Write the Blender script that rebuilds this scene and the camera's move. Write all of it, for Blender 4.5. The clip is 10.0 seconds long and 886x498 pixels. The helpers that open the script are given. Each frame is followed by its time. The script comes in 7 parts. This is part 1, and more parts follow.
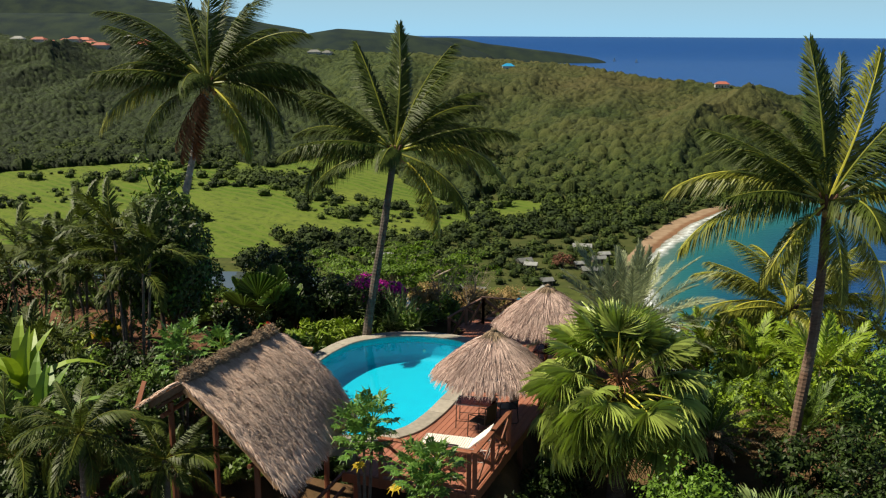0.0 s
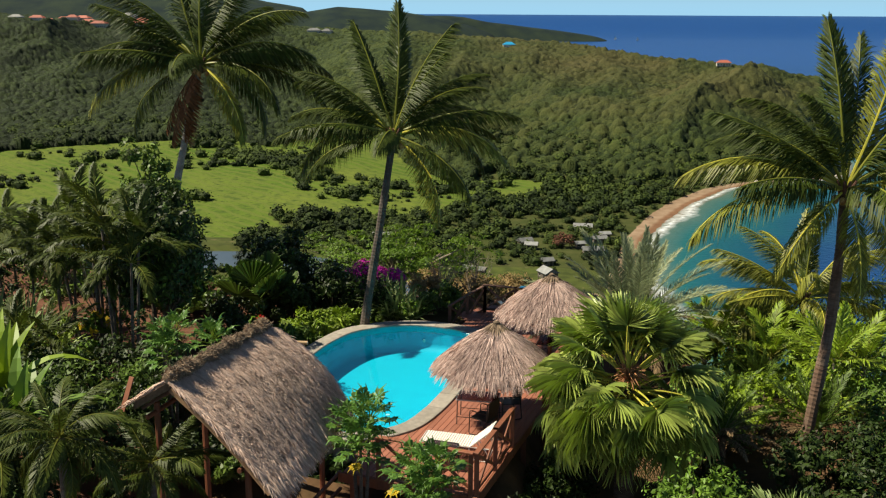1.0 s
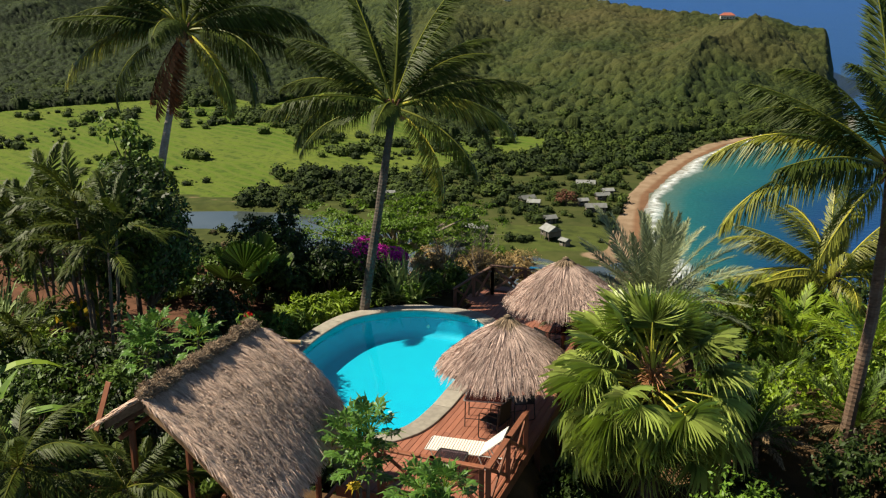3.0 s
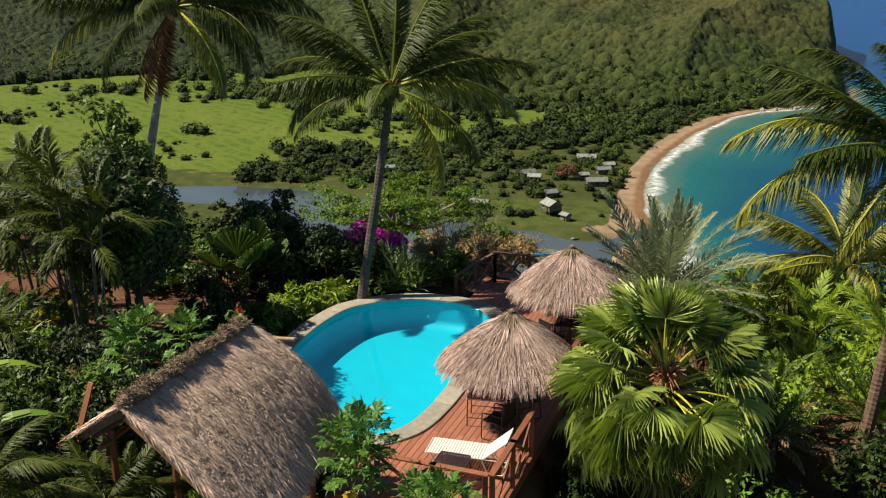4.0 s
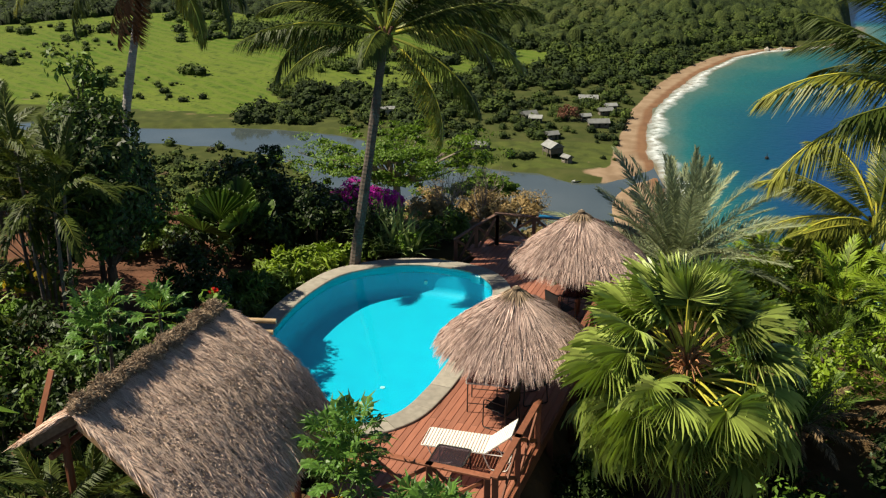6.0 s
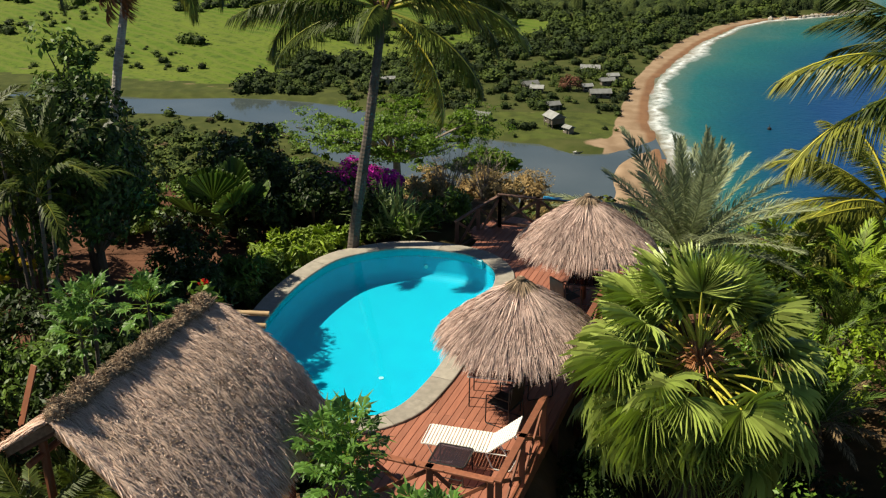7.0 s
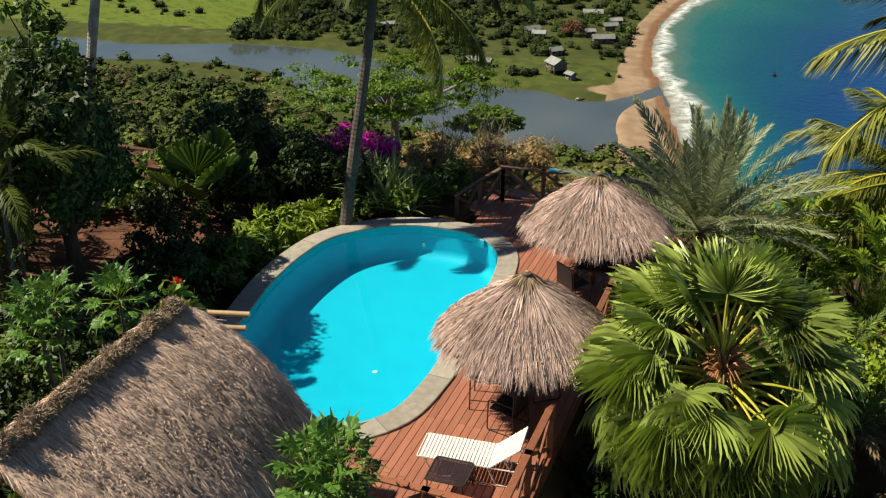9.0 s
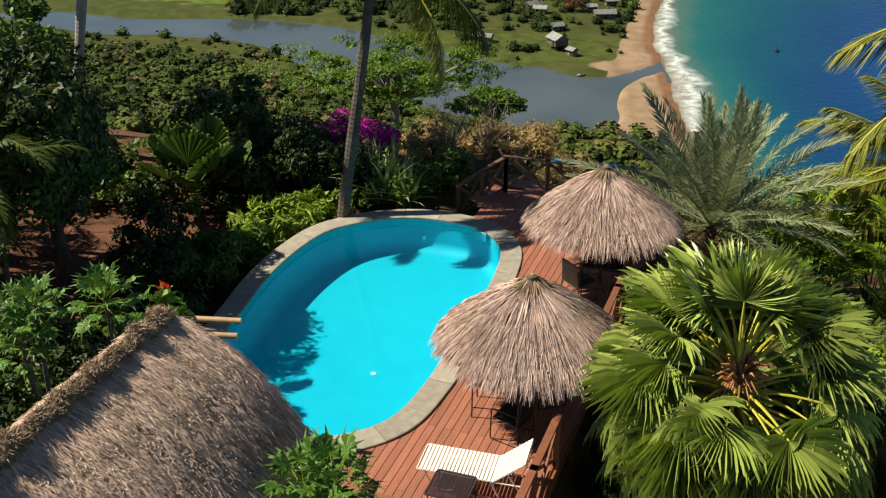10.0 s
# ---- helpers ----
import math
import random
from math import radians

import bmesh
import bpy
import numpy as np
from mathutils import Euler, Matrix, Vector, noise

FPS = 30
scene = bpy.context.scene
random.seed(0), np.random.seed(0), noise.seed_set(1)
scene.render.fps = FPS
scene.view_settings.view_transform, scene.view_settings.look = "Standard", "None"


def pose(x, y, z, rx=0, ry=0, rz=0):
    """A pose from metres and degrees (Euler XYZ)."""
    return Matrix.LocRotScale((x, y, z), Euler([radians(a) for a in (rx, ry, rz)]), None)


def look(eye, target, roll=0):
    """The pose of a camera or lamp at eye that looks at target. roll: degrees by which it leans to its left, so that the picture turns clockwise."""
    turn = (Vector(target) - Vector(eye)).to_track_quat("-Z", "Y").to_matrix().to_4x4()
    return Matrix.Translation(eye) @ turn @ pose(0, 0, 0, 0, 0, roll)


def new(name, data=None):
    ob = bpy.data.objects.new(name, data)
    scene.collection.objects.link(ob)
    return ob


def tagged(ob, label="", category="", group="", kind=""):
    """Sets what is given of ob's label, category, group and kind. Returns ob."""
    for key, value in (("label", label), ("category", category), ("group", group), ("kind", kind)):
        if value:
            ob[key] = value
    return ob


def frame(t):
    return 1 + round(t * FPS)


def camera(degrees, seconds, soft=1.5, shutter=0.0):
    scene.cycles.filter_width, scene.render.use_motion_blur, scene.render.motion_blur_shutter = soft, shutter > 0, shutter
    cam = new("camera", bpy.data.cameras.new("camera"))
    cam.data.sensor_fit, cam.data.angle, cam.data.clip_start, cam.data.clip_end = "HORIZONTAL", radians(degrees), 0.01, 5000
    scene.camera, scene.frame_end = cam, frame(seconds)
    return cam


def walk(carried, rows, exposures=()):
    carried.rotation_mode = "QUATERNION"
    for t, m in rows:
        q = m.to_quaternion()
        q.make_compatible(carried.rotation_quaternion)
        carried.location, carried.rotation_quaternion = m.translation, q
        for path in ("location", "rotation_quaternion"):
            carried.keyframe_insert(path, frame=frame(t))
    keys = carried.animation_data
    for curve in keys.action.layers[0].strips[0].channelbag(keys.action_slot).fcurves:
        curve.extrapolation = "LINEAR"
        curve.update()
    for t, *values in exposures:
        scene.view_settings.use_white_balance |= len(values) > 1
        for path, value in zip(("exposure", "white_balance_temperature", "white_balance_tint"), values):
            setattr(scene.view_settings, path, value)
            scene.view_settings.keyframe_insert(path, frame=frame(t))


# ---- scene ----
# camera
cam = camera(48.2, 10.0, soft=1.2)
PATH = [
    (0, (0.635, 0.581, 10.275), (0.556, 2.532, 9.843), 0.3),
    (0.5, (0.624, 1.141, 10.269), (0.545, 3.087, 9.817), 0.3),
    (1, (0.586, 1.699, 10.284), (0.507, 3.641, 9.811), 0.3),
    (1.5, (0.553, 2.293, 10.333), (0.473, 4.229, 9.838), 0.2),
    (2, (0.5, 2.879, 10.373), (0.42, 4.809, 9.857), 0.2),
    (2.5, (0.446, 3.425, 10.416), (0.365, 5.35, 9.88), 0.0),
    (4, (0.347, 5.267, 10.479), (0.265, 7.17, 9.871), -0.3),
    (4.5, (0.315, 5.873, 10.469), (0.233, 7.767, 9.832), -0.3),
    (5, (0.321, 6.403, 10.428), (0.24, 8.288, 9.763), -0.3),
    (5.5, (0.327, 6.923, 10.4), (0.245, 8.797, 9.708), -0.4),
    (7, (0.27, 8.385, 10.394), (0.187, 10.227, 9.618), -0.4),
    (7.5, (0.262, 8.855, 10.421), (0.179, 10.685, 9.618), -0.4),
    (8, (0.265, 9.322, 10.432), (0.182, 11.14, 9.604), -0.4),
    (8.5, (0.251, 9.811, 10.434), (0.168, 11.618, 9.582), -0.4),
    (9, (0.234, 10.273, 10.457), (0.151, 12.069, 9.582), -0.4),
    (9.5, (0.213, 10.729, 10.474), (0.13, 12.515, 9.578), -0.4),
    (10, (0.181, 11.191, 10.483), (0.098, 12.966, 9.564), -0.4),
]
walk(cam, [(t, look(eye, target, roll)) for t, eye, target, roll in PATH])

# light: a morning tropical sun from the garden side, clear sky
TO_SUN = Vector((-0.81, 0.07, 1.0)).normalized()
scene.view_settings.exposure = 0.73
world = bpy.data.worlds.new("sky")
scene.world = world
world.use_nodes = True
wn = world.node_tree.nodes
wl = world.node_tree.links
sky = wn.new("ShaderNodeTexSky")
sky.sky_type = "NISHITA"
sky.sun_disc = False
sky.sun_elevation = math.asin(TO_SUN.z)
sky.sun_rotation = math.atan2(TO_SUN.x, TO_SUN.y)
sky.altitude = 100
sky.air_density = 1.0
sky.dust_density = 0.1
sky.ozone_density = 3.0
wn["Background"].inputs["Strength"].default_value = 0.038
tint = wn.new("ShaderNodeMix")
tint.data_type, tint.blend_type = "RGBA", "MULTIPLY"
tint.inputs["Factor"].default_value = 1.0
tint.inputs["B"].default_value = (0.95, 0.98, 1.0, 1)
wl.new(sky.outputs["Color"], tint.inputs["A"])
# the pale blue of the sea haze near the horizon passes into the clear sky above
where = wn.new("ShaderNodeTexCoord")
axes = wn.new("ShaderNodeSeparateXYZ")
wl.new(where.outputs["Generated"], axes.inputs["Vector"])
rise = wn.new("ShaderNodeMapRange")
rise.inputs["From Min"].default_value, rise.inputs["From Max"].default_value = 0.0, 0.12
wl.new(axes.outputs["Z"], rise.inputs["Value"])
dome = wn.new("ShaderNodeMix")
dome.data_type = "RGBA"
dome.inputs["A"].default_value = (5.8, 10.5, 13.8, 1)
wl.new(rise.outputs["Result"], dome.inputs["Factor"])
wl.new(tint.outputs["Result"], dome.inputs["B"])
wl.new(dome.outputs["Result"], wn["Background"].inputs["Color"])
sun_data = bpy.data.lights.new("sun", "SUN")
sun_data.energy = 5.0
sun_data.angle = radians(0.53)
sun_data.color = (1.0, 0.91, 0.71)
sun = new("sun", sun_data)
sun.matrix_world = look(TO_SUN * 200, (0, 0, 0))


# materials
def mat(name, c1, c2=None, scale=6.0, rough=0.7, bump=0.3, detail=6.0, random_by="", spread=0.25, transl=0.0, stretch=(1, 1, 1), metal=0.0, spec=0.4, c3=None, big=0.6):
    """Two colours mixed by a fine and a broad noise; random_by 'object' or 'island' varies the brightness piece by piece."""
    m = bpy.data.materials.new(name)
    m.use_nodes = True
    nt = m.node_tree
    n, l = nt.nodes, nt.links
    b = n["Principled BSDF"]
    b.inputs["Roughness"].default_value = rough
    b.inputs["Metallic"].default_value = metal
    b.inputs["Specular IOR Level"].default_value = spec
    c2 = c2 or tuple(v * 0.7 for v in c1)
    co = n.new("ShaderNodeTexCoord")
    mp = n.new("ShaderNodeMapping")
    mp.inputs["Scale"].default_value = stretch
    l.new(co.outputs["Object"], mp.inputs["Vector"])
    fine = n.new("ShaderNodeTexNoise")
    fine.inputs["Scale"].default_value = scale
    fine.inputs["Detail"].default_value = detail
    l.new(mp.outputs["Vector"], fine.inputs["Vector"])
    broad = n.new("ShaderNodeTexNoise")
    broad.inputs["Scale"].default_value = scale * 0.11
    broad.inputs["Detail"].default_value = 3
    l.new(mp.outputs["Vector"], broad.inputs["Vector"])
    mix = n.new("ShaderNodeMix")
    mix.data_type = "RGBA"
    ramp = n.new("ShaderNodeMapRange")
    ramp.inputs["From Min"].default_value = 0.32
    ramp.inputs["From Max"].default_value = 0.68
    l.new(fine.outputs["Fac"], ramp.inputs["Value"])
    l.new(ramp.outputs["Result"], mix.inputs["Factor"])
    mix.inputs["A"].default_value = (*c1, 1)
    mix.inputs["B"].default_value = (*c2, 1)
    mix2 = n.new("ShaderNodeMix")
    mix2.data_type = "RGBA"
    ramp2 = n.new("ShaderNodeMapRange")
    ramp2.inputs["From Min"].default_value = 0.4
    ramp2.inputs["From Max"].default_value = 0.72
    ramp2.inputs["To Max"].default_value = big
    l.new(broad.outputs["Fac"], ramp2.inputs["Value"])
    l.new(ramp2.outputs["Result"], mix2.inputs["Factor"])
    l.new(mix.outputs["Result"], mix2.inputs["A"])
    mix2.inputs["B"].default_value = (*(c3 or c2), 1)
    colour = mix2.outputs["Result"]
    if random_by:
        if random_by == "object":
            rnd = n.new("ShaderNodeObjectInfo").outputs["Random"]
        else:
            rnd = n.new("ShaderNodeNewGeometry").outputs["Random Per Island"]
        mr = n.new("ShaderNodeMapRange")
        mr.inputs["To Min"].default_value = 1 - spread
        mr.inputs["To Max"].default_value = 1 + spread
        l.new(rnd, mr.inputs["Value"])
        hsv = n.new("ShaderNodeHueSaturation")
        l.new(mr.outputs["Result"], hsv.inputs["Value"])
        l.new(colour, hsv.inputs["Color"])
        colour = hsv.outputs["Color"]
    l.new(colour, b.inputs["Base Color"])
    if bump:
        bn = n.new("ShaderNodeBump")
        bn.inputs["Strength"].default_value = bump
        bn.inputs["Distance"].default_value = 0.02
        l.new(fine.outputs["Fac"], bn.inputs["Height"])
        l.new(bn.outputs["Normal"], b.inputs["Normal"])
    if transl:
        tr = n.new("ShaderNodeBsdfTranslucent")
        l.new(colour, tr.inputs["Color"])
        ms = n.new("ShaderNodeMixShader")
        ms.inputs["Fac"].default_value = transl
        l.new(b.outputs["BSDF"], ms.inputs[1])
        l.new(tr.outputs["BSDF"], ms.inputs[2])
        l.new(ms.outputs["Shader"], n["Material Output"].inputs["Surface"])
    return m


def leaf(name, c1, c2, rough=0.5, spread=0.45, transl=0.3, random_by="island", scale=1.2, spec=0.25, c3=None, big=0.6):
    return mat(name, c1, c2, scale=scale, rough=rough, bump=0.0, random_by=random_by, spread=spread, transl=transl, spec=spec, c3=c3, big=big)


M = dict(
    thatch=mat("thatch", (0.600, 0.440, 0.375), (0.430, 0.305, 0.258), scale=9, rough=0.85, bump=0.4, random_by="island", spread=0.28, c3=(0.360, 0.262, 0.225), big=0.6),
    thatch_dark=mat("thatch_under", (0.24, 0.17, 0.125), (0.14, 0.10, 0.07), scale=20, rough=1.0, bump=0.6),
    thatch_old=mat("old_thatch", (0.720, 0.530, 0.420), (0.560, 0.400, 0.310), scale=7, rough=0.9, bump=0.4, random_by="island", spread=0.24, c3=(0.430, 0.318, 0.245), big=0.6),
    ridge_grass=mat("ridge_grass", (0.347, 0.255, 0.173), (0.204, 0.143, 0.092), scale=12, rough=0.95, bump=0.3, random_by="island", spread=0.55),
    deck=mat("deck_paint", (0.30, 0.115, 0.068), (0.24, 0.088, 0.052), scale=14, rough=0.62, bump=0.25, random_by="object", spread=0.16, stretch=(1, 0.15, 1), c3=(0.34, 0.15, 0.1), big=0.5),
    rail=mat("stained_timber", (0.26, 0.092, 0.045), (0.17, 0.06, 0.03), scale=10, rough=0.6, bump=0.3, random_by="object", spread=0.2, stretch=(1, 1, 0.2)),
    rail_grey=mat("weathered_timber", (0.2, 0.105, 0.07), (0.11, 0.06, 0.042), scale=10, rough=0.75, bump=0.4, random_by="object", spread=0.25, stretch=(1, 1, 0.2)),
    pole=mat("bamboo_pole", (0.42, 0.29, 0.16), (0.3, 0.2, 0.1), scale=8, rough=0.5, bump=0.2, random_by="object", spread=0.15, stretch=(1, 1, 0.3)),
    fascia=mat("gable_board", (0.40, 0.24, 0.12), (0.28, 0.16, 0.08), scale=9, rough=0.7, bump=0.3, stretch=(0.3, 1, 1)),
    coping=mat("coping_stone", (0.33, 0.295, 0.245), (0.245, 0.22, 0.182), scale=7, rough=0.85, bump=0.5, random_by="object", spread=0.14, c3=(0.20, 0.178, 0.148)),
    pool_paint=mat("pool_paint", (0.000, 0.440, 0.560), (0.000, 0.400, 0.535), scale=2.0, rough=0.6, bump=0.05, c3=(0.000, 0.465, 0.575), big=0.4),
    tile=mat("waterline_tile", (0.06, 0.5, 0.56), (0.04, 0.42, 0.5), scale=10, rough=0.3, bump=0.1),
    white_plastic=mat("white_plastic", (0.8, 0.77, 0.7), (0.72, 0.69, 0.62), scale=20, rough=0.4, bump=0.05),
    white_metal=mat("white_metal", (0.72, 0.7, 0.66), (0.6, 0.57, 0.52), scale=30, rough=0.35, bump=0.05),
    black_metal=mat("black_metal", (0.02, 0.019, 0.018), (0.03, 0.027, 0.024), scale=20, rough=0.45, bump=0.1),
    smoked=mat("smoked_tabletop", (0.10, 0.075, 0.085), (0.08, 0.06, 0.07), scale=12, rough=0.12, bump=0.0, spec=0.6),
    trunk=mat("palm_trunk", (0.149, 0.124, 0.102), (0.081, 0.065, 0.053), scale=16, rough=0.9, bump=0.8, stretch=(0.5, 0.5, 2.2), c3=(0.056, 0.043, 0.034)),
    trunk_pale=mat("palm_trunk_pale", (0.36, 0.33, 0.29), (0.23, 0.205, 0.175), scale=16, rough=0.9, bump=0.8, stretch=(0.5, 0.5, 2.2), c3=(0.14, 0.12, 0.1)),
    trunk_dark=mat("palm_trunk_dark", (0.125, 0.098, 0.078), (0.072, 0.056, 0.045), scale=16, rough=0.9, bump=0.8, stretch=(0.5, 0.5, 2.2), c3=(0.035, 0.028, 0.023)),
    trunk_brown=mat("palm_trunk_brown", (0.150, 0.088, 0.055), (0.070, 0.040, 0.026), scale=14, rough=0.9, bump=0.8, stretch=(0.5, 0.5, 2.2), c3=(0.205, 0.150, 0.110), big=0.5),
    bark=mat("bark", (0.12, 0.09, 0.065), (0.06, 0.045, 0.033), scale=12, rough=0.95, bump=0.8, stretch=(1, 1, 0.25)),
    twig=mat("dry_twig", (0.34, 0.28, 0.22), (0.2, 0.16, 0.12), scale=12, rough=0.9, bump=0.2, random_by="island", spread=0.3),
    palm_green=leaf("palm_green", (0.060, 0.088, 0.011), (0.032, 0.052, 0.007), rough=0.5, c3=(0.110, 0.118, 0.015), spec=0.22, transl=0.28, spread=0.35),
    palm_yellow=leaf("palm_yellow", (0.235, 0.245, 0.030), (0.140, 0.170, 0.022), rough=0.45, c3=(0.340, 0.285, 0.048), spec=0.3, transl=0.36),
    palm_dead=leaf("palm_dead", (0.312, 0.117, 0.046), (0.195, 0.078, 0.033), rough=0.8, transl=0.15),
    date_green=leaf("date_green", (0.330, 0.365, 0.205), (0.235, 0.275, 0.145), rough=0.5, c3=(0.41, 0.42, 0.25), transl=0.32, spec=0.3),
    date_dead=leaf("date_dead", (0.22, 0.15, 0.075), (0.15, 0.1, 0.05), rough=0.8, transl=0.1),
    fan_green=leaf("fan_green", (0.345, 0.425, 0.090), (0.200, 0.275, 0.045), rough=0.36, c3=(0.580, 0.600, 0.200), transl=0.34, spread=0.45, spec=0.5),
    petiole=leaf("yellow_petiole", (0.504, 0.432, 0.048), (0.360, 0.348, 0.048), rough=0.45, transl=0.0, spread=0.25),
    fibre=mat("palm_fibre", (0.2, 0.1, 0.055), (0.1, 0.05, 0.03), scale=18, rough=0.95, bump=0.5, random_by="island", spread=0.4),
    flower_stalk=mat("flower_stalk", (0.42, 0.2, 0.075), (0.26, 0.11, 0.045), scale=18, rough=0.8, bump=0.4, random_by="island", spread=0.4),
    coconut=mat("coconut", (0.28, 0.22, 0.05), (0.3, 0.14, 0.04), scale=6, rough=0.5, bump=0.1, random_by="island", spread=0.3),
    # leaf_dark: dark leaf green deepened further, garden shade put into the colour
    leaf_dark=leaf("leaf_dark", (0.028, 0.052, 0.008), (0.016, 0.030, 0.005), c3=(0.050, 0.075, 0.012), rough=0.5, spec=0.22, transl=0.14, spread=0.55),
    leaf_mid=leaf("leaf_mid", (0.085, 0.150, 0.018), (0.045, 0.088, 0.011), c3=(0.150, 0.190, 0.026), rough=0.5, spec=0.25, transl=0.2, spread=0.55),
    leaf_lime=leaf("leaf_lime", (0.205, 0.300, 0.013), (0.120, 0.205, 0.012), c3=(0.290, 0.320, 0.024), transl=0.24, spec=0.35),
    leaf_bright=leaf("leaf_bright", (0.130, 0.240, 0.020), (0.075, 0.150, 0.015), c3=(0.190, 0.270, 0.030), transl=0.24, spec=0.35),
    leaf_papaya=leaf("leaf_papaya", (0.076, 0.172, 0.026), (0.053, 0.118, 0.019), c3=(0.136, 0.224, 0.036), rough=0.45, spec=0.3, transl=0.2, spread=0.35),
    leaf_yellow=leaf("leaf_yellow", (0.5, 0.36, 0.015), (0.42, 0.28, 0.012), transl=0.25, spread=0.25),
    leaf_feather=leaf("leaf_feather", (0.117, 0.204, 0.012), (0.076, 0.144, 0.009), c3=(0.143, 0.214, 0.019), transl=0.35),
    leaf_dry=leaf("leaf_dry", (0.369, 0.260, 0.111), (0.259, 0.208, 0.078), c3=(0.437, 0.247, 0.130), transl=0.15, rough=0.8),
    leaf_yucca=leaf("leaf_yucca", (0.272, 0.340, 0.119), (0.187, 0.255, 0.085), transl=0.2),
    bract=leaf("magenta_bract", (0.52, 0.016, 0.36), (0.34, 0.010, 0.24), transl=0.3, rough=0.6, c3=(0.66, 0.03, 0.44)),
    red_flower=leaf("red_petal", (0.7, 0.03, 0.012), (0.55, 0.02, 0.01), transl=0.2, spread=0.2),
    rusty=leaf("rusty_leaf", (0.19, 0.075, 0.045), (0.12, 0.06, 0.035), transl=0.1, rough=0.8, scale=0.3),
    sheet_roof=mat("sheet_roof", (0.24, 0.245, 0.235), (0.15, 0.15, 0.142), scale=0.5, rough=0.55, bump=0.1, random_by="object", spread=0.35, metal=0.2),
    red_roof=mat("red_roof", (0.368, 0.110, 0.067), (0.288, 0.083, 0.053), scale=0.5, rough=0.7, bump=0.2, random_by="object", spread=0.15),
    wall_pale=mat("wall_pale", (0.62, 0.58, 0.5), (0.5, 0.46, 0.4), scale=0.4, rough=0.85, bump=0.1, random_by="object", spread=0.15),
    wall_wood=mat("wall_wood", (0.2, 0.16, 0.12), (0.12, 0.1, 0.08), scale=0.6, rough=0.9, bump=0.2, random_by="object", spread=0.3),
    dark_opening=mat("dark_opening", (0.02, 0.02, 0.022), (0.03, 0.03, 0.03), scale=1, rough=0.25, bump=0.0),
    blue_tarp=mat("blue_panel", (0.02, 0.28, 0.5), (0.02, 0.22, 0.42), scale=5, rough=0.4, bump=0.1),
    foam=mat("foam", (0.82, 0.84, 0.84), (0.62, 0.68, 0.68), scale=0.25, rough=0.8, bump=0.3, c3=(0.5, 0.56, 0.55)),
)


def ground_material():
    m = bpy.data.materials.new("ground")
    m.use_nodes = True
    n, l = m.node_tree.nodes, m.node_tree.links
    b = n["Principled BSDF"]
    b.inputs["Roughness"].default_value = 0.95
    b.inputs["Specular IOR Level"].default_value = 0.1
    co = n.new("ShaderNodeTexCoord")

    def noise_node(scale, detail=6):
        t = n.new("ShaderNodeTexNoise")
        t.inputs["Scale"].default_value = scale
        t.inputs["Detail"].default_value = detail
        l.new(co.outputs["Object"], t.inputs["Vector"])
        return t.outputs["Fac"]

    def blend(fac, a, bb, lo=0.35, hi=0.65):
        r = n.new("ShaderNodeMapRange")
        r.inputs["From Min"].default_value = lo
        r.inputs["From Max"].default_value = hi
        l.new(fac, r.inputs["Value"])
        x = n.new("ShaderNodeMix")
        x.data_type = "RGBA"
        l.new(r.outputs["Result"], x.inputs["Factor"])
        for sock, v in (("A", a), ("B", bb)):
            if isinstance(v, tuple):
                x.inputs[sock].default_value = (*v, 1)
            else:
                l.new(v, x.inputs[sock])
        return x.outputs["Result"]

    coarse, mid, fine, tuft = noise_node(0.02, 8), noise_node(0.16, 8), noise_node(1.6, 8), noise_node(0.45, 10)
    floor = blend(mid, (0.04, 0.052, 0.013), (0.06, 0.066, 0.02))
    meadow = blend(coarse, (0.07, 0.118, 0.012), (0.118, 0.148, 0.023))
    meadow = blend(mid, meadow, (0.038, 0.066, 0.012), 0.46, 0.78)
    meadow = blend(tuft, meadow, (0.030, 0.050, 0.010), 0.56, 0.72)
    rows = n.new("ShaderNodeTexWave")
    rows.bands_direction = "DIAGONAL"
    rows.inputs["Scale"].default_value = 0.06
    rows.inputs["Distortion"].default_value = 7.0
    rows.inputs["Detail"].default_value = 4.0
    rows.inputs["Detail Scale"].default_value = 0.5
    l.new(co.outputs["Object"], rows.inputs["Vector"])
    meadow = blend(rows.outputs["Fac"], meadow, blend(fine, (0.075, 0.11, 0.015), (0.12, 0.14, 0.03)), 0.45, 1.0)
    sand = blend(mid, (0.29, 0.205, 0.135), (0.215, 0.145, 0.09))
    earth = blend(fine, (0.15, 0.07, 0.042), (0.085, 0.042, 0.026))
    wet = blend(mid, (0.2, 0.11, 0.06), (0.15, 0.08, 0.045))
    at = n.new("ShaderNodeAttribute")
    at.attribute_name = "cover"
    sep = n.new("ShaderNodeSeparateColor")
    l.new(at.outputs["Color"], sep.inputs["Color"])

    def layered(base, sock, top, lo=0.35, hi=0.65):
        add = n.new("ShaderNodeMath")
        add.operation = "MULTIPLY_ADD"
        l.new(mid, add.inputs[0])
        add.inputs[1].default_value = 0.5
        l.new(sep.outputs[sock], add.inputs[2])
        return blend(add.outputs[0], base, top, lo + 0.25, hi + 0.25)

    colour = layered(floor, "Green", meadow)
    colour = layered(colour, "Red", sand, 0.42, 0.58)
    damp = n.new("ShaderNodeMapRange")
    l.new(at.outputs["Alpha"], damp.inputs["Value"])
    colour = blend(damp.outputs["Result"], colour, wet, 0.2, 0.8)
    colour = layered(colour, "Blue", earth)
    # far ridges: wood green darkened and blued, distance haze put into the colour
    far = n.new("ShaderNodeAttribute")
    far.attribute_name = "far_wood_haze"
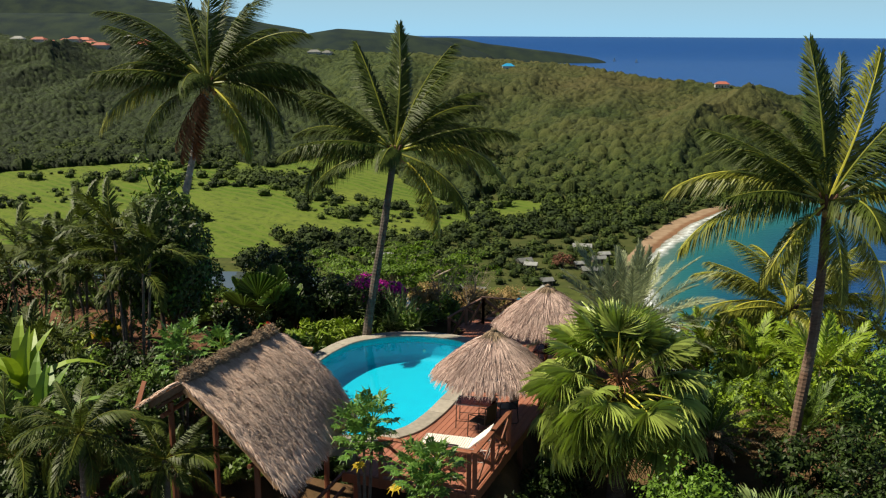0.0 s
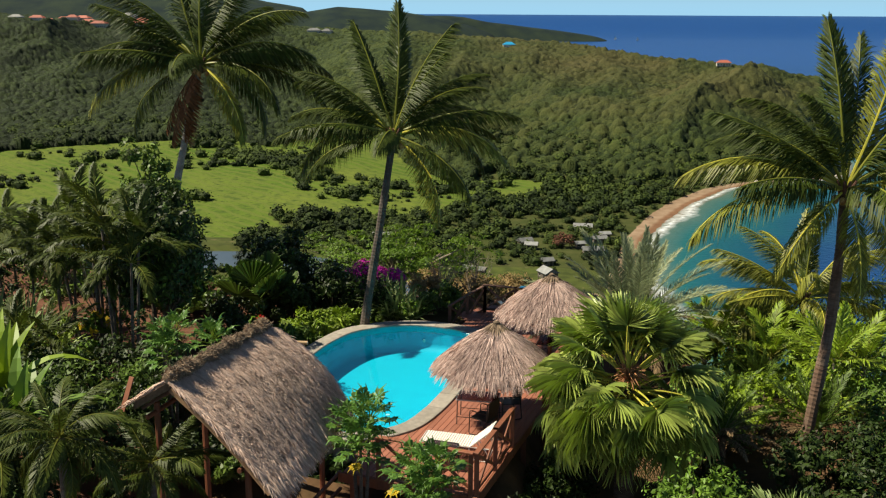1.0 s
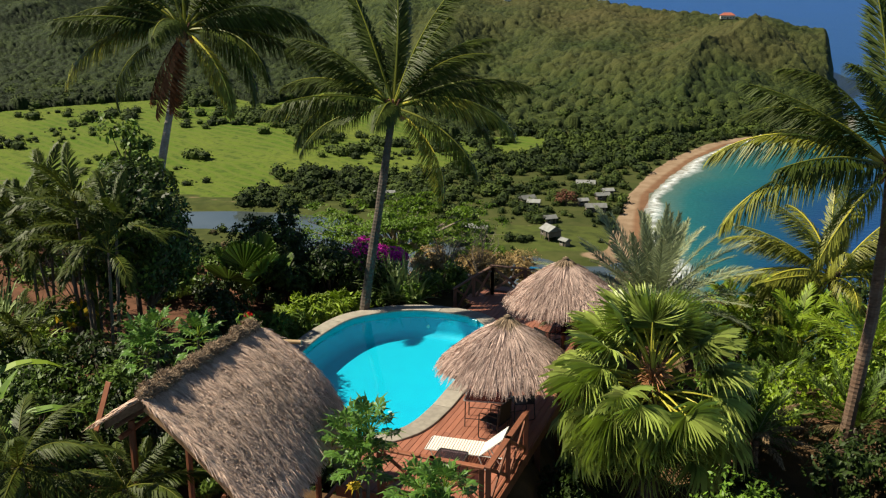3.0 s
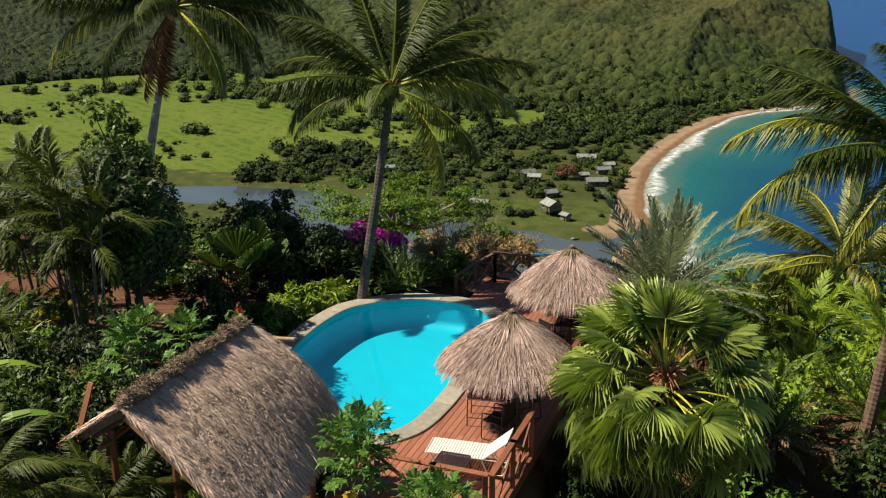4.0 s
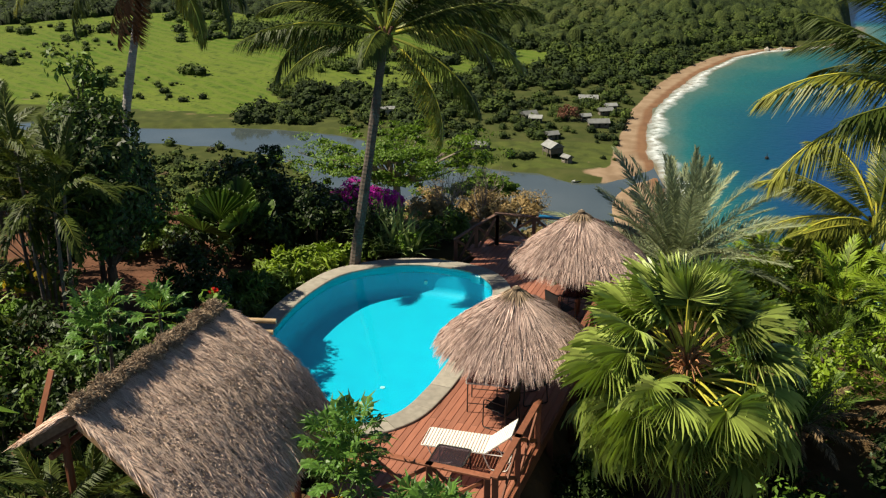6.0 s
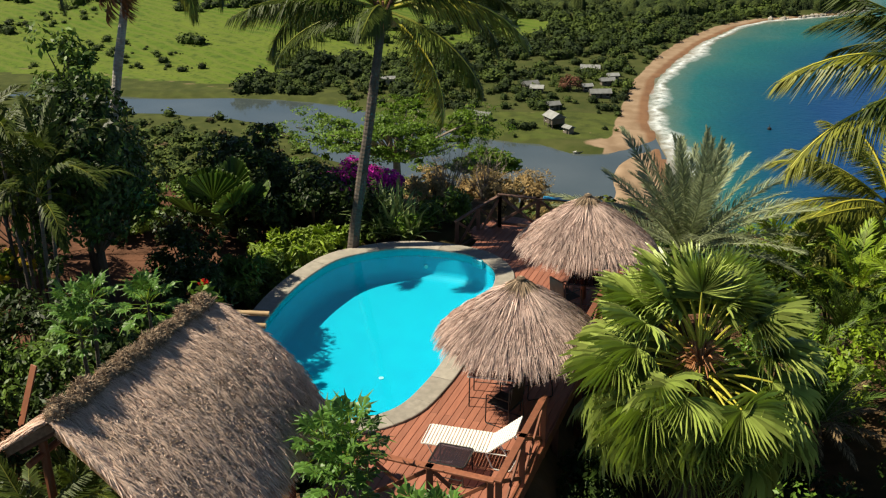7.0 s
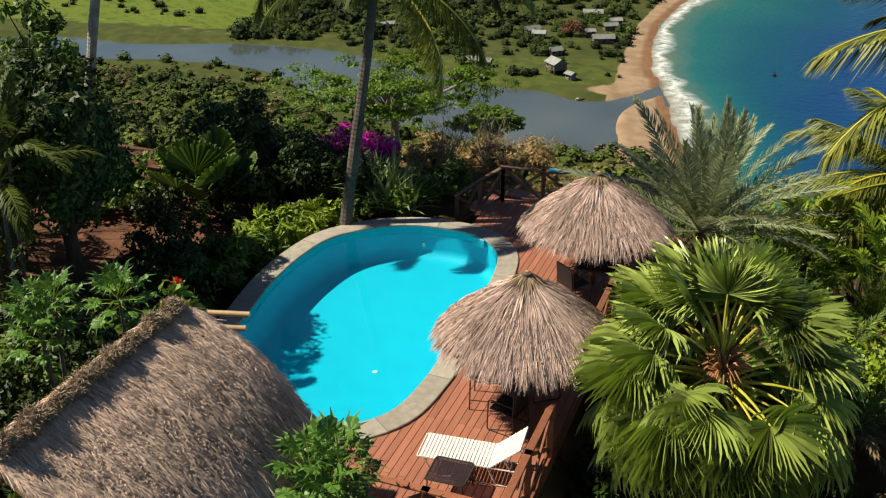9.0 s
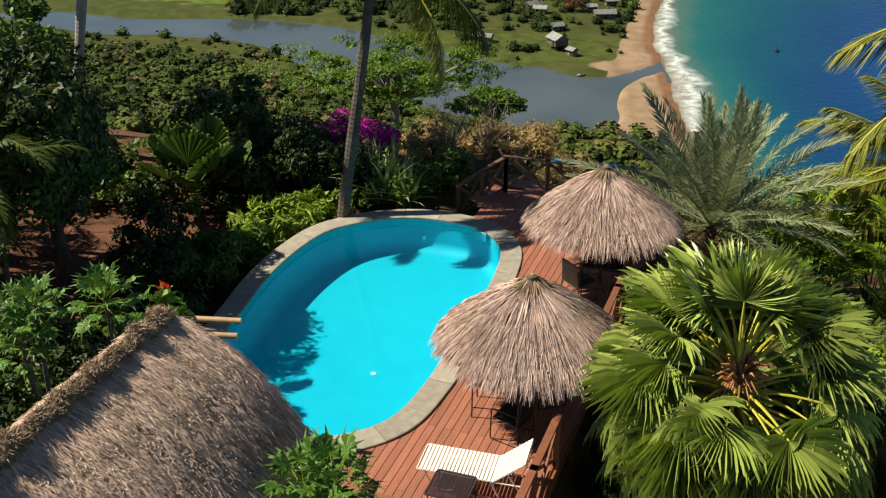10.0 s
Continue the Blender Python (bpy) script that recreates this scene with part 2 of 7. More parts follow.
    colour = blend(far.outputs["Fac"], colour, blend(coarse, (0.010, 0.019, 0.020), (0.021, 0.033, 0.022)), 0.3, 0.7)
    l.new(colour, b.inputs["Base Color"])
    bn = n.new("ShaderNodeBump")
    bn.inputs["Strength"].default_value = 0.6
    bn.inputs["Distance"].default_value = 0.2
    l.new(fine, bn.inputs["Height"])
    l.new(bn.outputs["Normal"], b.inputs["Normal"])
    return m


def sea_material():
    m = bpy.data.materials.new("sea_water")
    m.use_nodes = True
    n, l = m.node_tree.nodes, m.node_tree.links
    b = n["Principled BSDF"]
    b.inputs["Roughness"].default_value = 0.3
    b.inputs["Specular IOR Level"].default_value = 0.12
    at = n.new("ShaderNodeAttribute")
    at.attribute_name = "depth"
    co = n.new("ShaderNodeTexCoord")
    t = n.new("ShaderNodeTexNoise")
    t.inputs["Scale"].default_value = 0.018
    t.inputs["Detail"].default_value = 4
    l.new(co.outputs["Object"], t.inputs["Vector"])
    ma = n.new("ShaderNodeMath")
    ma.operation = "MULTIPLY_ADD"
    l.new(t.outputs["Fac"], ma.inputs[0])
    ma.inputs[1].default_value = 0.22
    l.new(at.outputs["Fac"], ma.inputs[2])
    ramp = n.new("ShaderNodeValToRGB")
    e = ramp.color_ramp.elements
    e[0].position, e[0].color = 0.1, (0.17, 0.14, 0.085, 1)
    e[1].position, e[1].color = 1.0, (0.003, 0.05, 0.21, 1)
    for pos, c in ((0.16, (0.07, 0.125, 0.1)), (0.27, (0.012, 0.10, 0.105)), (0.45, (0.005, 0.062, 0.10)), (0.62, (0.004, 0.036, 0.115))):
        k = e.new(pos)
        k.color = (*c, 1)
    l.new(ma.outputs[0], ramp.inputs["Fac"])
    l.new(ramp.outputs["Color"], b.inputs["Base Color"])
    w = n.new("ShaderNodeTexNoise")
    w.inputs["Scale"].default_value = 0.35
    w.inputs["Detail"].default_value = 6
    l.new(co.outputs["Object"], w.inputs["Vector"])
    bn = n.new("ShaderNodeBump")
    bn.inputs["Strength"].default_value = 0.6
    bn.inputs["Distance"].default_value = 0.7
    l.new(w.outputs["Fac"], bn.inputs["Height"])
    l.new(bn.outputs["Normal"], b.inputs["Normal"])
    return m


def clear_water():
    m = bpy.data.materials.new("pool_water")
    m.use_nodes = True
    n, l = m.node_tree.nodes, m.node_tree.links
    n.remove(n["Principled BSDF"])
    tr = n.new("ShaderNodeBsdfTransparent")
    tr.inputs["Color"].default_value = (0.64, 0.95, 1.0, 1)
    gl = n.new("ShaderNodeBsdfGlossy")
    gl.inputs["Roughness"].default_value = 0.03
    fr = n.new("ShaderNodeFresnel")
    fr.inputs["IOR"].default_value = 1.33
    co = n.new("ShaderNodeTexCoord")
    w = n.new("ShaderNodeTexNoise")
    w.inputs["Scale"].default_value = 2.2
    w.inputs["Detail"].default_value = 3
    l.new(co.outputs["Object"], w.inputs["Vector"])
    bn = n.new("ShaderNodeBump")
    bn.inputs["Strength"].default_value = 0.12
    bn.inputs["Distance"].default_value = 0.05
    l.new(w.outputs["Fac"], bn.inputs["Height"])
    l.new(bn.outputs["Normal"], gl.inputs["Normal"])
    l.new(bn.outputs["Normal"], fr.inputs["Normal"])
    mx = n.new("ShaderNodeMixShader")
    l.new(fr.outputs["Fac"], mx.inputs["Fac"])
    l.new(tr.outputs["BSDF"], mx.inputs[1])
    l.new(gl.outputs["BSDF"], mx.inputs[2])
    l.new(mx.outputs["Shader"], n["Material Output"].inputs["Surface"])
    return m


def smoked_glass():
    """Thin tinted glass: part of the light passes, the rest is a clear gloss."""
    m = M["smoked"]
    n, l = m.node_tree.nodes, m.node_tree.links
    tr = n.new("ShaderNodeBsdfTransparent")
    tr.inputs["Color"].default_value = (0.42, 0.36, 0.4, 1)
    mx = n.new("ShaderNodeMixShader")
    mx.inputs["Fac"].default_value = 0.28
    l.new(tr.outputs["BSDF"], mx.inputs[1])
    l.new(n["Principled BSDF"].outputs["BSDF"], mx.inputs[2])
    l.new(mx.outputs["Shader"], n["Material Output"].inputs["Surface"])


smoked_glass()


def foam_material():
    """White water with torn holes through which the sea shows."""
    m = M["foam"]
    n, l = m.node_tree.nodes, m.node_tree.links
    co = n.new("ShaderNodeTexCoord")
    t = n.new("ShaderNodeTexNoise")
    t.inputs["Scale"].default_value = 0.22
    t.inputs["Detail"].default_value = 9
    t.inputs["Roughness"].default_value = 0.65
    l.new(co.outputs["Object"], t.inputs["Vector"])
    r = n.new("ShaderNodeMapRange")
    r.inputs["From Min"].default_value, r.inputs["From Max"].default_value = 0.30, 0.62
    r.inputs["To Max"].default_value = 0.92
    l.new(t.outputs["Fac"], r.inputs["Value"])
    tr = n.new("ShaderNodeBsdfTransparent")
    mx = n.new("ShaderNodeMixShader")
    at = n.new("ShaderNodeAttribute")
    at.attribute_name = "fade"
    thin = n.new("ShaderNodeMath")
    thin.operation = "MULTIPLY"
    l.new(r.outputs["Result"], thin.inputs[0])
    l.new(at.outputs["Fac"], thin.inputs[1])
    l.new(thin.outputs[0], mx.inputs["Fac"])
    l.new(tr.outputs["BSDF"], mx.inputs[1])
    l.new(n["Principled BSDF"].outputs["BSDF"], mx.inputs[2])
    l.new(mx.outputs["Shader"], n["Material Output"].inputs["Surface"])


foam_material()
M["ground"], M["sea"], M["pool_water"] = ground_material(), sea_material(), clear_water()
M["lagoon"] = mat("lagoon_water", (0.075, 0.092, 0.095), (0.050, 0.066, 0.068), scale=0.03, rough=0.1, bump=0.05, c3=(0.11, 0.10, 0.085), spec=1.0)


def canopy(name, dark, mid, light, dry=None, grain=0.5, relief=0.8):
    """Tree crowns seen from afar: each crown takes its own tone, dry ground cover its own hue, and fine noise breaks both."""
    m = bpy.data.materials.new(name)
    m.use_nodes = True
    n, l = m.node_tree.nodes, m.node_tree.links
    b = n["Principled BSDF"]
    b.inputs["Roughness"].default_value = 0.75
    b.inputs["Specular IOR Level"].default_value = 0.15
    tone = n.new("ShaderNodeAttribute")
    tone.attribute_name = "tone"
    co = n.new("ShaderNodeTexCoord")
    fine = n.new("ShaderNodeTexNoise")
    fine.inputs["Scale"].default_value = grain
    fine.inputs["Detail"].default_value = 5
    fine.inputs["Roughness"].default_value = 0.7
    l.new(co.outputs["Object"], fine.inputs["Vector"])
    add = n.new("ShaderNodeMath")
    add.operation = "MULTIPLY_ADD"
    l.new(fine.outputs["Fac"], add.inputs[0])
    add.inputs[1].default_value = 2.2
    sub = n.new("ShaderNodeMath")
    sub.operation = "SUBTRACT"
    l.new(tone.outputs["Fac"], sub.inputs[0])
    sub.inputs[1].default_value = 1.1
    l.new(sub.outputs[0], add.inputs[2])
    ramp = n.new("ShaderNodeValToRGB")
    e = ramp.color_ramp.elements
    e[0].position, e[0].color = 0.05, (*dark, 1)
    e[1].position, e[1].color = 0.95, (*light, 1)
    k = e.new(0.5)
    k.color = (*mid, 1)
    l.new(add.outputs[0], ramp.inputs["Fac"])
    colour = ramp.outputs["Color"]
    if dry:
        at = n.new("ShaderNodeAttribute")
        at.attribute_name = "dry"
        scaled = n.new("ShaderNodeMix")
        scaled.data_type, scaled.blend_type = "RGBA", "MULTIPLY"
        scaled.inputs["Factor"].default_value = 1.0
        bright = n.new("ShaderNodeMapRange")
        bright.inputs["To Min"].default_value, bright.inputs["To Max"].default_value = 0.35, 1.5
        l.new(add.outputs[0], bright.inputs["Value"])
        l.new(bright.outputs["Result"], scaled.inputs["A"])
        scaled.inputs["B"].default_value = (*dry, 1)
        x = n.new("ShaderNodeMix")
        x.data_type = "RGBA"
        l.new(at.outputs["Fac"], x.inputs["Factor"])
        l.new(colour, x.inputs["A"])
        l.new(scaled.outputs["Result"], x.inputs["B"])
        colour = x.outputs["Result"]
    l.new(colour, b.inputs["Base Color"])
    bn = n.new("ShaderNodeBump")
    bn.inputs["Strength"].default_value = 1.0
    bn.inputs["Distance"].default_value = relief
    l.new(fine.outputs["Fac"], bn.inputs["Height"])
    l.new(bn.outputs["Normal"], b.inputs["Normal"])
    return m


M["forest"] = canopy("forest_canopy", (0.010, 0.018, 0.005), (0.028, 0.045, 0.010), (0.062, 0.082, 0.017), (0.066, 0.058, 0.021), 0.75, 2.0)
M["forest_flat"] = canopy("valley_canopy", (0.014, 0.024, 0.006), (0.040, 0.062, 0.011), (0.080, 0.112, 0.018), None, 0.6)
M["slope"] = canopy("slope_canopy", (0.024, 0.040, 0.008), (0.062, 0.092, 0.014), (0.125, 0.140, 0.030), (0.16, 0.115, 0.055), 0.9)


# mesh helpers
RNG = np.random.default_rng(7)


def mesh_from(name, chunks, mats, smooth=False):
    """One mesh from chunks of (vertices, faces, material index); the faces of a chunk have equal corner counts."""
    me = bpy.data.meshes.new(name)
    vs, loops, starts, mis, base, at = [], [], [], [], 0, 0
    for v, f, mi in chunks:
        v = np.asarray(v, float).reshape(-1, 3)
        f = np.asarray(f, int)
        vs.append(v)
        loops.append((f + base).ravel())
        starts.append(at + np.arange(len(f)) * f.shape[1])
        mis.append(np.full(len(f), mi))
        base += len(v)
        at += f.size
    vs, loops, starts, mis = (np.concatenate(a) for a in (vs, loops, starts, mis))
    me.vertices.add(len(vs))
    me.vertices.foreach_set("co", vs.ravel())
    me.loops.add(len(loops))
    me.loops.foreach_set("vertex_index", loops)
    me.polygons.add(len(starts))
    me.polygons.foreach_set("loop_start", starts)
    me.polygons.foreach_set("material_index", mis)
    me.polygons.foreach_set("use_smooth", np.full(len(starts), smooth))
    for m in mats if isinstance(mats, (list, tuple)) else [mats]:
        me.materials.append(m)
    me.update(calc_edges=True)
    me.validate()
    return me


def part(name, me, parent=None, label="", m=None):
    ob = new(name, me)
    ob.parent = parent
    if m is not None:
        ob.matrix_basis = m
    return tagged(ob, label)


def thing(name, label, category, at=(0, 0, 0), rz=0.0, group="", kind=""):
    ob = new(name)
    ob.empty_display_size = 0.2
    ob.matrix_basis = pose(*at, 0, 0, rz)
    return tagged(ob, label, category, group, kind)


def unit(v):
    v = np.asarray(v, float)
    return v / np.maximum(np.linalg.norm(v, axis=-1, keepdims=True), 1e-9)


def tube(points, radii, sides=6, cap=True):
    """A tapered tube along points."""
    p = np.asarray(points, float)
    r = np.broadcast_to(np.asarray(radii, float), (len(p),))
    t = unit(np.gradient(p, axis=0))
    ref = np.array([0, 0, 1.0]) if abs(t[0][2]) < 0.9 else np.array([1.0, 0, 0])
    a = unit(np.cross(t, ref))
    b = np.cross(t, a)
    ang = np.arange(sides) * 2 * np.pi / sides
    ring = a[:, None] * np.cos(ang)[None, :, None] + b[:, None] * np.sin(ang)[None, :, None]
    v = (p[:, None] + ring * r[:, None, None]).reshape(-1, 3)
    i, j = np.meshgrid(np.arange(len(p) - 1), np.arange(sides), indexing="ij")
    k = (j + 1) % sides
    f = np.stack([i * sides + j, i * sides + k, (i + 1) * sides + k, (i + 1) * sides + j], -1).reshape(-1, 4)
    out = [(v, f, 0)]
    if cap:
        out.append((v[:sides], np.arange(sides)[None, ::-1], 0))
        out.append((v[-sides:], np.arange(sides)[None, :], 0))
    return out


def paint(chunks, mi):
    return [(v, f, mi) for v, f, _ in chunks]


def moved(chunks, m):
    m = np.array(m)
    return [(np.asarray(v) @ m[:3, :3].T + m[:3, 3], f, mi) for v, f, mi in chunks]


def box(x0, x1, y0, y1, z0, z1, bevel=0.0):
    """A box with chamfered edges along its long top and bottom sides."""
    bm = bmesh.new()
    bmesh.ops.create_cube(bm, size=1.0, matrix=Matrix.LocRotScale(((x0 + x1) / 2, (y0 + y1) / 2, (z0 + z1) / 2), None, (x1 - x0, y1 - y0, z1 - z0)))
    if bevel:
        bmesh.ops.bevel(bm, geom=bm.edges[:], offset=bevel, segments=1, affect="EDGES")
    bm.verts.index_update()
    v = [tuple(q.co) for q in bm.verts]
    by = {}
    for f in bm.faces:
        by.setdefault(len(f.verts), []).append([q.index for q in f.verts])
    bm.free()
    return [(v, f, 0) for f in by.values()]


def beam(a, b, w, h, bevel=0.008):
    """A squared timber from a to b, w wide and h high."""
    a, b = Vector(a), Vector(b)
    d = b - a
    q = d.to_track_quat("X", "Z").to_matrix().to_4x4()
    return moved(box(0, d.length, -w / 2, w / 2, -h / 2, h / 2, bevel), Matrix.Translation(a) @ q)


def smooth(a, b, x):
    t = np.clip((np.asarray(x, float) - a) / (b - a), 0, 1)
    return t * t * (3 - 2 * t)


def wobble(x, y, scale, seed=0):
    """A cheap smooth noise, about -1 to 1, for arrays."""
    x, y = np.asarray(x, float) / scale, np.asarray(y, float) / scale
    s = 0
    for k, (ax, ay, ph, am) in enumerate(((1.0, 0.7, 0.3, 1.0), (-0.6, 1.3, 1.9, 0.8), (1.9, -1.1, 4.2, 0.5), (2.3, 2.9, 0.8, 0.35), (-4.1, 3.3, 2.6, 0.22), (5.7, -6.1, 5.1, 0.15))):
        s = s + am * np.sin(ax * x + ay * y + ph + seed * 1.7 * (k + 1))
    return s / 2.2


def catmull(points, per=8):
    """A closed smooth outline through points."""
    p = np.asarray(points, float)
    out = []
    for i in range(len(p)):
        p0, p1, p2, p3 = p[i - 1], p[i], p[(i + 1) % len(p)], p[(i + 2) % len(p)]
        for t in np.arange(per) / per:
            out.append(0.5 * (2 * p1 + (p2 - p0) * t + (2 * p0 - 5 * p1 + 4 * p2 - p3) * t * t + (3 * p1 - p0 - 3 * p2 + p3) * t ** 3))
    return np.array(out)


def inside(poly, x, y):
    """Which points lie in a polygon."""
    x, y = np.asarray(x, float), np.asarray(y, float)
    c = np.zeros(x.shape, bool)
    for (x0, y0), (x1, y1) in zip(poly, np.roll(poly, -1, axis=0)):
        if y0 != y1:
            c ^= ((y0 > y) != (y1 > y)) & (x < (x1 - x0) * (y - y0) / (y1 - y0) + x0)
    return c


# the lie of the land
SEA_Z = -96.0
SHORE_Y = [0, 240, 303, 373, 392, 417, 466, 510, 555, 599, 622, 643, 660, 900, 1500, 3000, 5000]
SHORE_X = [40, 54, 62, 66, 65, 69, 80, 98, 119, 147, 170, 221, 240, 312, 500, 900, 1500]
LAGOON = catmull([(-215, 432), (-163, 402), (-128, 398), (-95, 388), (-77, 374), (-60, 345), (-35, 326), (-12, 310), (6, 299), (20, 296), (36, 295), (42, 305), (43, 320), (46, 334), (52, 345), (61, 355), (70, 362), (64, 367), (54, 358), (42, 350), (31, 351), (21, 361), (8, 365), (-4, 372), (-24, 386), (-51, 409), (-71, 420), (-107, 428), (-150, 428), (-190, 440)], 4)
MEADOW = np.array([(-340, 470), (-235, 470), (-200, 462), (-120, 450), (-95, 470), (-110, 500), (-78, 505), (-45, 500), (-20, 520), (10, 560), (34, 560), (40, 610), (20, 620), (-20, 600), (-50, 650), (-75, 740), (-120, 745), (-150, 690), (-190, 720), (-260, 700), (-330, 660)], float)
VILLAGE = np.array([(-30, 372), (20, 362), (45, 360), (62, 385), (64, 420), (74, 470), (86, 512), (72, 516), (40, 500), (20, 480), (-10, 430), (-40, 410)], float)
BEARING = [-0.62, -0.49, -0.385, -0.167, 0.0017, 0.08, 0.163, 0.23, 0.30, 0.40]
CREST_Y = [1500, 1500, 1500, 1250, 1100, 1050, 1000, 970, 930, 900]
CREST_Z = [10, 4, -11, -17, -23, -26, -37, -42, -50, -56]


def skyline(px, py, dist):
    """Bearing and height of a far ridge from its place on the skyline."""
    b = (np.array(px) - 784) / 1752 - 0.0405
    return b, 10.3 - dist * np.tan((np.array(py) - 65.0) / 1752 + 0.0058)


FAR = [
    (2600, 330, *skyline([380, 440, 540, 600, 700, 780, 830, 862, 880], [30, 46, 60, 53, 60, 72, 86, 98, 112], 2600)),
    (4000, 420, *skyline([-400, -100, 0, 120, 200, 250, 300, 380, 470, 540, 600], [-60, -50, -30, -12, 2, 2, 10, 28, 44, 56, 110], 4000)),
    (3450, 120, *skyline([790, 820, 862, 950, 1040, 1060, 1070], [66, 68, 77, 89, 102, 107, 112], 3450)),
]


def shore_depth(x, y):
    """How far inside the lagoon's outline a point lies, in metres; -9 well outside."""
    x, y = np.broadcast_arrays(np.asarray(x, float), np.asarray(y, float))
    out = np.full(x.shape, -9.0)
    near = (x > -240) & (x < 80) & (y > 290) & (y < 455)
    px, py = x[near], y[near]
    if px.size:
        best = np.full(px.shape, 9.0)
        for (x0, y0), (x1, y1) in zip(LAGOON, np.roll(LAGOON, -1, axis=0)):
            dx, dy = x1 - x0, y1 - y0
            t = np.clip(((px - x0) * dx + (py - y0) * dy) / (dx * dx + dy * dy + 1e-9), 0, 1)
            best = np.minimum(best, np.hypot(px - x0 - t * dx, py - y0 - t * dy))
        out[near] = np.where(inside(LAGOON, px, py), best, -best)
    return out


def height(x, y):
    x, y = np.asarray(x, float), np.asarray(y, float)
    garden = -0.3 + 0.1 * np.clip(-6.5 - x, 0, 12) - 1.7 * smooth(1.0, 2.6, x) + 1.1 * smooth(4.2, 7.5, x) - 1.1 * smooth(23.4, 21.2, y) * smooth(-9, -6.4, x)
    pool_dip = smooth(2.0, 0.0, np.hypot((x + 2.2) / 1.0, (y - 28.8) / 1.55) - 2.2)
    garden = garden - 2.0 * pool_dip
    fall = np.hypot(np.clip(y - np.interp(x, [4.5, 9.0], [36.5, 28.0]), 0, None), np.clip(x - 11.5, 0, None))
    fall = np.hypot(fall, np.clip(-14 - y, 0, None))
    near = garden - 0.46 * (np.sqrt(fall ** 2 + 9) - 3) + 0.12 * wobble(x, y, 2.2) * smooth(0.5, 3, np.abs(x + 1))
    near = near + np.where(y > 60, 1.6 * wobble(x, y, 17, 1), 0)
    s = x - np.interp(y, SHORE_Y, SHORE_X)
    flat = -94.4 + 0.35 * wobble(x, y, 30, 2) + 0.045 * np.clip(y - 480, 0, 400) * smooth(40, -120, x)
    flat = flat + (-97.4 - flat) * smooth(-2.5, 3.5, shore_depth(x, y))
    flat = np.where(s > -28, np.minimum(flat, SEA_Z - 0.055 * s), flat)
    b = x / np.maximum(y, 1)
    yc = np.interp(b, BEARING, CREST_Y)
    zc = np.interp(b, BEARING, CREST_Z)
    yf = np.interp(x, [-900, -300, -130, -60, -25, 37, 100, 160, 260], [900, 735, 770, 730, 640, 632, 612, 640, 648])
    t = np.clip((y - yf) / (yc - yf), 0, 1)
    power = np.interp(x, [100, 150, 210], [0.95, 0.75, 0.5])
    rise = np.sin(t * np.pi / 2) ** power
    spur = 1 - 2 * np.abs(np.sin(x / 74 + 1.1 * wobble(x, y, 150, 6) + 0.5)) ** 0.8
    rib = 1 - 2 * np.abs(np.sin(x / 27 + y / 190 + 1.3 * wobble(x, y, 80, 9)))
    hill = -95 + (zc + 95) * rise + (13 * spur + 9 * wobble(x * 1.3, y * 0.55, 52, 3) + 3.5 * rib + 3 * wobble(x, y, 24, 4)) * np.sin(np.pi * t) ** 0.8
    past = np.clip(y - yc, 0, None)
    hill = hill - past * np.interp(b, [-0.3, 0.0, 0.1], [0.06, 0.12, 0.3])
    hill = np.where(t > 0, hill, -200)
    edge = smooth(0, -16, s)
    hill = np.where(s > -16, -100 + (hill + 100) * edge, hill)
    z = np.maximum(np.maximum(near, flat), hill)
    z = np.where((y > 260) & (s > 0) & (y < 2200), np.minimum(z, SEA_Z - 0.5 - 0.05 * s), z)
    z = np.where((y < 330) & (s > 0) & (near < -94), np.minimum(z, SEA_Z - 0.05 * s), z)
    z = np.where(y > 1480, np.minimum(z, -112), z)
    for dist, wide, bs, zs in FAR:
        ridge = np.interp(b, bs, zs, left=zs[0], right=-130)
        ridge = -130 + (ridge + 130 + 5 * wobble(x, y, 160, 5)) * np.exp(-((y - dist) / wide) ** 2)
        z = np.where(y > 1500, np.maximum(z, ridge), z)
    return z


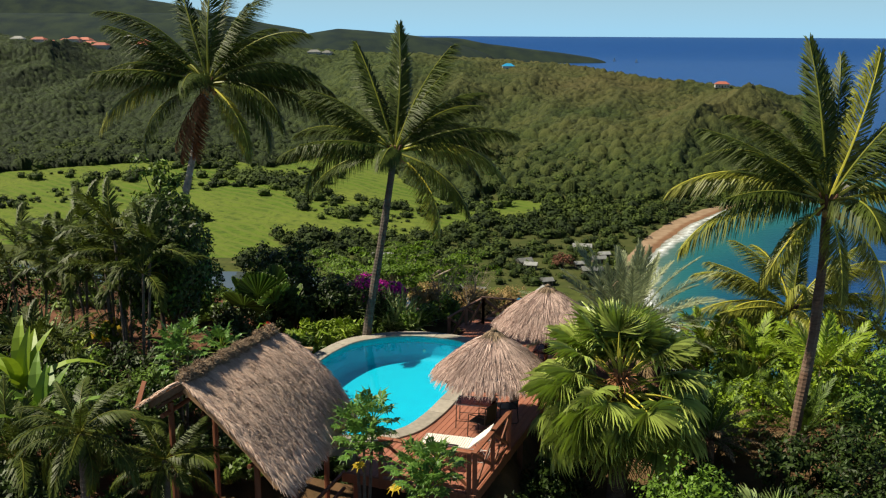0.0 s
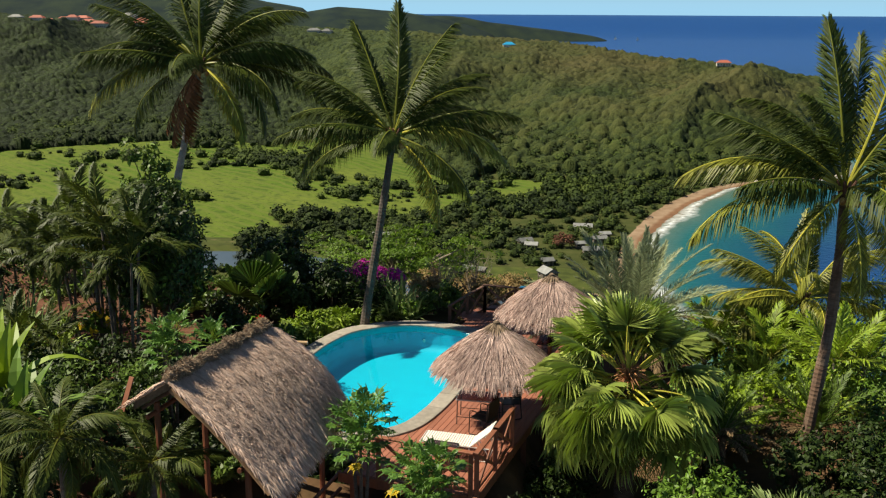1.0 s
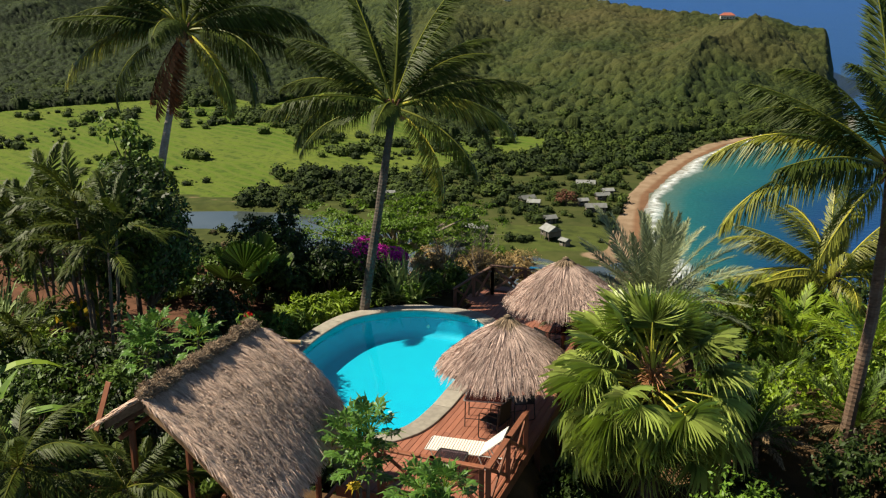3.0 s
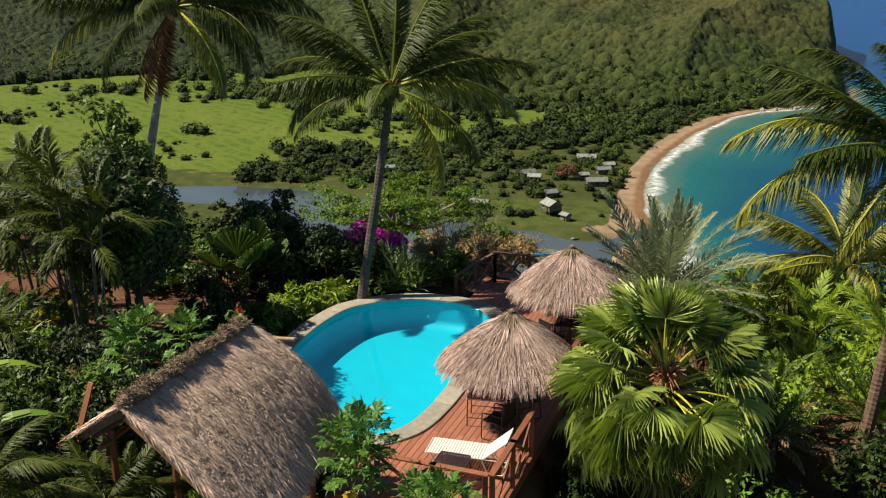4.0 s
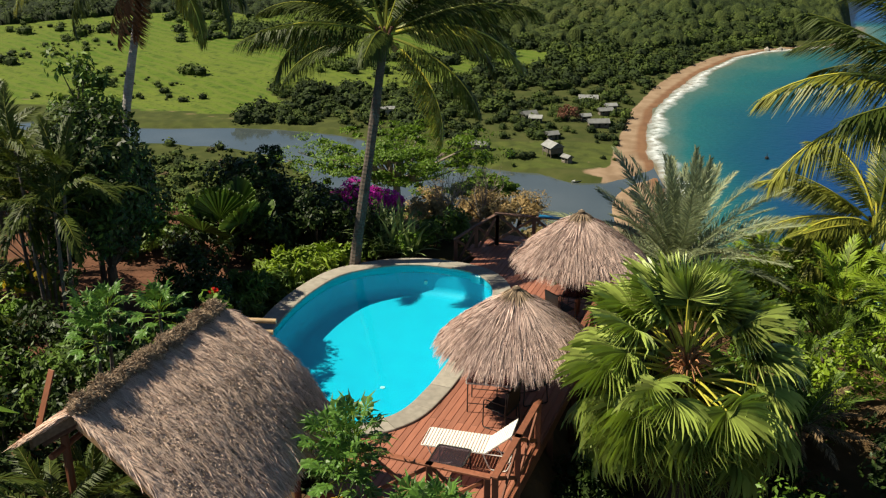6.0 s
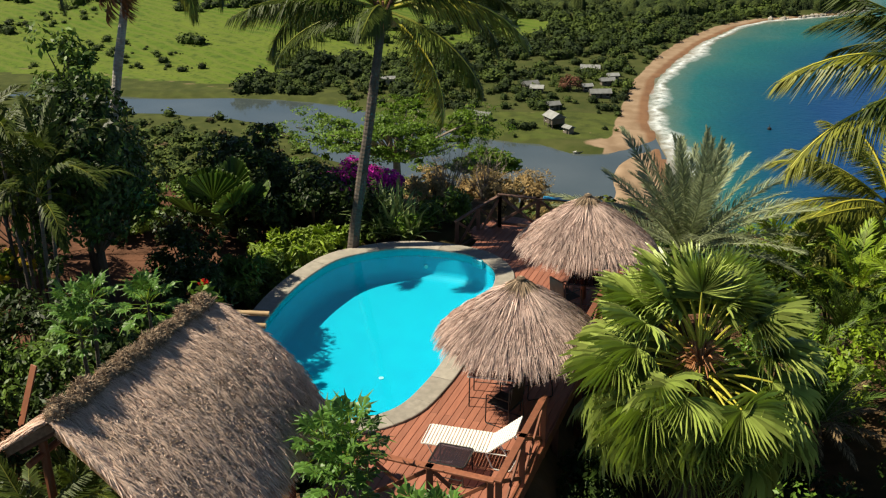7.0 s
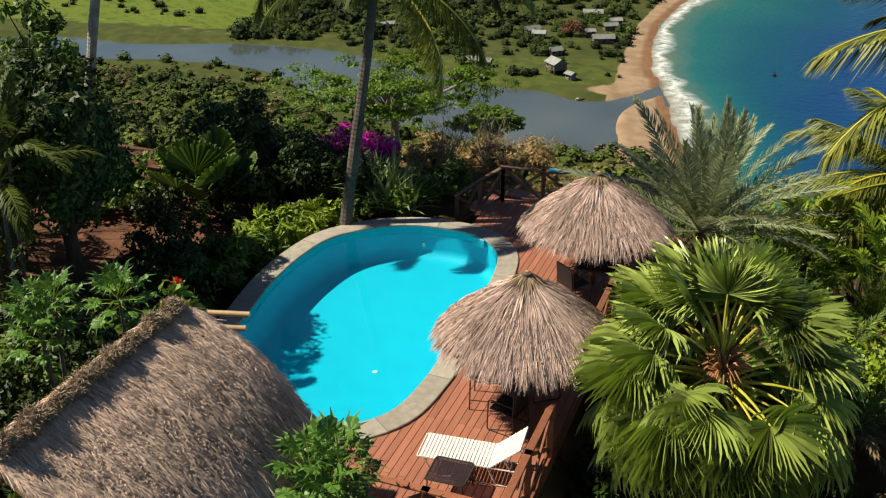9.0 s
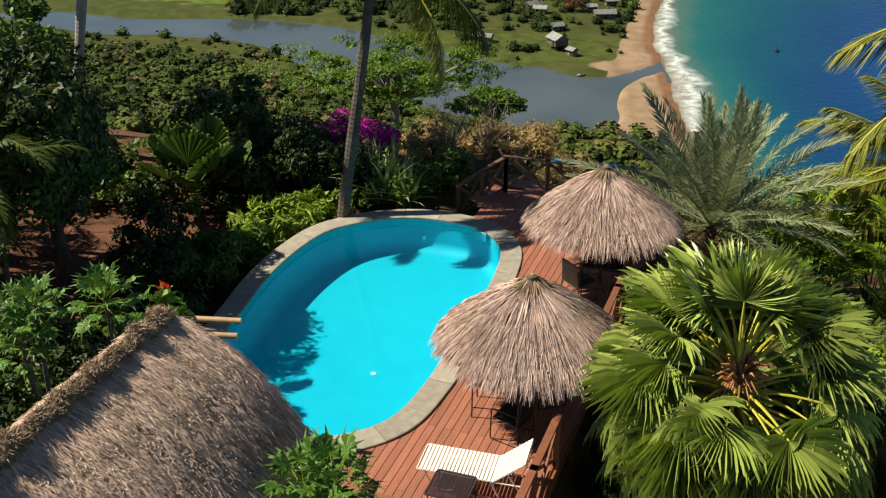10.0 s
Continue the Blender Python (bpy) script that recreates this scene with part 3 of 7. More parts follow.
def ground_sheet():
    ys = np.concatenate([np.arange(-60, 60, 1.0), np.arange(60, 300, 4.0), np.arange(300, 780, 4.0), np.arange(780, 1300, 9.0), np.arange(1300, 4700, 40.0)])
    u = np.linspace(-1, 1, 261)
    yy = np.repeat(ys[:, None], len(u), 1)
    xx = u[None, :] * (42 + 0.66 * np.clip(yy, 0, None))
    zz = height(xx, yy)
    v = np.stack([xx, yy, zz], -1).reshape(-1, 3)
    i, j = np.meshgrid(np.arange(len(ys) - 1), np.arange(len(u) - 1), indexing="ij")
    k = i * len(u) + j
    f = np.stack([k, k + 1, k + len(u) + 1, k + len(u)], -1).reshape(-1, 4)
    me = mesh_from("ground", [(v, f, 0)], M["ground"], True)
    x, y, z = v.T
    s = x - np.interp(y, SHORE_Y, SHORE_X)
    wide = np.interp(y, [280, 330, 360, 400, 470, 520, 600, 640], [26, 25, 18, 10, 8.5, 11, 11, 9])
    sand = smooth(-wide - 4, -wide, s) * smooth(262, 300, y) * (y < 652) * smooth(-88, -92, z)
    spit = np.exp(-(((x - 46) / 10) ** 2 + ((y - 359) / 7) ** 2)) + np.exp(-(((x - 48) / 11) ** 2 + ((y - 322) / 14) ** 2))
    track = np.exp(-((y - np.interp(x, [-300, -237, -154, -117, -80], [492, 480, 456, 441, 446])) / 3.0) ** 2) * (x < -90) + np.exp(-((y - np.interp(x, [-30, -6, 23, 34, 44], [414, 411, 398, 380, 366])) / 2.8) ** 2) * (x > -30) * (x < 46)
    sand = np.clip(np.maximum(np.maximum(sand, spit * 1.1 * smooth(270, 300, y)), 0.5 * track * (y > 340) * (y < 500)), 0, 1)
    bank = ((y > 340) & (y < 470) & (x < -60) & (z < -93)) * 0.35
    meadow = np.maximum(inside(MEADOW, x, y) * 1.0, np.maximum(inside(VILLAGE, x, y) * (0.12 + 0.3 * (y < 402)), bank))
    earth = smooth(60, 45, y) * (0.55 + 0.2 * smooth(-5, -8, x))
    damp = smooth(-6.5, -3.5, s) * (y > 285) * (y < 652)
    colour = np.stack([sand, meadow, earth, damp], -1)
    # mask by distance for the woods with haze in their colour
    wood = me.attributes.new("far_wood_haze", "FLOAT", "POINT")
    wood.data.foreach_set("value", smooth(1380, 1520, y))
    layer = me.color_attributes.new("cover", "FLOAT_COLOR", "POINT")
    layer.data.foreach_set("color", colour.ravel())
    return tagged(new("ground", me), "green hillside and valley ground with meadow, sand and red earth", "ground", kind="structure")


def sea_sheet():
    ys = np.concatenate([np.arange(180, 720, 10.0), np.arange(720, 1400, 40.0), np.arange(1400, 4960, 80.0)])
    u = np.linspace(0, 1, 90) ** 1.4
    yy = np.repeat(ys[:, None], len(u), 1)
    x0 = np.minimum(np.interp(yy, SHORE_Y, SHORE_X) - 14, np.where(yy > 1200, -0.75 * yy, 1e9))
    xx = x0 + u[None, :] * (0.85 * yy + 260 - x0)
    away = np.hypot(xx, yy)
    lift = smooth(3650, 4960, yy)
    zz = SEA_Z + (SEA_Z * -1 + 10.3 - 0.0058 * 4960) * lift ** 1.15 + 0 * away
    v = np.stack([xx, yy, zz], -1).reshape(-1, 3)
    i, j = np.meshgrid(np.arange(len(ys) - 1), np.arange(len(u) - 1), indexing="ij")
    k = i * len(u) + j
    f = np.stack([k, k + 1, k + len(u) + 1, k + len(u)], -1).reshape(-1, 4)
    me = mesh_from("sea", [(v, f, 0)], M["sea"], True)
    x, y, _ = v.T
    s = np.clip(x - np.interp(y, SHORE_Y, SHORE_X), 0, None)
    near = np.interp(s, [0, 6, 18, 45, 80, 150, 400], [0.0, 0.05, 0.13, 0.22, 0.38, 0.55, 0.8])
    calm = np.interp(y, [250, 330, 470, 560, 640, 800], [0.28, 0.26, 0.05, -0.02, -0.03, 0.1])
    depth = np.clip(np.where(s < 4, 0, near + calm * smooth(4, 40, s)), 0, 0.95)
    depth = np.where(y > 720, np.interp(y, [720, 1200, 2500, 4900], [0.62, 0.72, 0.85, 0.8]), depth)
    layer = me.attributes.new("depth", "FLOAT", "POINT")
    layer.data.foreach_set("value", depth)
    return tagged(new("sea", me), "blue sea with turquoise shallows in the bay", "sea", kind="structure")


def lagoon_sheet():
    xs = np.arange(-230, 70, 6.0)
    ysr = np.arange(296, 446, 6.0)
    xx, yy = np.meshgrid(xs, ysr)
    v = np.stack([xx, yy, np.full_like(xx, SEA_Z + 0.1)], -1).reshape(-1, 3)
    i, j = np.meshgrid(np.arange(len(ysr) - 1), np.arange(len(xs) - 1), indexing="ij")
    k = (i * len(xs) + j).ravel()
    cx, cy = v[k, 0] + 3, v[k, 1] + 3
    keep = k[(shore_depth(cx, cy) > -8.5) & (cx < 66)]
    f = np.stack([keep, keep + 1, keep + len(xs) + 1, keep + len(xs)], -1)
    return tagged(new("lagoon", mesh_from("lagoon", [(v, f, 0)], M["lagoon"], True)), "still grey-green river lagoon behind the beach", "lagoon", kind="structure")


def surf():
    """Broken white water along the beach, in uneven bands that follow the shore."""
    ys = np.arange(296, 660, 1.2)
    chunks = []
    for lane, (off, wide) in enumerate(((-0.8, 8.5),)):
        xs = np.interp(ys, SHORE_Y, SHORE_X)
        tx, ty = np.gradient(xs), np.gradient(ys)
        nx, ny = ty / np.hypot(tx, ty), -tx / np.hypot(tx, ty)
        a = off + 0.9 * wobble(ys, ys * 0, 9, lane) + 0.3 * wobble(ys, ys * 0, 2.6, lane + 3)
        w = np.clip(wide * (0.95 + 0.5 * wobble(ys, ys * 0, 15, lane + 6) + 0.14 * wobble(ys, ys * 0, 2.4, lane + 9)), 0.0, None)
        w = w * np.interp(ys, [296, 330, 480, 600, 655], [1.0, 1.2, 1.0, 0.8, 0.45])
        z = np.full_like(ys, SEA_Z + 0.12 + 0.02 * lane)
        v = np.concatenate([np.stack([xs + nx * a, ys + ny * a, z], -1), np.stack([xs + nx * (a + w / 2), ys + ny * (a + w / 2), z + 0.25 * (w > 0.2)], -1), np.stack([xs + nx * (a + w), ys + ny * (a + w), z], -1)])
        n = len(ys)
        k = np.arange(n - 1)
        k = k[(w[:-1] > 0.15) | (w[1:] > 0.15)]
        chunks += [(v, np.stack([k, k + n, k + n + 1, k + 1], -1), 0), (v, np.stack([k + n, k + 2 * n, k + 2 * n + 1, k + n + 1], -1), 0)]
    me = mesh_from("surf", chunks, M["foam"], True)
    fade = me.attributes.new("fade", "FLOAT", "POINT")
    fade.data.foreach_set("value", np.tile(np.repeat([0.25, 1.0, 0.0], n), len(chunks)))
    return tagged(new("surf", me), "white surf breaking along the curved beach", "surf", kind="stuff")


ground_sheet()
sea_sheet()
lagoon_sheet()
surf()


# pool, coping and deck
POOL = catmull([(-4.97, 27.5), (-4.8, 28.6), (-4.58, 29.9), (-4.18, 31.18), (-3.56, 32.27), (-2.54, 32.9), (-1.45, 33.06), (-0.33, 32.75), (0.29, 32.25), (0.6, 31.4), (0.48, 30.3), (0.12, 28.9), (-0.4, 27.3), (-0.83, 26.0), (-1.4, 24.92), (-2.36, 24.42), (-3.3, 24.5), (-4.2, 25.05), (-4.8, 26.2)], 7)


def offset(poly, d):
    t = np.roll(poly, -1, 0) - np.roll(poly, 1, 0)
    n = unit(np.stack([t[:, 1], -t[:, 0]], -1))
    c = poly.mean(0)
    n = np.where(((poly - c) * n).sum(1, keepdims=True) > 0, n, -n)
    return poly + n * d


WATER_Z = -0.085


def build_pool():
    pool = thing("swimming_pool", "kidney-shaped pool of painted turquoise, full of clear water", "swimming pool", (0, 0, 0))
    n = len(POOL)
    rings = []
    for d, z in [(0.0, 0.02), (0.0, -0.22), (0.0, -0.225)] + [(-0.02, -0.55)] + [(-0.02 - 0.3 * (1 - math.cos(q * math.pi / 2)), -0.58 - 0.26 * math.sin(q * math.pi / 2)) for q in np.linspace(0.0, 1.0, 10)]:
        p = offset(POOL, d)
        rings.append(np.column_stack([p, np.full(n, z)]))
    v = np.concatenate(rings)
    k = np.arange(n)
    k2 = (k + 1) % n
    wall = [(v, np.stack([i * n + k, i * n + k2, (i + 1) * n + k2, (i + 1) * n + k], -1), 0) for i in range(2, len(rings) - 1)]
    c = np.array([[-2.1, 28.8, -0.86]])
    fl = (np.concatenate([rings[-1], c]), np.stack([k, k2, np.full(n, n)], -1), 0)
    part("basin", mesh_from("basin", wall + [fl], M["pool_paint"], True), pool)
    part("waterline_band", mesh_from("waterline_band", [(v, np.stack([k, k2, n + k2, n + k], -1), 0)], M["tile"], True), pool)
    ring = np.column_stack([offset(POOL, 0.0), np.full(n, WATER_Z)])
    part("water", mesh_from("water", [(np.concatenate([ring, [[-2.1, 28.8, WATER_Z]]]), np.stack([k2, k, np.full(n, n)], -1), 0)], M["pool_water"], True), pool, "clear still water")
    skim = box(-0.16, 0.16, -0.05, 0.05, -0.2, 0.03, 0.01)
    part("skimmer", mesh_from("skimmer", skim, M["tile"]), pool, "blue plastic skimmer lid", pose(0.12, 32.32, 0, 0, 0, -35))
    part("drain", mesh_from("drain", tube([(0, 0, 0), (0, 0, 0.015)], 0.06, 12), M["white_plastic"]), pool, "white round floor drain", pose(-2.0, 27.6, -0.858))
    for k in (0.0, 1.0):
        part("inlet", mesh_from("inlet", tube([(0, 0, 0), (0, -0.05, 0)], 0.05, 10), M["white_plastic"]), pool, "", pose(-1.3 - k * 2.0, 33.02 - k * 0.42, -0.5))
    return pool


def build_coping():
    """A ring of stone slabs with mortar joints, on a bed under them."""
    top = thing("pool_coping", "worn beige stone coping round the pool", "pool coping", kind="structure")
    n = len(POOL)
    a, b, c = offset(POOL, -0.05), offset(POOL, 0.44), offset(POOL, 0.41)
    bed = [np.column_stack([p, np.full(n, z)]) for p, z in ((a * 0.5 + offset(POOL, 0.01) * 0.5, 0.0), (c, 0.0), (c, -2.4))]
    v = np.concatenate(bed)
    k, k2 = np.arange(n), (np.arange(n) + 1) % n
    part("mortar", mesh_from("mortar", [(v, np.stack([i * n + k, i * n + k2, (i + 1) * n + k2, (i + 1) * n + k], -1), 0) for i in (0, 1)], M["coping"], False), top)
    step = 5
    for s in range(0, n - n % step, step):
        ids = [(s + j) % n for j in range(step + 1)] if s + step < n - n % step else [(s + j) % n for j in range(n - s + 1)]
        pa, pb = a[ids].copy(), b[ids].copy()
        for arr in (pa, pb):
            arr[0] = arr[0] * 0.975 + arr[1] * 0.025
            arr[-1] = arr[-1] * 0.975 + arr[-2] * 0.025
        jig = RNG.uniform(-0.004, 0.004)
        m = len(ids)
        z0, z1 = 0.002, 0.045 + jig
        inn = 0.012
        pa2, pb2 = pa + (pb - pa) * inn / 0.4, pb + (pa - pb) * inn / 0.4
        vv = np.concatenate([np.column_stack([q, np.full(m, z)]) for q, z in ((pa, z0), (pa, z1 - 0.01), (pa2, z1), (pb2, z1), (pb, z1 - 0.01), (pb, z0))])
        j = np.arange(m - 1)
        fs = np.concatenate([np.stack([r * m + j, r * m + j + 1, (r + 1) * m + j + 1, (r + 1) * m + j], -1) for r in range(5)])
        ends = np.array([[r * m for r in range(6)], [r * m + m - 1 for r in range(6)][::-1]])
        part("slab", mesh_from("slab", [(vv, fs, 0), (vv, ends, 0)], M["coping"]), top)


ALONG = np.array([0.319, 0.948])
ACROSS = np.array([0.948, -0.319])
CORNER = np.array([0.52, 21.3])


def deck_xy(u, v):
    """Deck coordinates: u along the boards from the near corner, v leftwards from the outer edge."""
    return CORNER + u * ALONG - v * ACROSS


DECK = [(0.0, 0.0), (12.3, 0.0), (13.1, 0.55), (13.55, 1.5), (13.7, 4.2), (12.3, 4.9), (11.6, 4.4), (0.0, 3.2)]


def build_deck():
    deck = thing("deck", "red-brown painted timber deck beside the pool", "deck", kind="structure")
    outline = np.array([deck_xy(*p) for p in DECK])
    hole = offset(POOL, 0.3)
    shapes = {}
    width, gap = 0.138, 0.008
    count = 0
    us = np.arange(0, 14.2, 0.02)
    for r in range(int(5.0 / (width + gap))):
        v0 = r * (width + gap)
        vm = v0 + width / 2
        pts = CORNER + us[:, None] * ALONG - vm * ACROSS
        ok = inside(outline, pts[:, 0], pts[:, 1]) & ~inside(hole, pts[:, 0], pts[:, 1])
        runs, start = [], None
        for u, o in zip(us, ok):
            if o and start is None:
                start = u
            if not o and start is not None:
                runs.append((start, u))
                start = None
        for u0, u1 in runs:
            cuts = [u0] + [c for c in np.arange(1.3 + (r * 1.7) % 3.4, 14, 3.6) if u0 + 0.3 < c < u1 - 0.3] + [u1]
            for c0, c1 in zip(cuts[:-1], cuts[1:]):
                if c1 - c0 < 0.06:
                    continue
                key = round(c1 - c0, 2)
                if key not in shapes:
                    shapes[key] = mesh_from("board", box(0, width, 0.003, key - 0.003, -0.028, 0.0, 0.004), M["deck"])
                p = deck_xy(c0, v0 + width)
                part("board", shapes[key], deck, "", pose(p[0], p[1], RNG.uniform(-0.0015, 0.0015), 0, 0, math.degrees(math.atan2(-ALONG[0], ALONG[1]))))
                count += 1
    # joists, edge beams and posts below
    for u in np.arange(0.3, 13.2, 0.9):
        a, b = deck_xy(u, 0.05), deck_xy(u, 1.6 if u > 2 else 3.0)
        part("joist", mesh_from("joist", beam((*a, -0.11), (*b, -0.11), 0.06, 0.15), M["rail"]), deck)
    a, b = deck_xy(-0.03, -0.03), deck_xy(12.3, -0.03)
    part("edge_beam", mesh_from("edge_beam", beam((*a, -0.12), (*b, -0.12), 0.05, 0.24), M["rail"]), deck)
    a, b = deck_xy(-0.03, -0.03), deck_xy(-0.03, 3.3)
    part("edge_beam", mesh_from("edge_beam", beam((*a, -0.12), (*b, -0.12), 0.05, 0.24), M["rail"]), deck)
    for u in np.arange(0.1, 12.6, 2.0):
        x, y = deck_xy(u, 0.12)
        g = float(height(x, y))
        part("stilt", mesh_from("stilt", beam((x, y, g - 0.2), (x, y, -0.2), 0.14, 0.14), M["rail"]), deck)
    for v in (1.5, 3.0):
        x, y = deck_xy(0.12, v)
        part("stilt", mesh_from("stilt", beam((x, y, float(height(x, y)) - 0.2), (x, y, -0.2), 0.14, 0.14), M["rail"]), deck)
    return deck


def railing(stations, label, material, top=0.96, drop=None, brace=True):
    """Posts, a hand rail, a bottom rail and crossed braces; stations are (x, y, z of the floor)."""
    rail = thing("railing", label, "railing", stations[0])
    o = Vector(stations[0])
    loc = [Vector(s) - o for s in stations]
    for p in loc:
        part("post", mesh_from("post", box(p.x - 0.055, p.x + 0.055, p.y - 0.055, p.y + 0.055, p.z - 0.25, p.z + top + 0.02, 0.008), material), rail)
    for a, b in zip(loc[:-1], loc[1:]):
        d = (b - a).normalized()
        up = Vector((0, 0, 1))
        part("hand_rail", mesh_from("hand_rail", beam(a + up * (top + 0.045) - d * 0.07, b + up * (top + 0.045) + d * 0.07, 0.13, 0.045), material), rail)
        part("bottom_rail", mesh_from("bottom_rail", beam(a + up * 0.12 + d * 0.05, b + up * 0.12 - d * 0.05, 0.05, 0.08), material), rail)
        if brace:
            side = d.cross(up) * 0.022
            part("brace", mesh_from("brace", beam(a + up * 0.18 + d * 0.05 + side, b + up * (top - 0.04) - d * 0.05 + side, 0.04, 0.075), material), rail)
            part("brace", mesh_from("brace", beam(a + up * (top - 0.04) + d * 0.05 - side, b + up * 0.18 - d * 0.05 - side, 0.04, 0.075), material), rail)
    return rail


def straw(n, place, length, width, jitter=0.12, mi=0):
    """Thatch straws: place(i) gives roots, the way down the slope and the outward normal."""
    root, down, out = place(n)
    side = unit(np.cross(down, out))
    ln = length * RNG.uniform(0.6, 1.25, (n, 1))
    yaw = RNG.normal(0, jitter, (n, 1))
    lift = np.abs(RNG.normal(0.0, 0.045, (n, 1)))
    way = unit(down + side * yaw + out * lift)
    w = width * RNG.uniform(0.6, 1.5, (n, 1))
    tip = root + way * ln
    mid = root + way * ln * 0.55 + out * 0.012
    tilt = unit(side * 0.75 + out * RNG.uniform(-1.1, 1.1, (n, 1)))
    v = np.stack([root - tilt * w, root + tilt * w, mid + tilt * w * 0.9, mid - tilt * w * 0.9, tip + tilt * w * 0.25, tip - tilt * w * 0.25], 1).reshape(-1, 3)
    k = np.arange(n)[:, None] * 6
    return [(v, np.concatenate([k + [[0, 1, 2, 3]], k + [[3, 2, 4, 5]]]), mi)]


def build_parasol(at, apex, eave, radius, label, lean=(0, 0), skew=1.0):
    """A round thatched shade: pole, rafters, a straw cone in courses and a tied tuft at the top."""
    x, y = at
    ob = thing("thatched_parasol", label, "parasol", (x, y, 0), group="thatched parasols by the pool")
    part("pole", mesh_from("pole", tube([(0, 0, -0.02), (0.01, 0, 0.9), (0, 0, apex - 0.2)], [0.075, 0.07, 0.065], 10), M["rail"]), ob)
    rise = apex - 0.12 - eave

    def prof(r):
        t = r / radius
        return apex - 0.12 - rise * (0.78 * t + 0.22 * t * t)
    for k in range(10):
        a = k * math.tau / 10
        part("rafter", mesh_from("rafter", tube([(0.06 * math.cos(a), 0.06 * math.sin(a), prof(0) - 0.1), (radius * 0.93 * math.cos(a), radius * 0.93 * math.sin(a), prof(radius * 0.93) - 0.09)], 0.028, 6), M["rail_grey"]), ob)
    rs = np.linspace(0.05, radius * 0.97, 9)
    ang = np.arange(40) * math.tau / 40
    v = np.concatenate([np.column_stack([r * np.cos(ang), r * np.sin(ang), np.full(40, prof(r) - 0.05)]) for r in rs])
    i, j = np.meshgrid(np.arange(len(rs) - 1), np.arange(40), indexing="ij")
    k2 = (j + 1) % 40
    f = np.stack([i * 40 + j, i * 40 + k2, (i + 1) * 40 + k2, (i + 1) * 40 + j], -1).reshape(-1, 4)
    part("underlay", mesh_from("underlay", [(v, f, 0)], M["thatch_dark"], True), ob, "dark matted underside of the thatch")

    def place(n, r0=0.02, r1=0.92):
        r = radius * np.sqrt(RNG.uniform(r0 ** 2, r1 ** 2, n))
        a = RNG.uniform(0, math.tau, n)
        slope = rise / radius * (0.78 + 0.44 * r / radius)
        d = unit(np.stack([np.cos(a), np.sin(a), -slope], -1))
        o = unit(np.stack([np.cos(a) * slope, np.sin(a) * slope, np.ones(n)], -1))
        cell = np.floor(a * (3 + 9 * np.round(r / radius * 5) / 5)) * 7.31 + np.floor(r * 5) * 3.17
        bump = 0.035 * (np.sin(cell * 12.9898) * 43.7 % 1.0) + RNG.uniform(0, 0.022, n)
        p = np.stack([r * np.cos(a), r * np.sin(a), prof(r)], -1) + o * bump[:, None]
        return p, d, o
    def bundles(n, r0, r1, count):
        """Straw gathered in tufts, so that the edge is ragged and dark between them."""
        p, d, o = place(n, r0, r1)
        r = np.hypot(p[:, 0], p[:, 1])
        tuft = RNG.integers(0, count, n)
        at = (tuft + RNG.uniform(-0.3, 0.3, count)[tuft]) * math.tau / count + RNG.normal(0, 0.16, n) * math.tau / count
        turn = at - np.arctan2(p[:, 1], p[:, 0])
        c, s = np.cos(turn)[:, None], np.sin(turn)[:, None]
        lift = (0.04 * RNG.uniform(0, 1, count)[tuft])[:, None]

        def spin(q):
            return np.concatenate([q[:, :1] * c - q[:, 1:2] * s, q[:, :1] * s + q[:, 1:2] * c, q[:, 2:]], -1)
        p, d, o = spin(p), spin(d), spin(o)
        return p + o * lift, unit(d - [0, 0, 0.35] * (r / radius)[:, None] ** 4), o
    chunks = straw(19000, place, 0.3, 0.0034, 0.13)
    for r0, r1, count, n in ((0.3, 0.5, 40, 900), (0.5, 0.72, 56, 1500), (0.7, 0.88, 70, 2000)):
        chunks += straw(n, lambda q, a=r0, b=r1, c=count: bundles(q, a, b, c), 0.3, 0.0042, 0.1)
    chunks += straw(5200, lambda n: bundles(n, 0.84, 0.96, 72), 0.3, 0.0052, 0.1)
    chunks += straw(800, lambda n: place(n, 0.0, 0.3), 0.5, 0.009, 0.08)
    part("thatch", mesh_from("thatch", chunks, M["thatch"]), ob, "sun-bleached straw thatch with a ragged fringe")

    def crown(n):
        a = RNG.uniform(0, math.tau, n)
        h = RNG.uniform(0, 1, n)
        p = np.stack([(0.06 + 0.05 * h) * np.cos(a), (0.06 + 0.05 * h) * np.sin(a), apex - 0.06 - 0.1 * h], -1)
        d = unit(np.stack([np.cos(a) * 0.75, np.sin(a) * 0.75, np.full(n, -0.55)], -1))
        o = unit(np.stack([np.cos(a) * 0.55, np.sin(a) * 0.55, np.full(n, 0.75)], -1))
        return p, d, o
    tuft = straw(420, crown, 0.34, 0.011, 0.2)
    tuft += tube([(0, 0, apex - 0.16), (0, 0, apex - 0.03), (0, 0, apex)], [0.1, 0.085, 0.03], 12)
    part("tuft", mesh_from("tuft", tuft, M["ridge_grass"]), ob, "bound straw tuft")

    for q in range(9):
        a, r = RNG.uniform(0, math.tau), radius * RNG.uniform(0.35, 0.85)
        ts = np.linspace(-0.16, 0.16, 5)
        part("tie", mesh_from("tie", tube([(r * math.cos(a + t / r), r * math.sin(a + t / r), prof(r) + 0.05 + 0.01 * math.sin(9 * t)) for t in ts], 0.013, 5), M["thatch_dark"]), ob, "dark tie stick over the straw")
    return ob


RIDGE_N, RIDGE_F = np.array([-5.34, 19.3, 3.3]), np.array([-4.33, 22.98, 3.16])


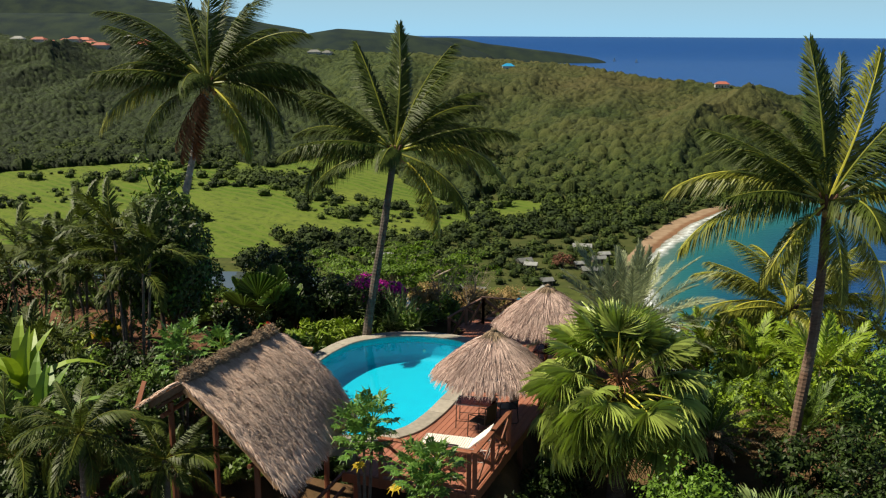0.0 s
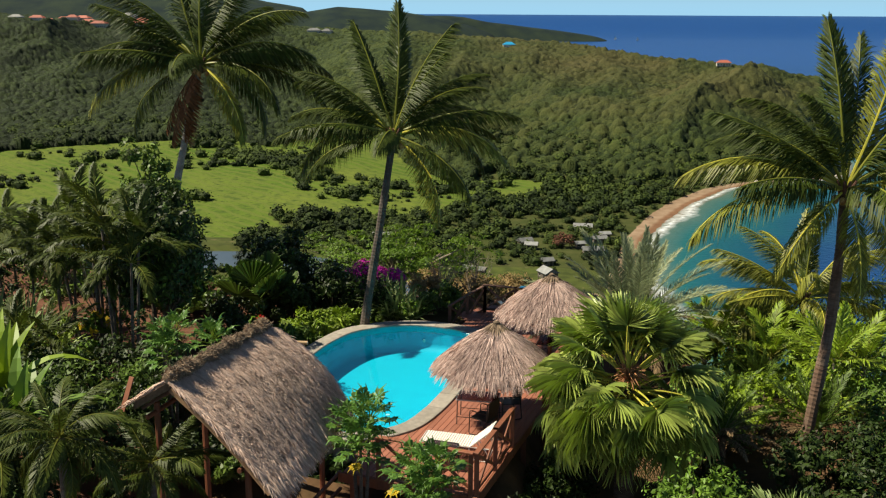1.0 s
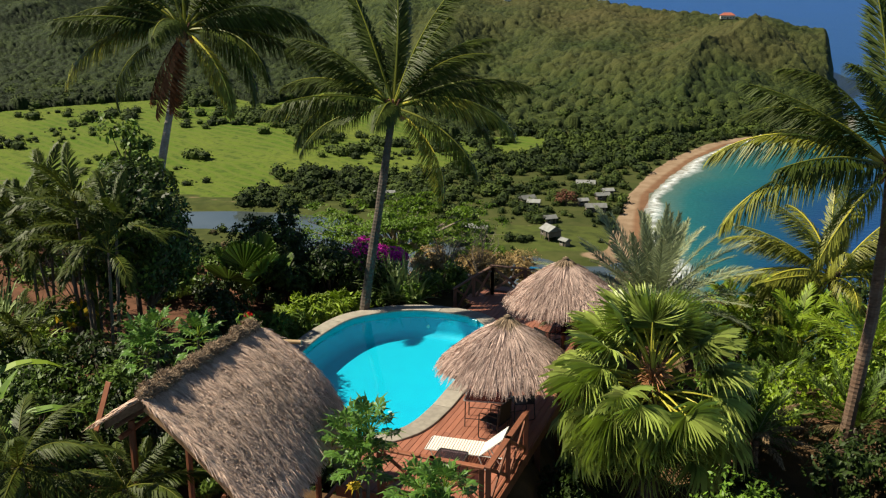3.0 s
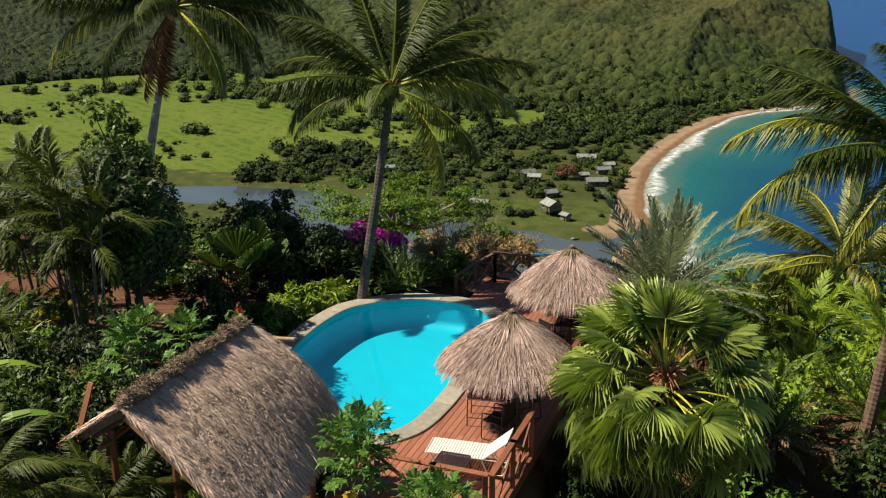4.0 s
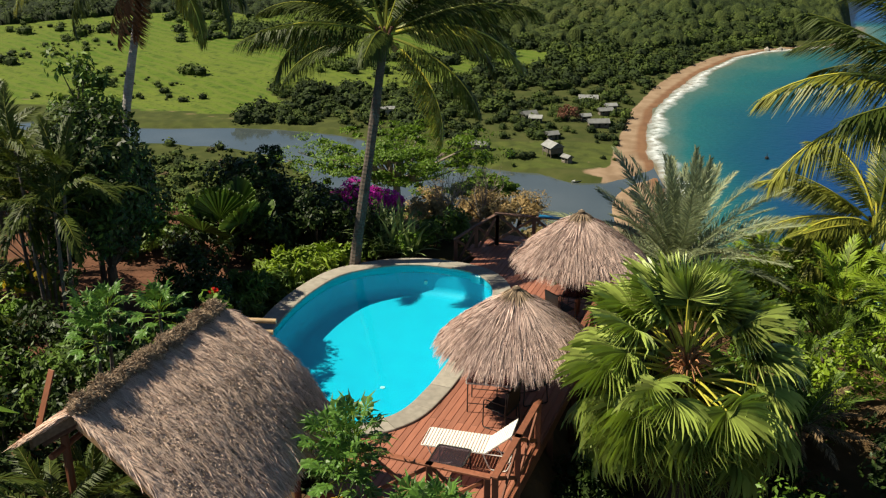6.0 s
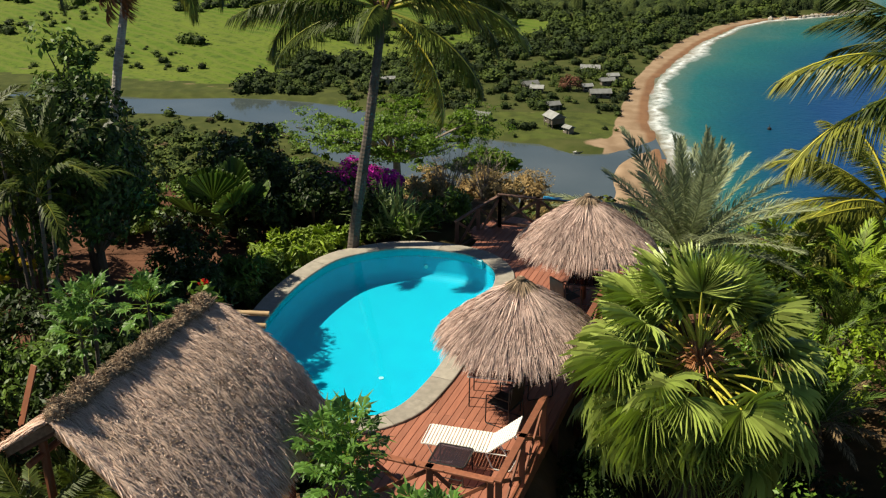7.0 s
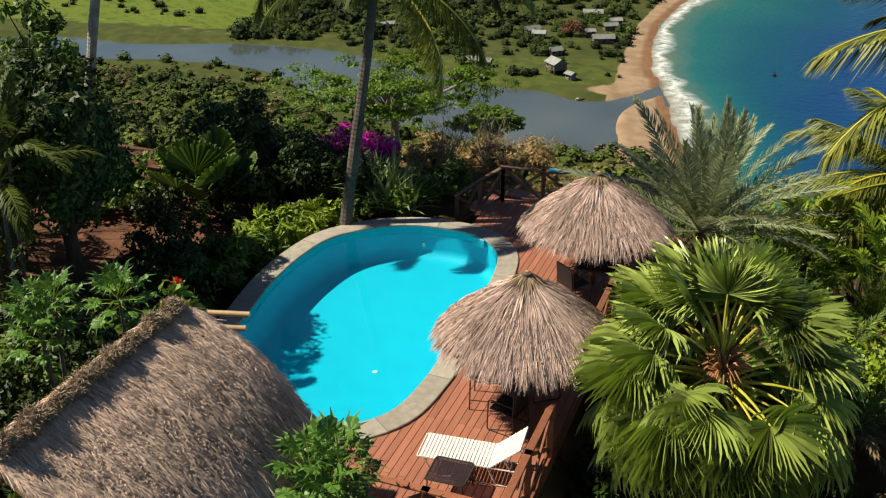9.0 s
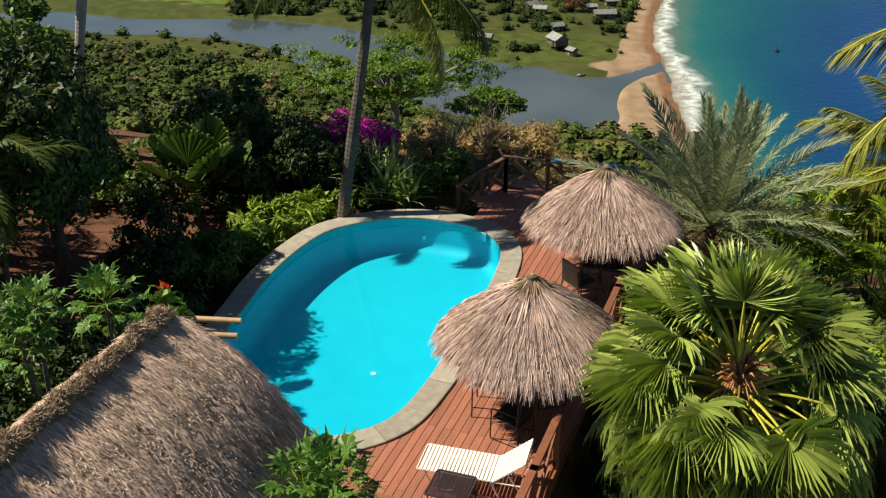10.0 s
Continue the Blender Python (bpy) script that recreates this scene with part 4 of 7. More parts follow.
def build_hut():
    d = unit((RIDGE_F - RIDGE_N) * [1, 1, 0])
    r = np.array([d[1], -d[0], 0])
    length = np.linalg.norm((RIDGE_F - RIDGE_N)[:2])
    floor = -1.0
    o = np.array([*(RIDGE_N + RIDGE_F)[:2] / 2, floor])
    hut = thing("thatched_hut", "open timber hut with a steep straw-thatched gable roof", "hut", tuple(o))
    N, F = RIDGE_N - o, RIDGE_F - o
    z = np.array([0, 0, 1.0])

    def surf_point(s, t, side):
        """s along the ridge 0..1, t down the slope 0..1."""
        s, t = np.asarray(s)[..., None], np.asarray(t)[..., None]
        run, drop = (2.25 - 0.35 * s, 1.85 - 0.05 * s) if side > 0 else (0.7, 0.45)
        flare = (s - 0.5) * 0.1 * t
        sag = 0.0 * np.sin(np.pi * t) + 0.05 * np.sin(np.pi * s) * 0
        return N + (F - N) * (s + flare) + r * side * run * t - z * (drop * ((0.78 - 0.3 * s) * t + (0.22 + 0.3 * s) * np.abs(t) ** 2.4 if side > 0 else 0.9 * t + 0.1 * t * t) - sag)
    for side in (1, -1):
        ss, tt = np.meshgrid(np.linspace(-0.02, 1.02, 12), np.linspace(0, 0.97, 9), indexing="ij")
        top = surf_point(ss, tt, side).reshape(-1, 3)
        i, j = np.meshgrid(np.arange(11), np.arange(8), indexing="ij")
        k = (i * 9 + j).ravel()
        q = np.stack([k, k + 1, k + 10, k + 9], -1)
        low = top - z * 0.14
        n0 = len(top)
        rim = [i * 9 + 8 for i in range(12)]
        gable0, gable1 = list(range(9)), [11 * 9 + j for j in range(9)]
        sides = []
        for line in (rim, gable0, gable1):
            sides += [[a, b, b + n0, a + n0] for a, b in zip(line[:-1], line[1:])]
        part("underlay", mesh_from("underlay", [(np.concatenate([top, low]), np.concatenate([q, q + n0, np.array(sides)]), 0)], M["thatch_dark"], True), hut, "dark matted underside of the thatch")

        def place(n, t0=0.0, t1=0.93, s0=-0.03, s1=1.03):
            s, t = RNG.uniform(s0, s1, n), RNG.uniform(t0, t1, n)
            p = surf_point(s, t, side)
            dn = unit(surf_point(s, t + 0.02, side) - p)
            out = unit(np.cross(d, dn)) * side
            out = np.where(out[:, 2:] < 0, -out, out)
            cell = np.floor(s * 34) * 7.31 + np.floor(t * 9 + 0.5 * np.sin(s * 60)) * 3.17
            lump = 0.03 * (np.sin(cell * 12.9898) * 43.7 % 1.0)[:, None]
            return p + out * (lump + RNG.uniform(0.0, 0.05, (n, 1))), dn, out
        count = 42000 if side > 0 else 9000
        chunks = straw(count, place, 0.21, 0.0032, 0.2)
        chunks += straw(count // 10, lambda n: place(n, 0.9, 0.99), 0.34, 0.008, 0.2)
        chunks += straw(count // 14, lambda n: place(n, 0, 0.97, -0.04, -0.02), 0.26, 0.007, 0.25)
        chunks += straw(count // 14, lambda n: place(n, 0, 0.97, 1.02, 1.04), 0.26, 0.007, 0.25)
        if side > 0:
            # curled, broken straw ends on the weathered middle of the slope
            def rough_place(n):
                s, t = RNG.uniform(0.02, 0.98, n), np.clip(RNG.normal(0.6, 0.22, n), 0.15, 0.95)
                p = surf_point(s, t, side)
                dn = unit(surf_point(s, t + 0.02, side) - p)
                out = unit(np.cross(d, dn)) * side
                out = np.where(out[:, 2:] < 0, -out, out)
                return p + out * 0.05, unit(dn + 0.9 * RNG.normal(0, 1, (n, 1)) * d + out * 0.35), out
            chunks += straw(5200, rough_place, 0.07, 0.006, 0.9) + straw(4200, rough_place, 0.06, 0.0075, 1.2, 1)
        part("thatch", mesh_from("thatch", chunks, [M["thatch_old"], M["ridge_grass"]]), hut, "weathered straw thatch with ragged eaves")
        # gable boards
        for s in (-0.025, 1.025) if side > 0 else ():
            for t0, t1 in ((0.02, 0.35), (0.35, 0.68), (0.68, 0.97)):
                a, b = surf_point(s, t0, side) - z * 0.1, surf_point(s, t1, side) - z * 0.1
                part("gable_board", mesh_from("gable_board", beam(tuple(a), tuple(b), 0.04, 0.1), M["fascia"]), hut, "pale timber gable board")
        for s in np.linspace(0.04, 0.96, 6):
            part("rafter", mesh_from("rafter", tube([surf_point(s, q, side) - z * 0.2 for q in (0.03, 0.34, 0.65, 0.95)], 0.04, 6), M["rail_grey"]), hut)
    # ridge roll of bound grass
    n = 60
    ts = np.linspace(-0.03, 1.03, n)
    lump = 0.075 + 0.035 * np.sin(ts * 41 + 2 * np.sin(ts * 13)) + 0.025 * np.sin(ts * 143)
    roll = tube([N + (F - N) * t + z * (0.09 + 0.04 * math.sin(47 * t) + 0.02 * math.sin(91 * t)) for t in ts], lump, 9)

    def shag(n):
        s, a = RNG.uniform(-0.03, 1.03, n), RNG.uniform(-0.6, math.pi + 0.6, n)
        out = np.cos(a)[:, None] * r + np.sin(a)[:, None] * z
        lump = 0.06 + 0.035 * np.sin(s * 41 + 2 * np.sin(s * 13)) + RNG.uniform(0, 0.05, n)
        p = N + (F - N) * s[:, None] + z * (0.09 + 0.04 * np.sin(47 * s))[:, None] + out * lump[:, None]
        way = unit(out * 0.7 + d * RNG.normal(0, 1.0, (n, 1)) + r * RNG.normal(0, 0.5, (n, 1)) - z * 0.3)
        return p, way, unit(out + RNG.normal(0, 0.3, (n, 3)))
    part("ridge_cap", mesh_from("ridge_cap", roll + straw(11000, shag, 0.1, 0.0055, 1.1), M["ridge_grass"]), hut, "shaggy brown grass ridge roll")
    part("ridge_pole", mesh_from("ridge_pole", tube([N - z * 0.16 + d * 0.02, F - z * 0.16 - d * 0.02], 0.05, 8), M["pole"]), hut)
    # posts, plates, floor and rail
    for sr in (1.45, -0.5):
        for sl in (0.06, 0.5, 0.94):
            p = N + (F - N) * sl + r * sr
            t = abs(sr) / (2.25 - 0.35 * sl if sr > 0 else 0.7)
            zt = surf_point(sl, t, 1 if sr > 0 else -1)[2] - 0.25
            part("post", mesh_from("post", tube([(p[0], p[1], -0.3), (p[0], p[1], zt)], 0.065, 8), M["rail"]), hut)
        a, b = N + r * sr - d * 0.1, F + r * sr + d * 0.1
        zt = min(surf_point(q, abs(sr) / (2.25 - 0.35 * q if sr > 0 else 0.7), 1 if sr > 0 else -1)[2] for q in (0.0, 0.5, 1.0)) - 0.3
        part("wall_plate", mesh_from("wall_plate", tube([(a[0], a[1], zt), (b[0], b[1], zt)], 0.05, 8), M["rail"]), hut)
    for k in range(20):
        v = -1.05 + k * 0.15
        a, b = N + r * v - d * 0.1, F + r * v + d * 0.1
        part("floor_board", mesh_from("floor_board", beam((a[0], a[1], -0.02), (b[0], b[1], -0.02), 0.15, 0.04, 0.004), M["deck"]), hut)
    for h in (0.5, 0.92):
        a, b = N + r * 1.75 - d * 0.35, N - r * 0.95 - d * 0.05
        part("hut_rail", mesh_from("hut_rail", beam((a[0], a[1], h), (b[0], b[1], h), 0.07, 0.07), M["rail"]), hut, "red-brown timber rail")
        a, b = N + r * 1.8, F + r * 1.8
        part("hut_rail", mesh_from("hut_rail", beam((a[0], a[1], h), (b[0], b[1], h), 0.07, 0.07), M["rail"]), hut, "red-brown timber rail")
    return hut


def build_bamboo(at, rz, length):
    ob = tagged(new("bamboo_pole", mesh_from("bamboo_pole", tube([(t * length, 0, 0.01 * math.sin(3 * t)) for t in np.linspace(0, 1, 9)], [0.055, 0.05, 0.053, 0.05, 0.052, 0.049, 0.052, 0.049, 0.05], 10), M["pole"], True)), "pale bamboo pole jutting from under the hut roof", "pole", "bamboo poles of the hut")
    ob.matrix_basis = pose(*at, 0, 0, rz)
    return ob


build_pool()
build_coping()
build_deck()
near_rail = [(*deck_xy(u, 0.0), 0.0) for u in (0.06, 1.35, 2.66)]
railing(near_rail, "red-brown timber railing with crossed braces at the deck edge", M["rail"])
railing([(*deck_xy(0.0, v), 0.0) for v in (0.12, 1.15, 2.3)], "red-brown timber railing along the near end of the deck", M["rail"])
railing([(*deck_xy(u, 0.0), 0.0) for u in (5.6, 7.1, 8.6)], "red-brown timber railing between the thatched parasols", M["rail"])
railing([(4.67, 32.85, 0), (4.32, 33.62, 0), (3.83, 34.04, 0), (2.87, 34.2, 0), (1.76, 34.45, 0), (0.7, 34.75, 0)], "weathered dark timber railing at the far deck corner", M["rail_grey"], 0.93)
railing([(0.7, 34.75, -0.02), (0.1, 34.5, -0.3), (-0.5, 34.25, -0.62)], "weathered timber stair railing leading down from the deck", M["rail_grey"], 0.93)
build_parasol((0.97, 25.42), 2.68, 1.45, 1.52, "round thatched parasol with a bound straw top on the deck")
build_parasol((2.66, 30.1), 2.68, 1.45, 1.55, "round thatched parasol near the far end of the deck")
build_hut()
build_bamboo((-4.95, 24.3, 2.4), -2, 1.36)
build_bamboo((-4.9, 24.0, 2.3), -1, 1.3)
prop = tagged(new("pole_stand", mesh_from("pole_stand", tube([(0, 0, -0.4), (0.02, 0, 1.3), (0, 0, 2.6)], [0.06, 0.055, 0.05], 8) + tube([(0, -0.3, 2.5), (0, 0.2, 2.62)], 0.03, 6), M["rail_grey"])), "rough timber stand that carries two bamboo poles", "stand")
prop.matrix_basis = pose(-4.8, 24.12, -0.2)


# plants
def frond(length, droop, n=46, leaf_len=0.75, leaf_w=0.022, vee=0.35, hang=0.45, bare=0.16, seed=1, spread=1.0, thick=0.03, ragged=0.09):
    """A feather leaf along +X: a bending midrib with leaflets on both sides; drooping bends it towards -Z."""
    g = np.random.default_rng(seed)
    s = np.linspace(0, 1, 15)
    ang = -droop * s ** 1.5
    step = length / 14
    pts = np.concatenate([[[0, 0, 0]], np.cumsum(np.stack([np.cos(ang[:-1]) * step, 0 * s[:-1], np.sin(ang[:-1]) * step], -1), 0)])
    pts[:, 1] += 0.05 * length * np.sin(s * 2.2) * g.uniform(-1, 1)
    rib = tube(pts, thick * (1 - 0.85 * s) + 0.004, 5, False)
    sk = np.linspace(bare, 0.99, n)
    sk = np.concatenate([sk, sk]) + g.normal(0, 0.006, 2 * n)
    side = np.repeat([1.0, -1.0], n)
    base = np.stack([np.interp(sk, s, pts[:, i]) for i in range(3)], -1)
    a = np.interp(sk, s, ang)
    T = np.stack([np.cos(a), 0 * a, np.sin(a)], -1)
    N = np.stack([-np.sin(a), 0 * a, np.cos(a)], -1)
    Sd = np.array([0, 1.0, 0]) * side[:, None]
    fwd = np.radians(np.interp(sk, [0, 0.5, 1], [62, 46, 18])) + g.normal(0, ragged, 2 * n)
    way = T * np.cos(fwd)[:, None] + Sd * (np.sin(fwd) * spread)[:, None] + N * (vee + g.normal(0, ragged, 2 * n))[:, None]
    down = np.array([0, 0, -1.0])
    way = unit(unit(way) + down * 0.3 * hang * np.interp(sk, [0, 0.5, 1], [0.6, 1.0, 0.6])[:, None])
    ln = leaf_len * np.clip(np.sin(np.pi * (0.13 + 0.8 * (sk - bare) / (1 - bare))), 0.12, 1) ** 0.7 * g.uniform(0.85, 1.1, 2 * n)
    ln = ln[:, None]
    m1 = base + way * ln * 0.5
    w2 = unit(way + down * hang * g.uniform(0.7, 1.4, (2 * n, 1)))
    tip = m1 + w2 * ln * 0.5 + down * ln * 0.06
    wide = unit(np.cross(way, N + 0.2 * Sd)) * leaf_w
    v = np.stack([base - wide * 0.5, base + wide * 0.5, m1 + wide, m1 - wide, tip], 1).reshape(-1, 3)
    k = np.arange(2 * n)[:, None] * 5
    return [(v, k + [[0, 1, 2, 3]], 0), (v, k + [[3, 2, 4]], 0)] + paint(rib, 1)


def aim(way, up=(0, 0, 1), scale=1.0, twist=0.0):
    x = Vector(way).normalized()
    u = Vector(up)
    if abs(x.dot(u)) > 0.97:
        u = Vector((0, -1, 0.2))
    y = u.cross(x).normalized()
    z = x.cross(y)
    m = Matrix((x, y, z)).transposed().to_4x4()
    return m @ Matrix.Rotation(twist, 4, "X") @ Matrix.Scale(scale, 4)


def ringed_trunk(points, r0, r1, step=0.11, rough=0.06):
    """A trunk with the ring scars of a palm."""
    p = np.array(points, float)
    d = np.concatenate([[0], np.cumsum(np.linalg.norm(np.diff(p, axis=0), axis=1))])
    n = max(int(d[-1] / step) * 2, 8)
    t = np.linspace(0, d[-1], n)
    line = np.stack([np.interp(t, d, p[:, i]) for i in range(3)], -1)
    for _ in range(6):
        line[1:-1] = (line[:-2] + line[1:-1] * 2 + line[2:]) / 4
    r = np.interp(t, [0, 0.35, d[-1]], [r0 * 1.35, r0, r1]) * (1 + rough * np.where(np.arange(n) % 2 == 0, 0.5, -0.5)) * (1 + 0.05 * np.sin(t * 3.1))
    return tube(line, r, 10)


FROND_SETS = {}


def frond_set(key, mats, **kw):
    """A few leaf meshes of one kind and several bends, shared by all plants of that kind."""
    if key not in FROND_SETS:
        FROND_SETS[key] = [(dr, mesh_from(key, frond(droop=dr, seed=i + 3, **kw), mats)) for i, dr in enumerate((0.25, 0.5, 0.8, 1.1, 1.45, 1.9))]
    return FROND_SETS[key]


def pick(fronds, droop):
    return min(fronds, key=lambda q: abs(q[0] - droop))[1]


def coconut_palm(base, crown, leaves, size, label, trunk, extra=8, nuts=9, lean_mid=(0, 0, 0), dead=(), r=0.13, name="coconut_palm", sunny=0):
    """leaves: angle seen from the pool side, lean away, length, droop, and whether yellowish."""
    b, c = Vector(base), Vector(crown)
    ob = thing(name, label, "palm tree", tuple(b))
    mid = (b + c) / 2 + Vector(lean_mid) - b
    part("trunk", mesh_from("trunk", ringed_trunk([(0, 0, -0.3), tuple((c - b) * 0.12 + Vector(lean_mid) * 0.5), tuple(mid), tuple((c - b) * 0.8 + Vector(lean_mid) * 0.6), tuple(c - b)], r, r * 0.72), trunk, False), ob, "grey ringed trunk")
    kw = dict(length=4.0, n=150, leaf_len=1.05, leaf_w=0.0165, vee=0.1, hang=2.1, thick=0.042, ragged=0.15)
    green = frond_set("coconut_frond", [M["palm_green"], M["palm_yellow"]], **kw)
    # gold fronds: yellowish leaves made lighter still, sunlight put into their colour
    gold = frond_set("coconut_frond_gold", [M["palm_yellow"], M["petiole"]], **kw)
    top = c - b
    n = 0
    for th, lean, ln, dr, yel in leaves:
        a = radians(th)
        way = Vector((math.cos(a), lean, math.sin(a)))
        part("frond", pick(gold if yel else green, dr + (0.35 if abs(math.cos(a)) > 0.4 else 0.12)), ob, "", Matrix.Translation(top + way.normalized() * 0.1) @ aim(way, scale=size * ln / 4.0, twist=RNG.uniform(-0.35, 0.35)))
        n += 1
    for k in range(extra * 2):
        az, el = k * 2.4 + 0.7, radians((62, 40, 15, -12, 28, 50, 2, 72, 34, -28, 20)[k % 11])
        el = max(el, 0.3) if not k % 3 else el
        way = Vector((math.cos(az) * math.cos(el), abs(math.sin(az)) * math.cos(el) * (1 if k % 3 else -1), math.sin(el)))
        part("frond", pick(gold if sunny and k % 3 != sunny else green, 0.5 + 0.12 * (k % 6)), ob, "", Matrix.Translation(top) @ aim(way, scale=size * RNG.uniform(0.8, 1.0) / 4.0, twist=RNG.uniform(-0.4, 0.4)))
    brown = frond_set("dead_frond", [M["palm_dead"], M["palm_dead"]], length=3.2, n=40, leaf_len=0.75, leaf_w=0.04, vee=-0.1, hang=1.6, spread=0.7)
    for th, lean, ln, dr in dead:
        a = radians(th)
        part("dead_frond", pick(brown, dr), ob, "hanging rust-brown dead leaf", Matrix.Translation(top) @ aim((math.cos(a), lean, math.sin(a)), scale=ln))
    boot = []
    for k in range(10):
        a = k * 2.4
        boot += tube([(0.03 * math.cos(a), 0.03 * math.sin(a), -0.3), (0.13 * math.cos(a), 0.13 * math.sin(a), 0.0), (0.24 * math.cos(a), 0.24 * math.sin(a), 0.25)], [0.07, 0.06, 0.03], 6)
    part("crown_fibre", mesh_from("crown_fibre", boot, M["fibre"]), ob, "brown fibrous leaf bases", Matrix.Translation(top))
    for k in range(nuts):
        a = k * 2.4
        q = 0.16 + 0.08 * (k % 3)
        bm = bmesh.new()
        bmesh.ops.create_icosphere(bm, subdivisions=2, radius=0.085)
        for w in bm.verts:
            w.co.z *= 1.25
        me = bpy.data.meshes.new("coconut")
        bm.to_mesh(me)
        bm.free()
        me.materials.append(M["coconut"])
        part("coconut", me, ob, "", Matrix.Translation(top + Vector((q * math.cos(a), q * math.sin(a), -0.18 - 0.07 * (k % 3)))))
    return ob


def feather_plant(name, label, category, at, count, size, key, mats, el=(15, 80), stem=0.0, stems=1, group="", droop=(0.4, 1.2), kw=None, trunk=None, seed=1, dead=0, spread_r=0.25, r=0.1):
    """A palm or cycad with feather leaves that spread from one or several hearts."""
    g = np.random.default_rng(seed)
    z0 = at[2] if len(at) > 2 else float(height(at[0], at[1]))
    ob = thing(name, label, category, (at[0], at[1], z0), group=group)
    leaves = frond_set(key, mats, **(kw or {}))
    brown = frond_set("dry_frond", [M["date_dead"], M["date_dead"]], length=3.2, n=40, leaf_len=0.5, leaf_w=0.022, vee=0.1, hang=0.5) if dead else None
    for q in range(stems):
        ox, oy = (0, 0) if stems == 1 else (g.normal(0, spread_r), g.normal(0, spread_r))
        h = stem * g.uniform(0.75, 1.1) if stems > 1 else stem
        if stem:
            part("trunk", mesh_from("trunk", ringed_trunk([(ox * 0.5, oy * 0.5, -0.2), (ox * 0.8, oy * 0.8, h * 0.5), (ox, oy, h)], r, r * 0.8), trunk or M["trunk"]), ob)
        for k in range(count):
            az = k * 2.39996 + g.uniform(-0.25, 0.25) + q
            f = (k + 0.5) / count
            e = radians(el[1] + (el[0] - el[1]) * f + g.uniform(-6, 6))
            way = (math.cos(az) * math.cos(e), math.sin(az) * math.cos(e), math.sin(e))
            is_dead = dead and f > 1 - dead
            dr = droop[0] + (droop[1] - droop[0]) * f
            sc = size * g.uniform(0.82, 1.05) * (0.75 + 0.25 * math.sin(math.pi * f))
            me = pick(brown if is_dead else leaves, dr)
            base_len = 3.2 if is_dead else (kw or {}).get("length", 4.0)
            part("dead_leaf" if is_dead else "frond", me, ob, "dry brown leaf" if is_dead else "", Matrix.Translation((ox, oy, h)) @ aim(way, scale=sc / base_len, twist=g.uniform(-0.3, 0.3)))
    return ob


def fan_leaf(radius, split=0.5, n=38, sweep=5.4, droop=0.35, petiole=1.0, seed=1, cup=0.25, tilt=0.0):
    """A fan leaf: stalk along +X, then pleated segments that part and hang at their tips."""
    g = np.random.default_rng(seed)
    chunks = []
    ps = np.linspace(0, 1, 6)
    stalk = np.stack([ps * petiole, 0 * ps, 0.05 * petiole * np.sin(np.pi * ps)], -1)
    chunks += paint(tube(stalk, 0.032 * (1 - 0.4 * ps), 5, False), 1)
    ang = np.linspace(-sweep / 2, sweep / 2, n)
    da = sweep / (n - 1)
    hub = np.array([petiole, 0, 0])

    def pt(a, rr, z):
        return np.stack([hub[0] + rr * np.cos(a), rr * np.sin(a), z * np.ones_like(a)], -1)
    reach = radius * (0.72 + 0.28 * np.cos(ang * 0.5)) * g.uniform(0.93, 1.05, n)
    rm = reach * split
    z_in = cup * rm * 0.5
    rib_mid = pt(ang, rm, z_in + 0.035 * radius)
    lo = pt(ang - da * 0.5, rm, z_in - 0.035 * radius)
    hi = pt(ang + da * 0.5, rm, z_in - 0.035 * radius)
    centre = np.repeat(hub[None], n, 0)
    fold = np.clip(np.abs(ang) / (sweep / 2), 0, 1)
    sag = droop * (0.6 + 0.8 * fold) * g.uniform(0.7, 1.3, n)
    r2 = rm + (reach - rm) * 0.55
    z2 = z_in - sag * (reach - rm) * 0.3
    w2 = da * 0.27
    rib2 = pt(ang, r2, z2 + 0.012 * radius)
    lo2, hi2 = pt(ang - w2, r2, z2 - 0.012 * radius), pt(ang + w2, r2, z2 - 0.012 * radius)
    tip = pt(ang + g.normal(0, 0.02, n), reach * (1 - 0.12 * sag), z2 - sag * (reach - rm) * 0.85)
    v = np.stack([centre, lo, rib_mid, hi, lo2, rib2, hi2, tip], 1).reshape(-1, 3)
    k = np.arange(n)[:, None] * 8
    chunks += [(v, np.concatenate([k + [[0, 1, 2]], k + [[0, 2, 3]], k + [[4, 7, 5]], k + [[5, 7, 6]]]), 0), (v, np.concatenate([k + [[1, 4, 5, 2]], k + [[2, 5, 6, 3]]]), 0)]
    turn = np.array(Matrix.Translation((petiole, 0, 0)) @ Matrix.Rotation(tilt, 4, "Y") @ Matrix.Translation((-petiole, 0, 0)))
    stalks, blades = chunks[:1], chunks[1:]
    return stalks + moved(blades, turn)


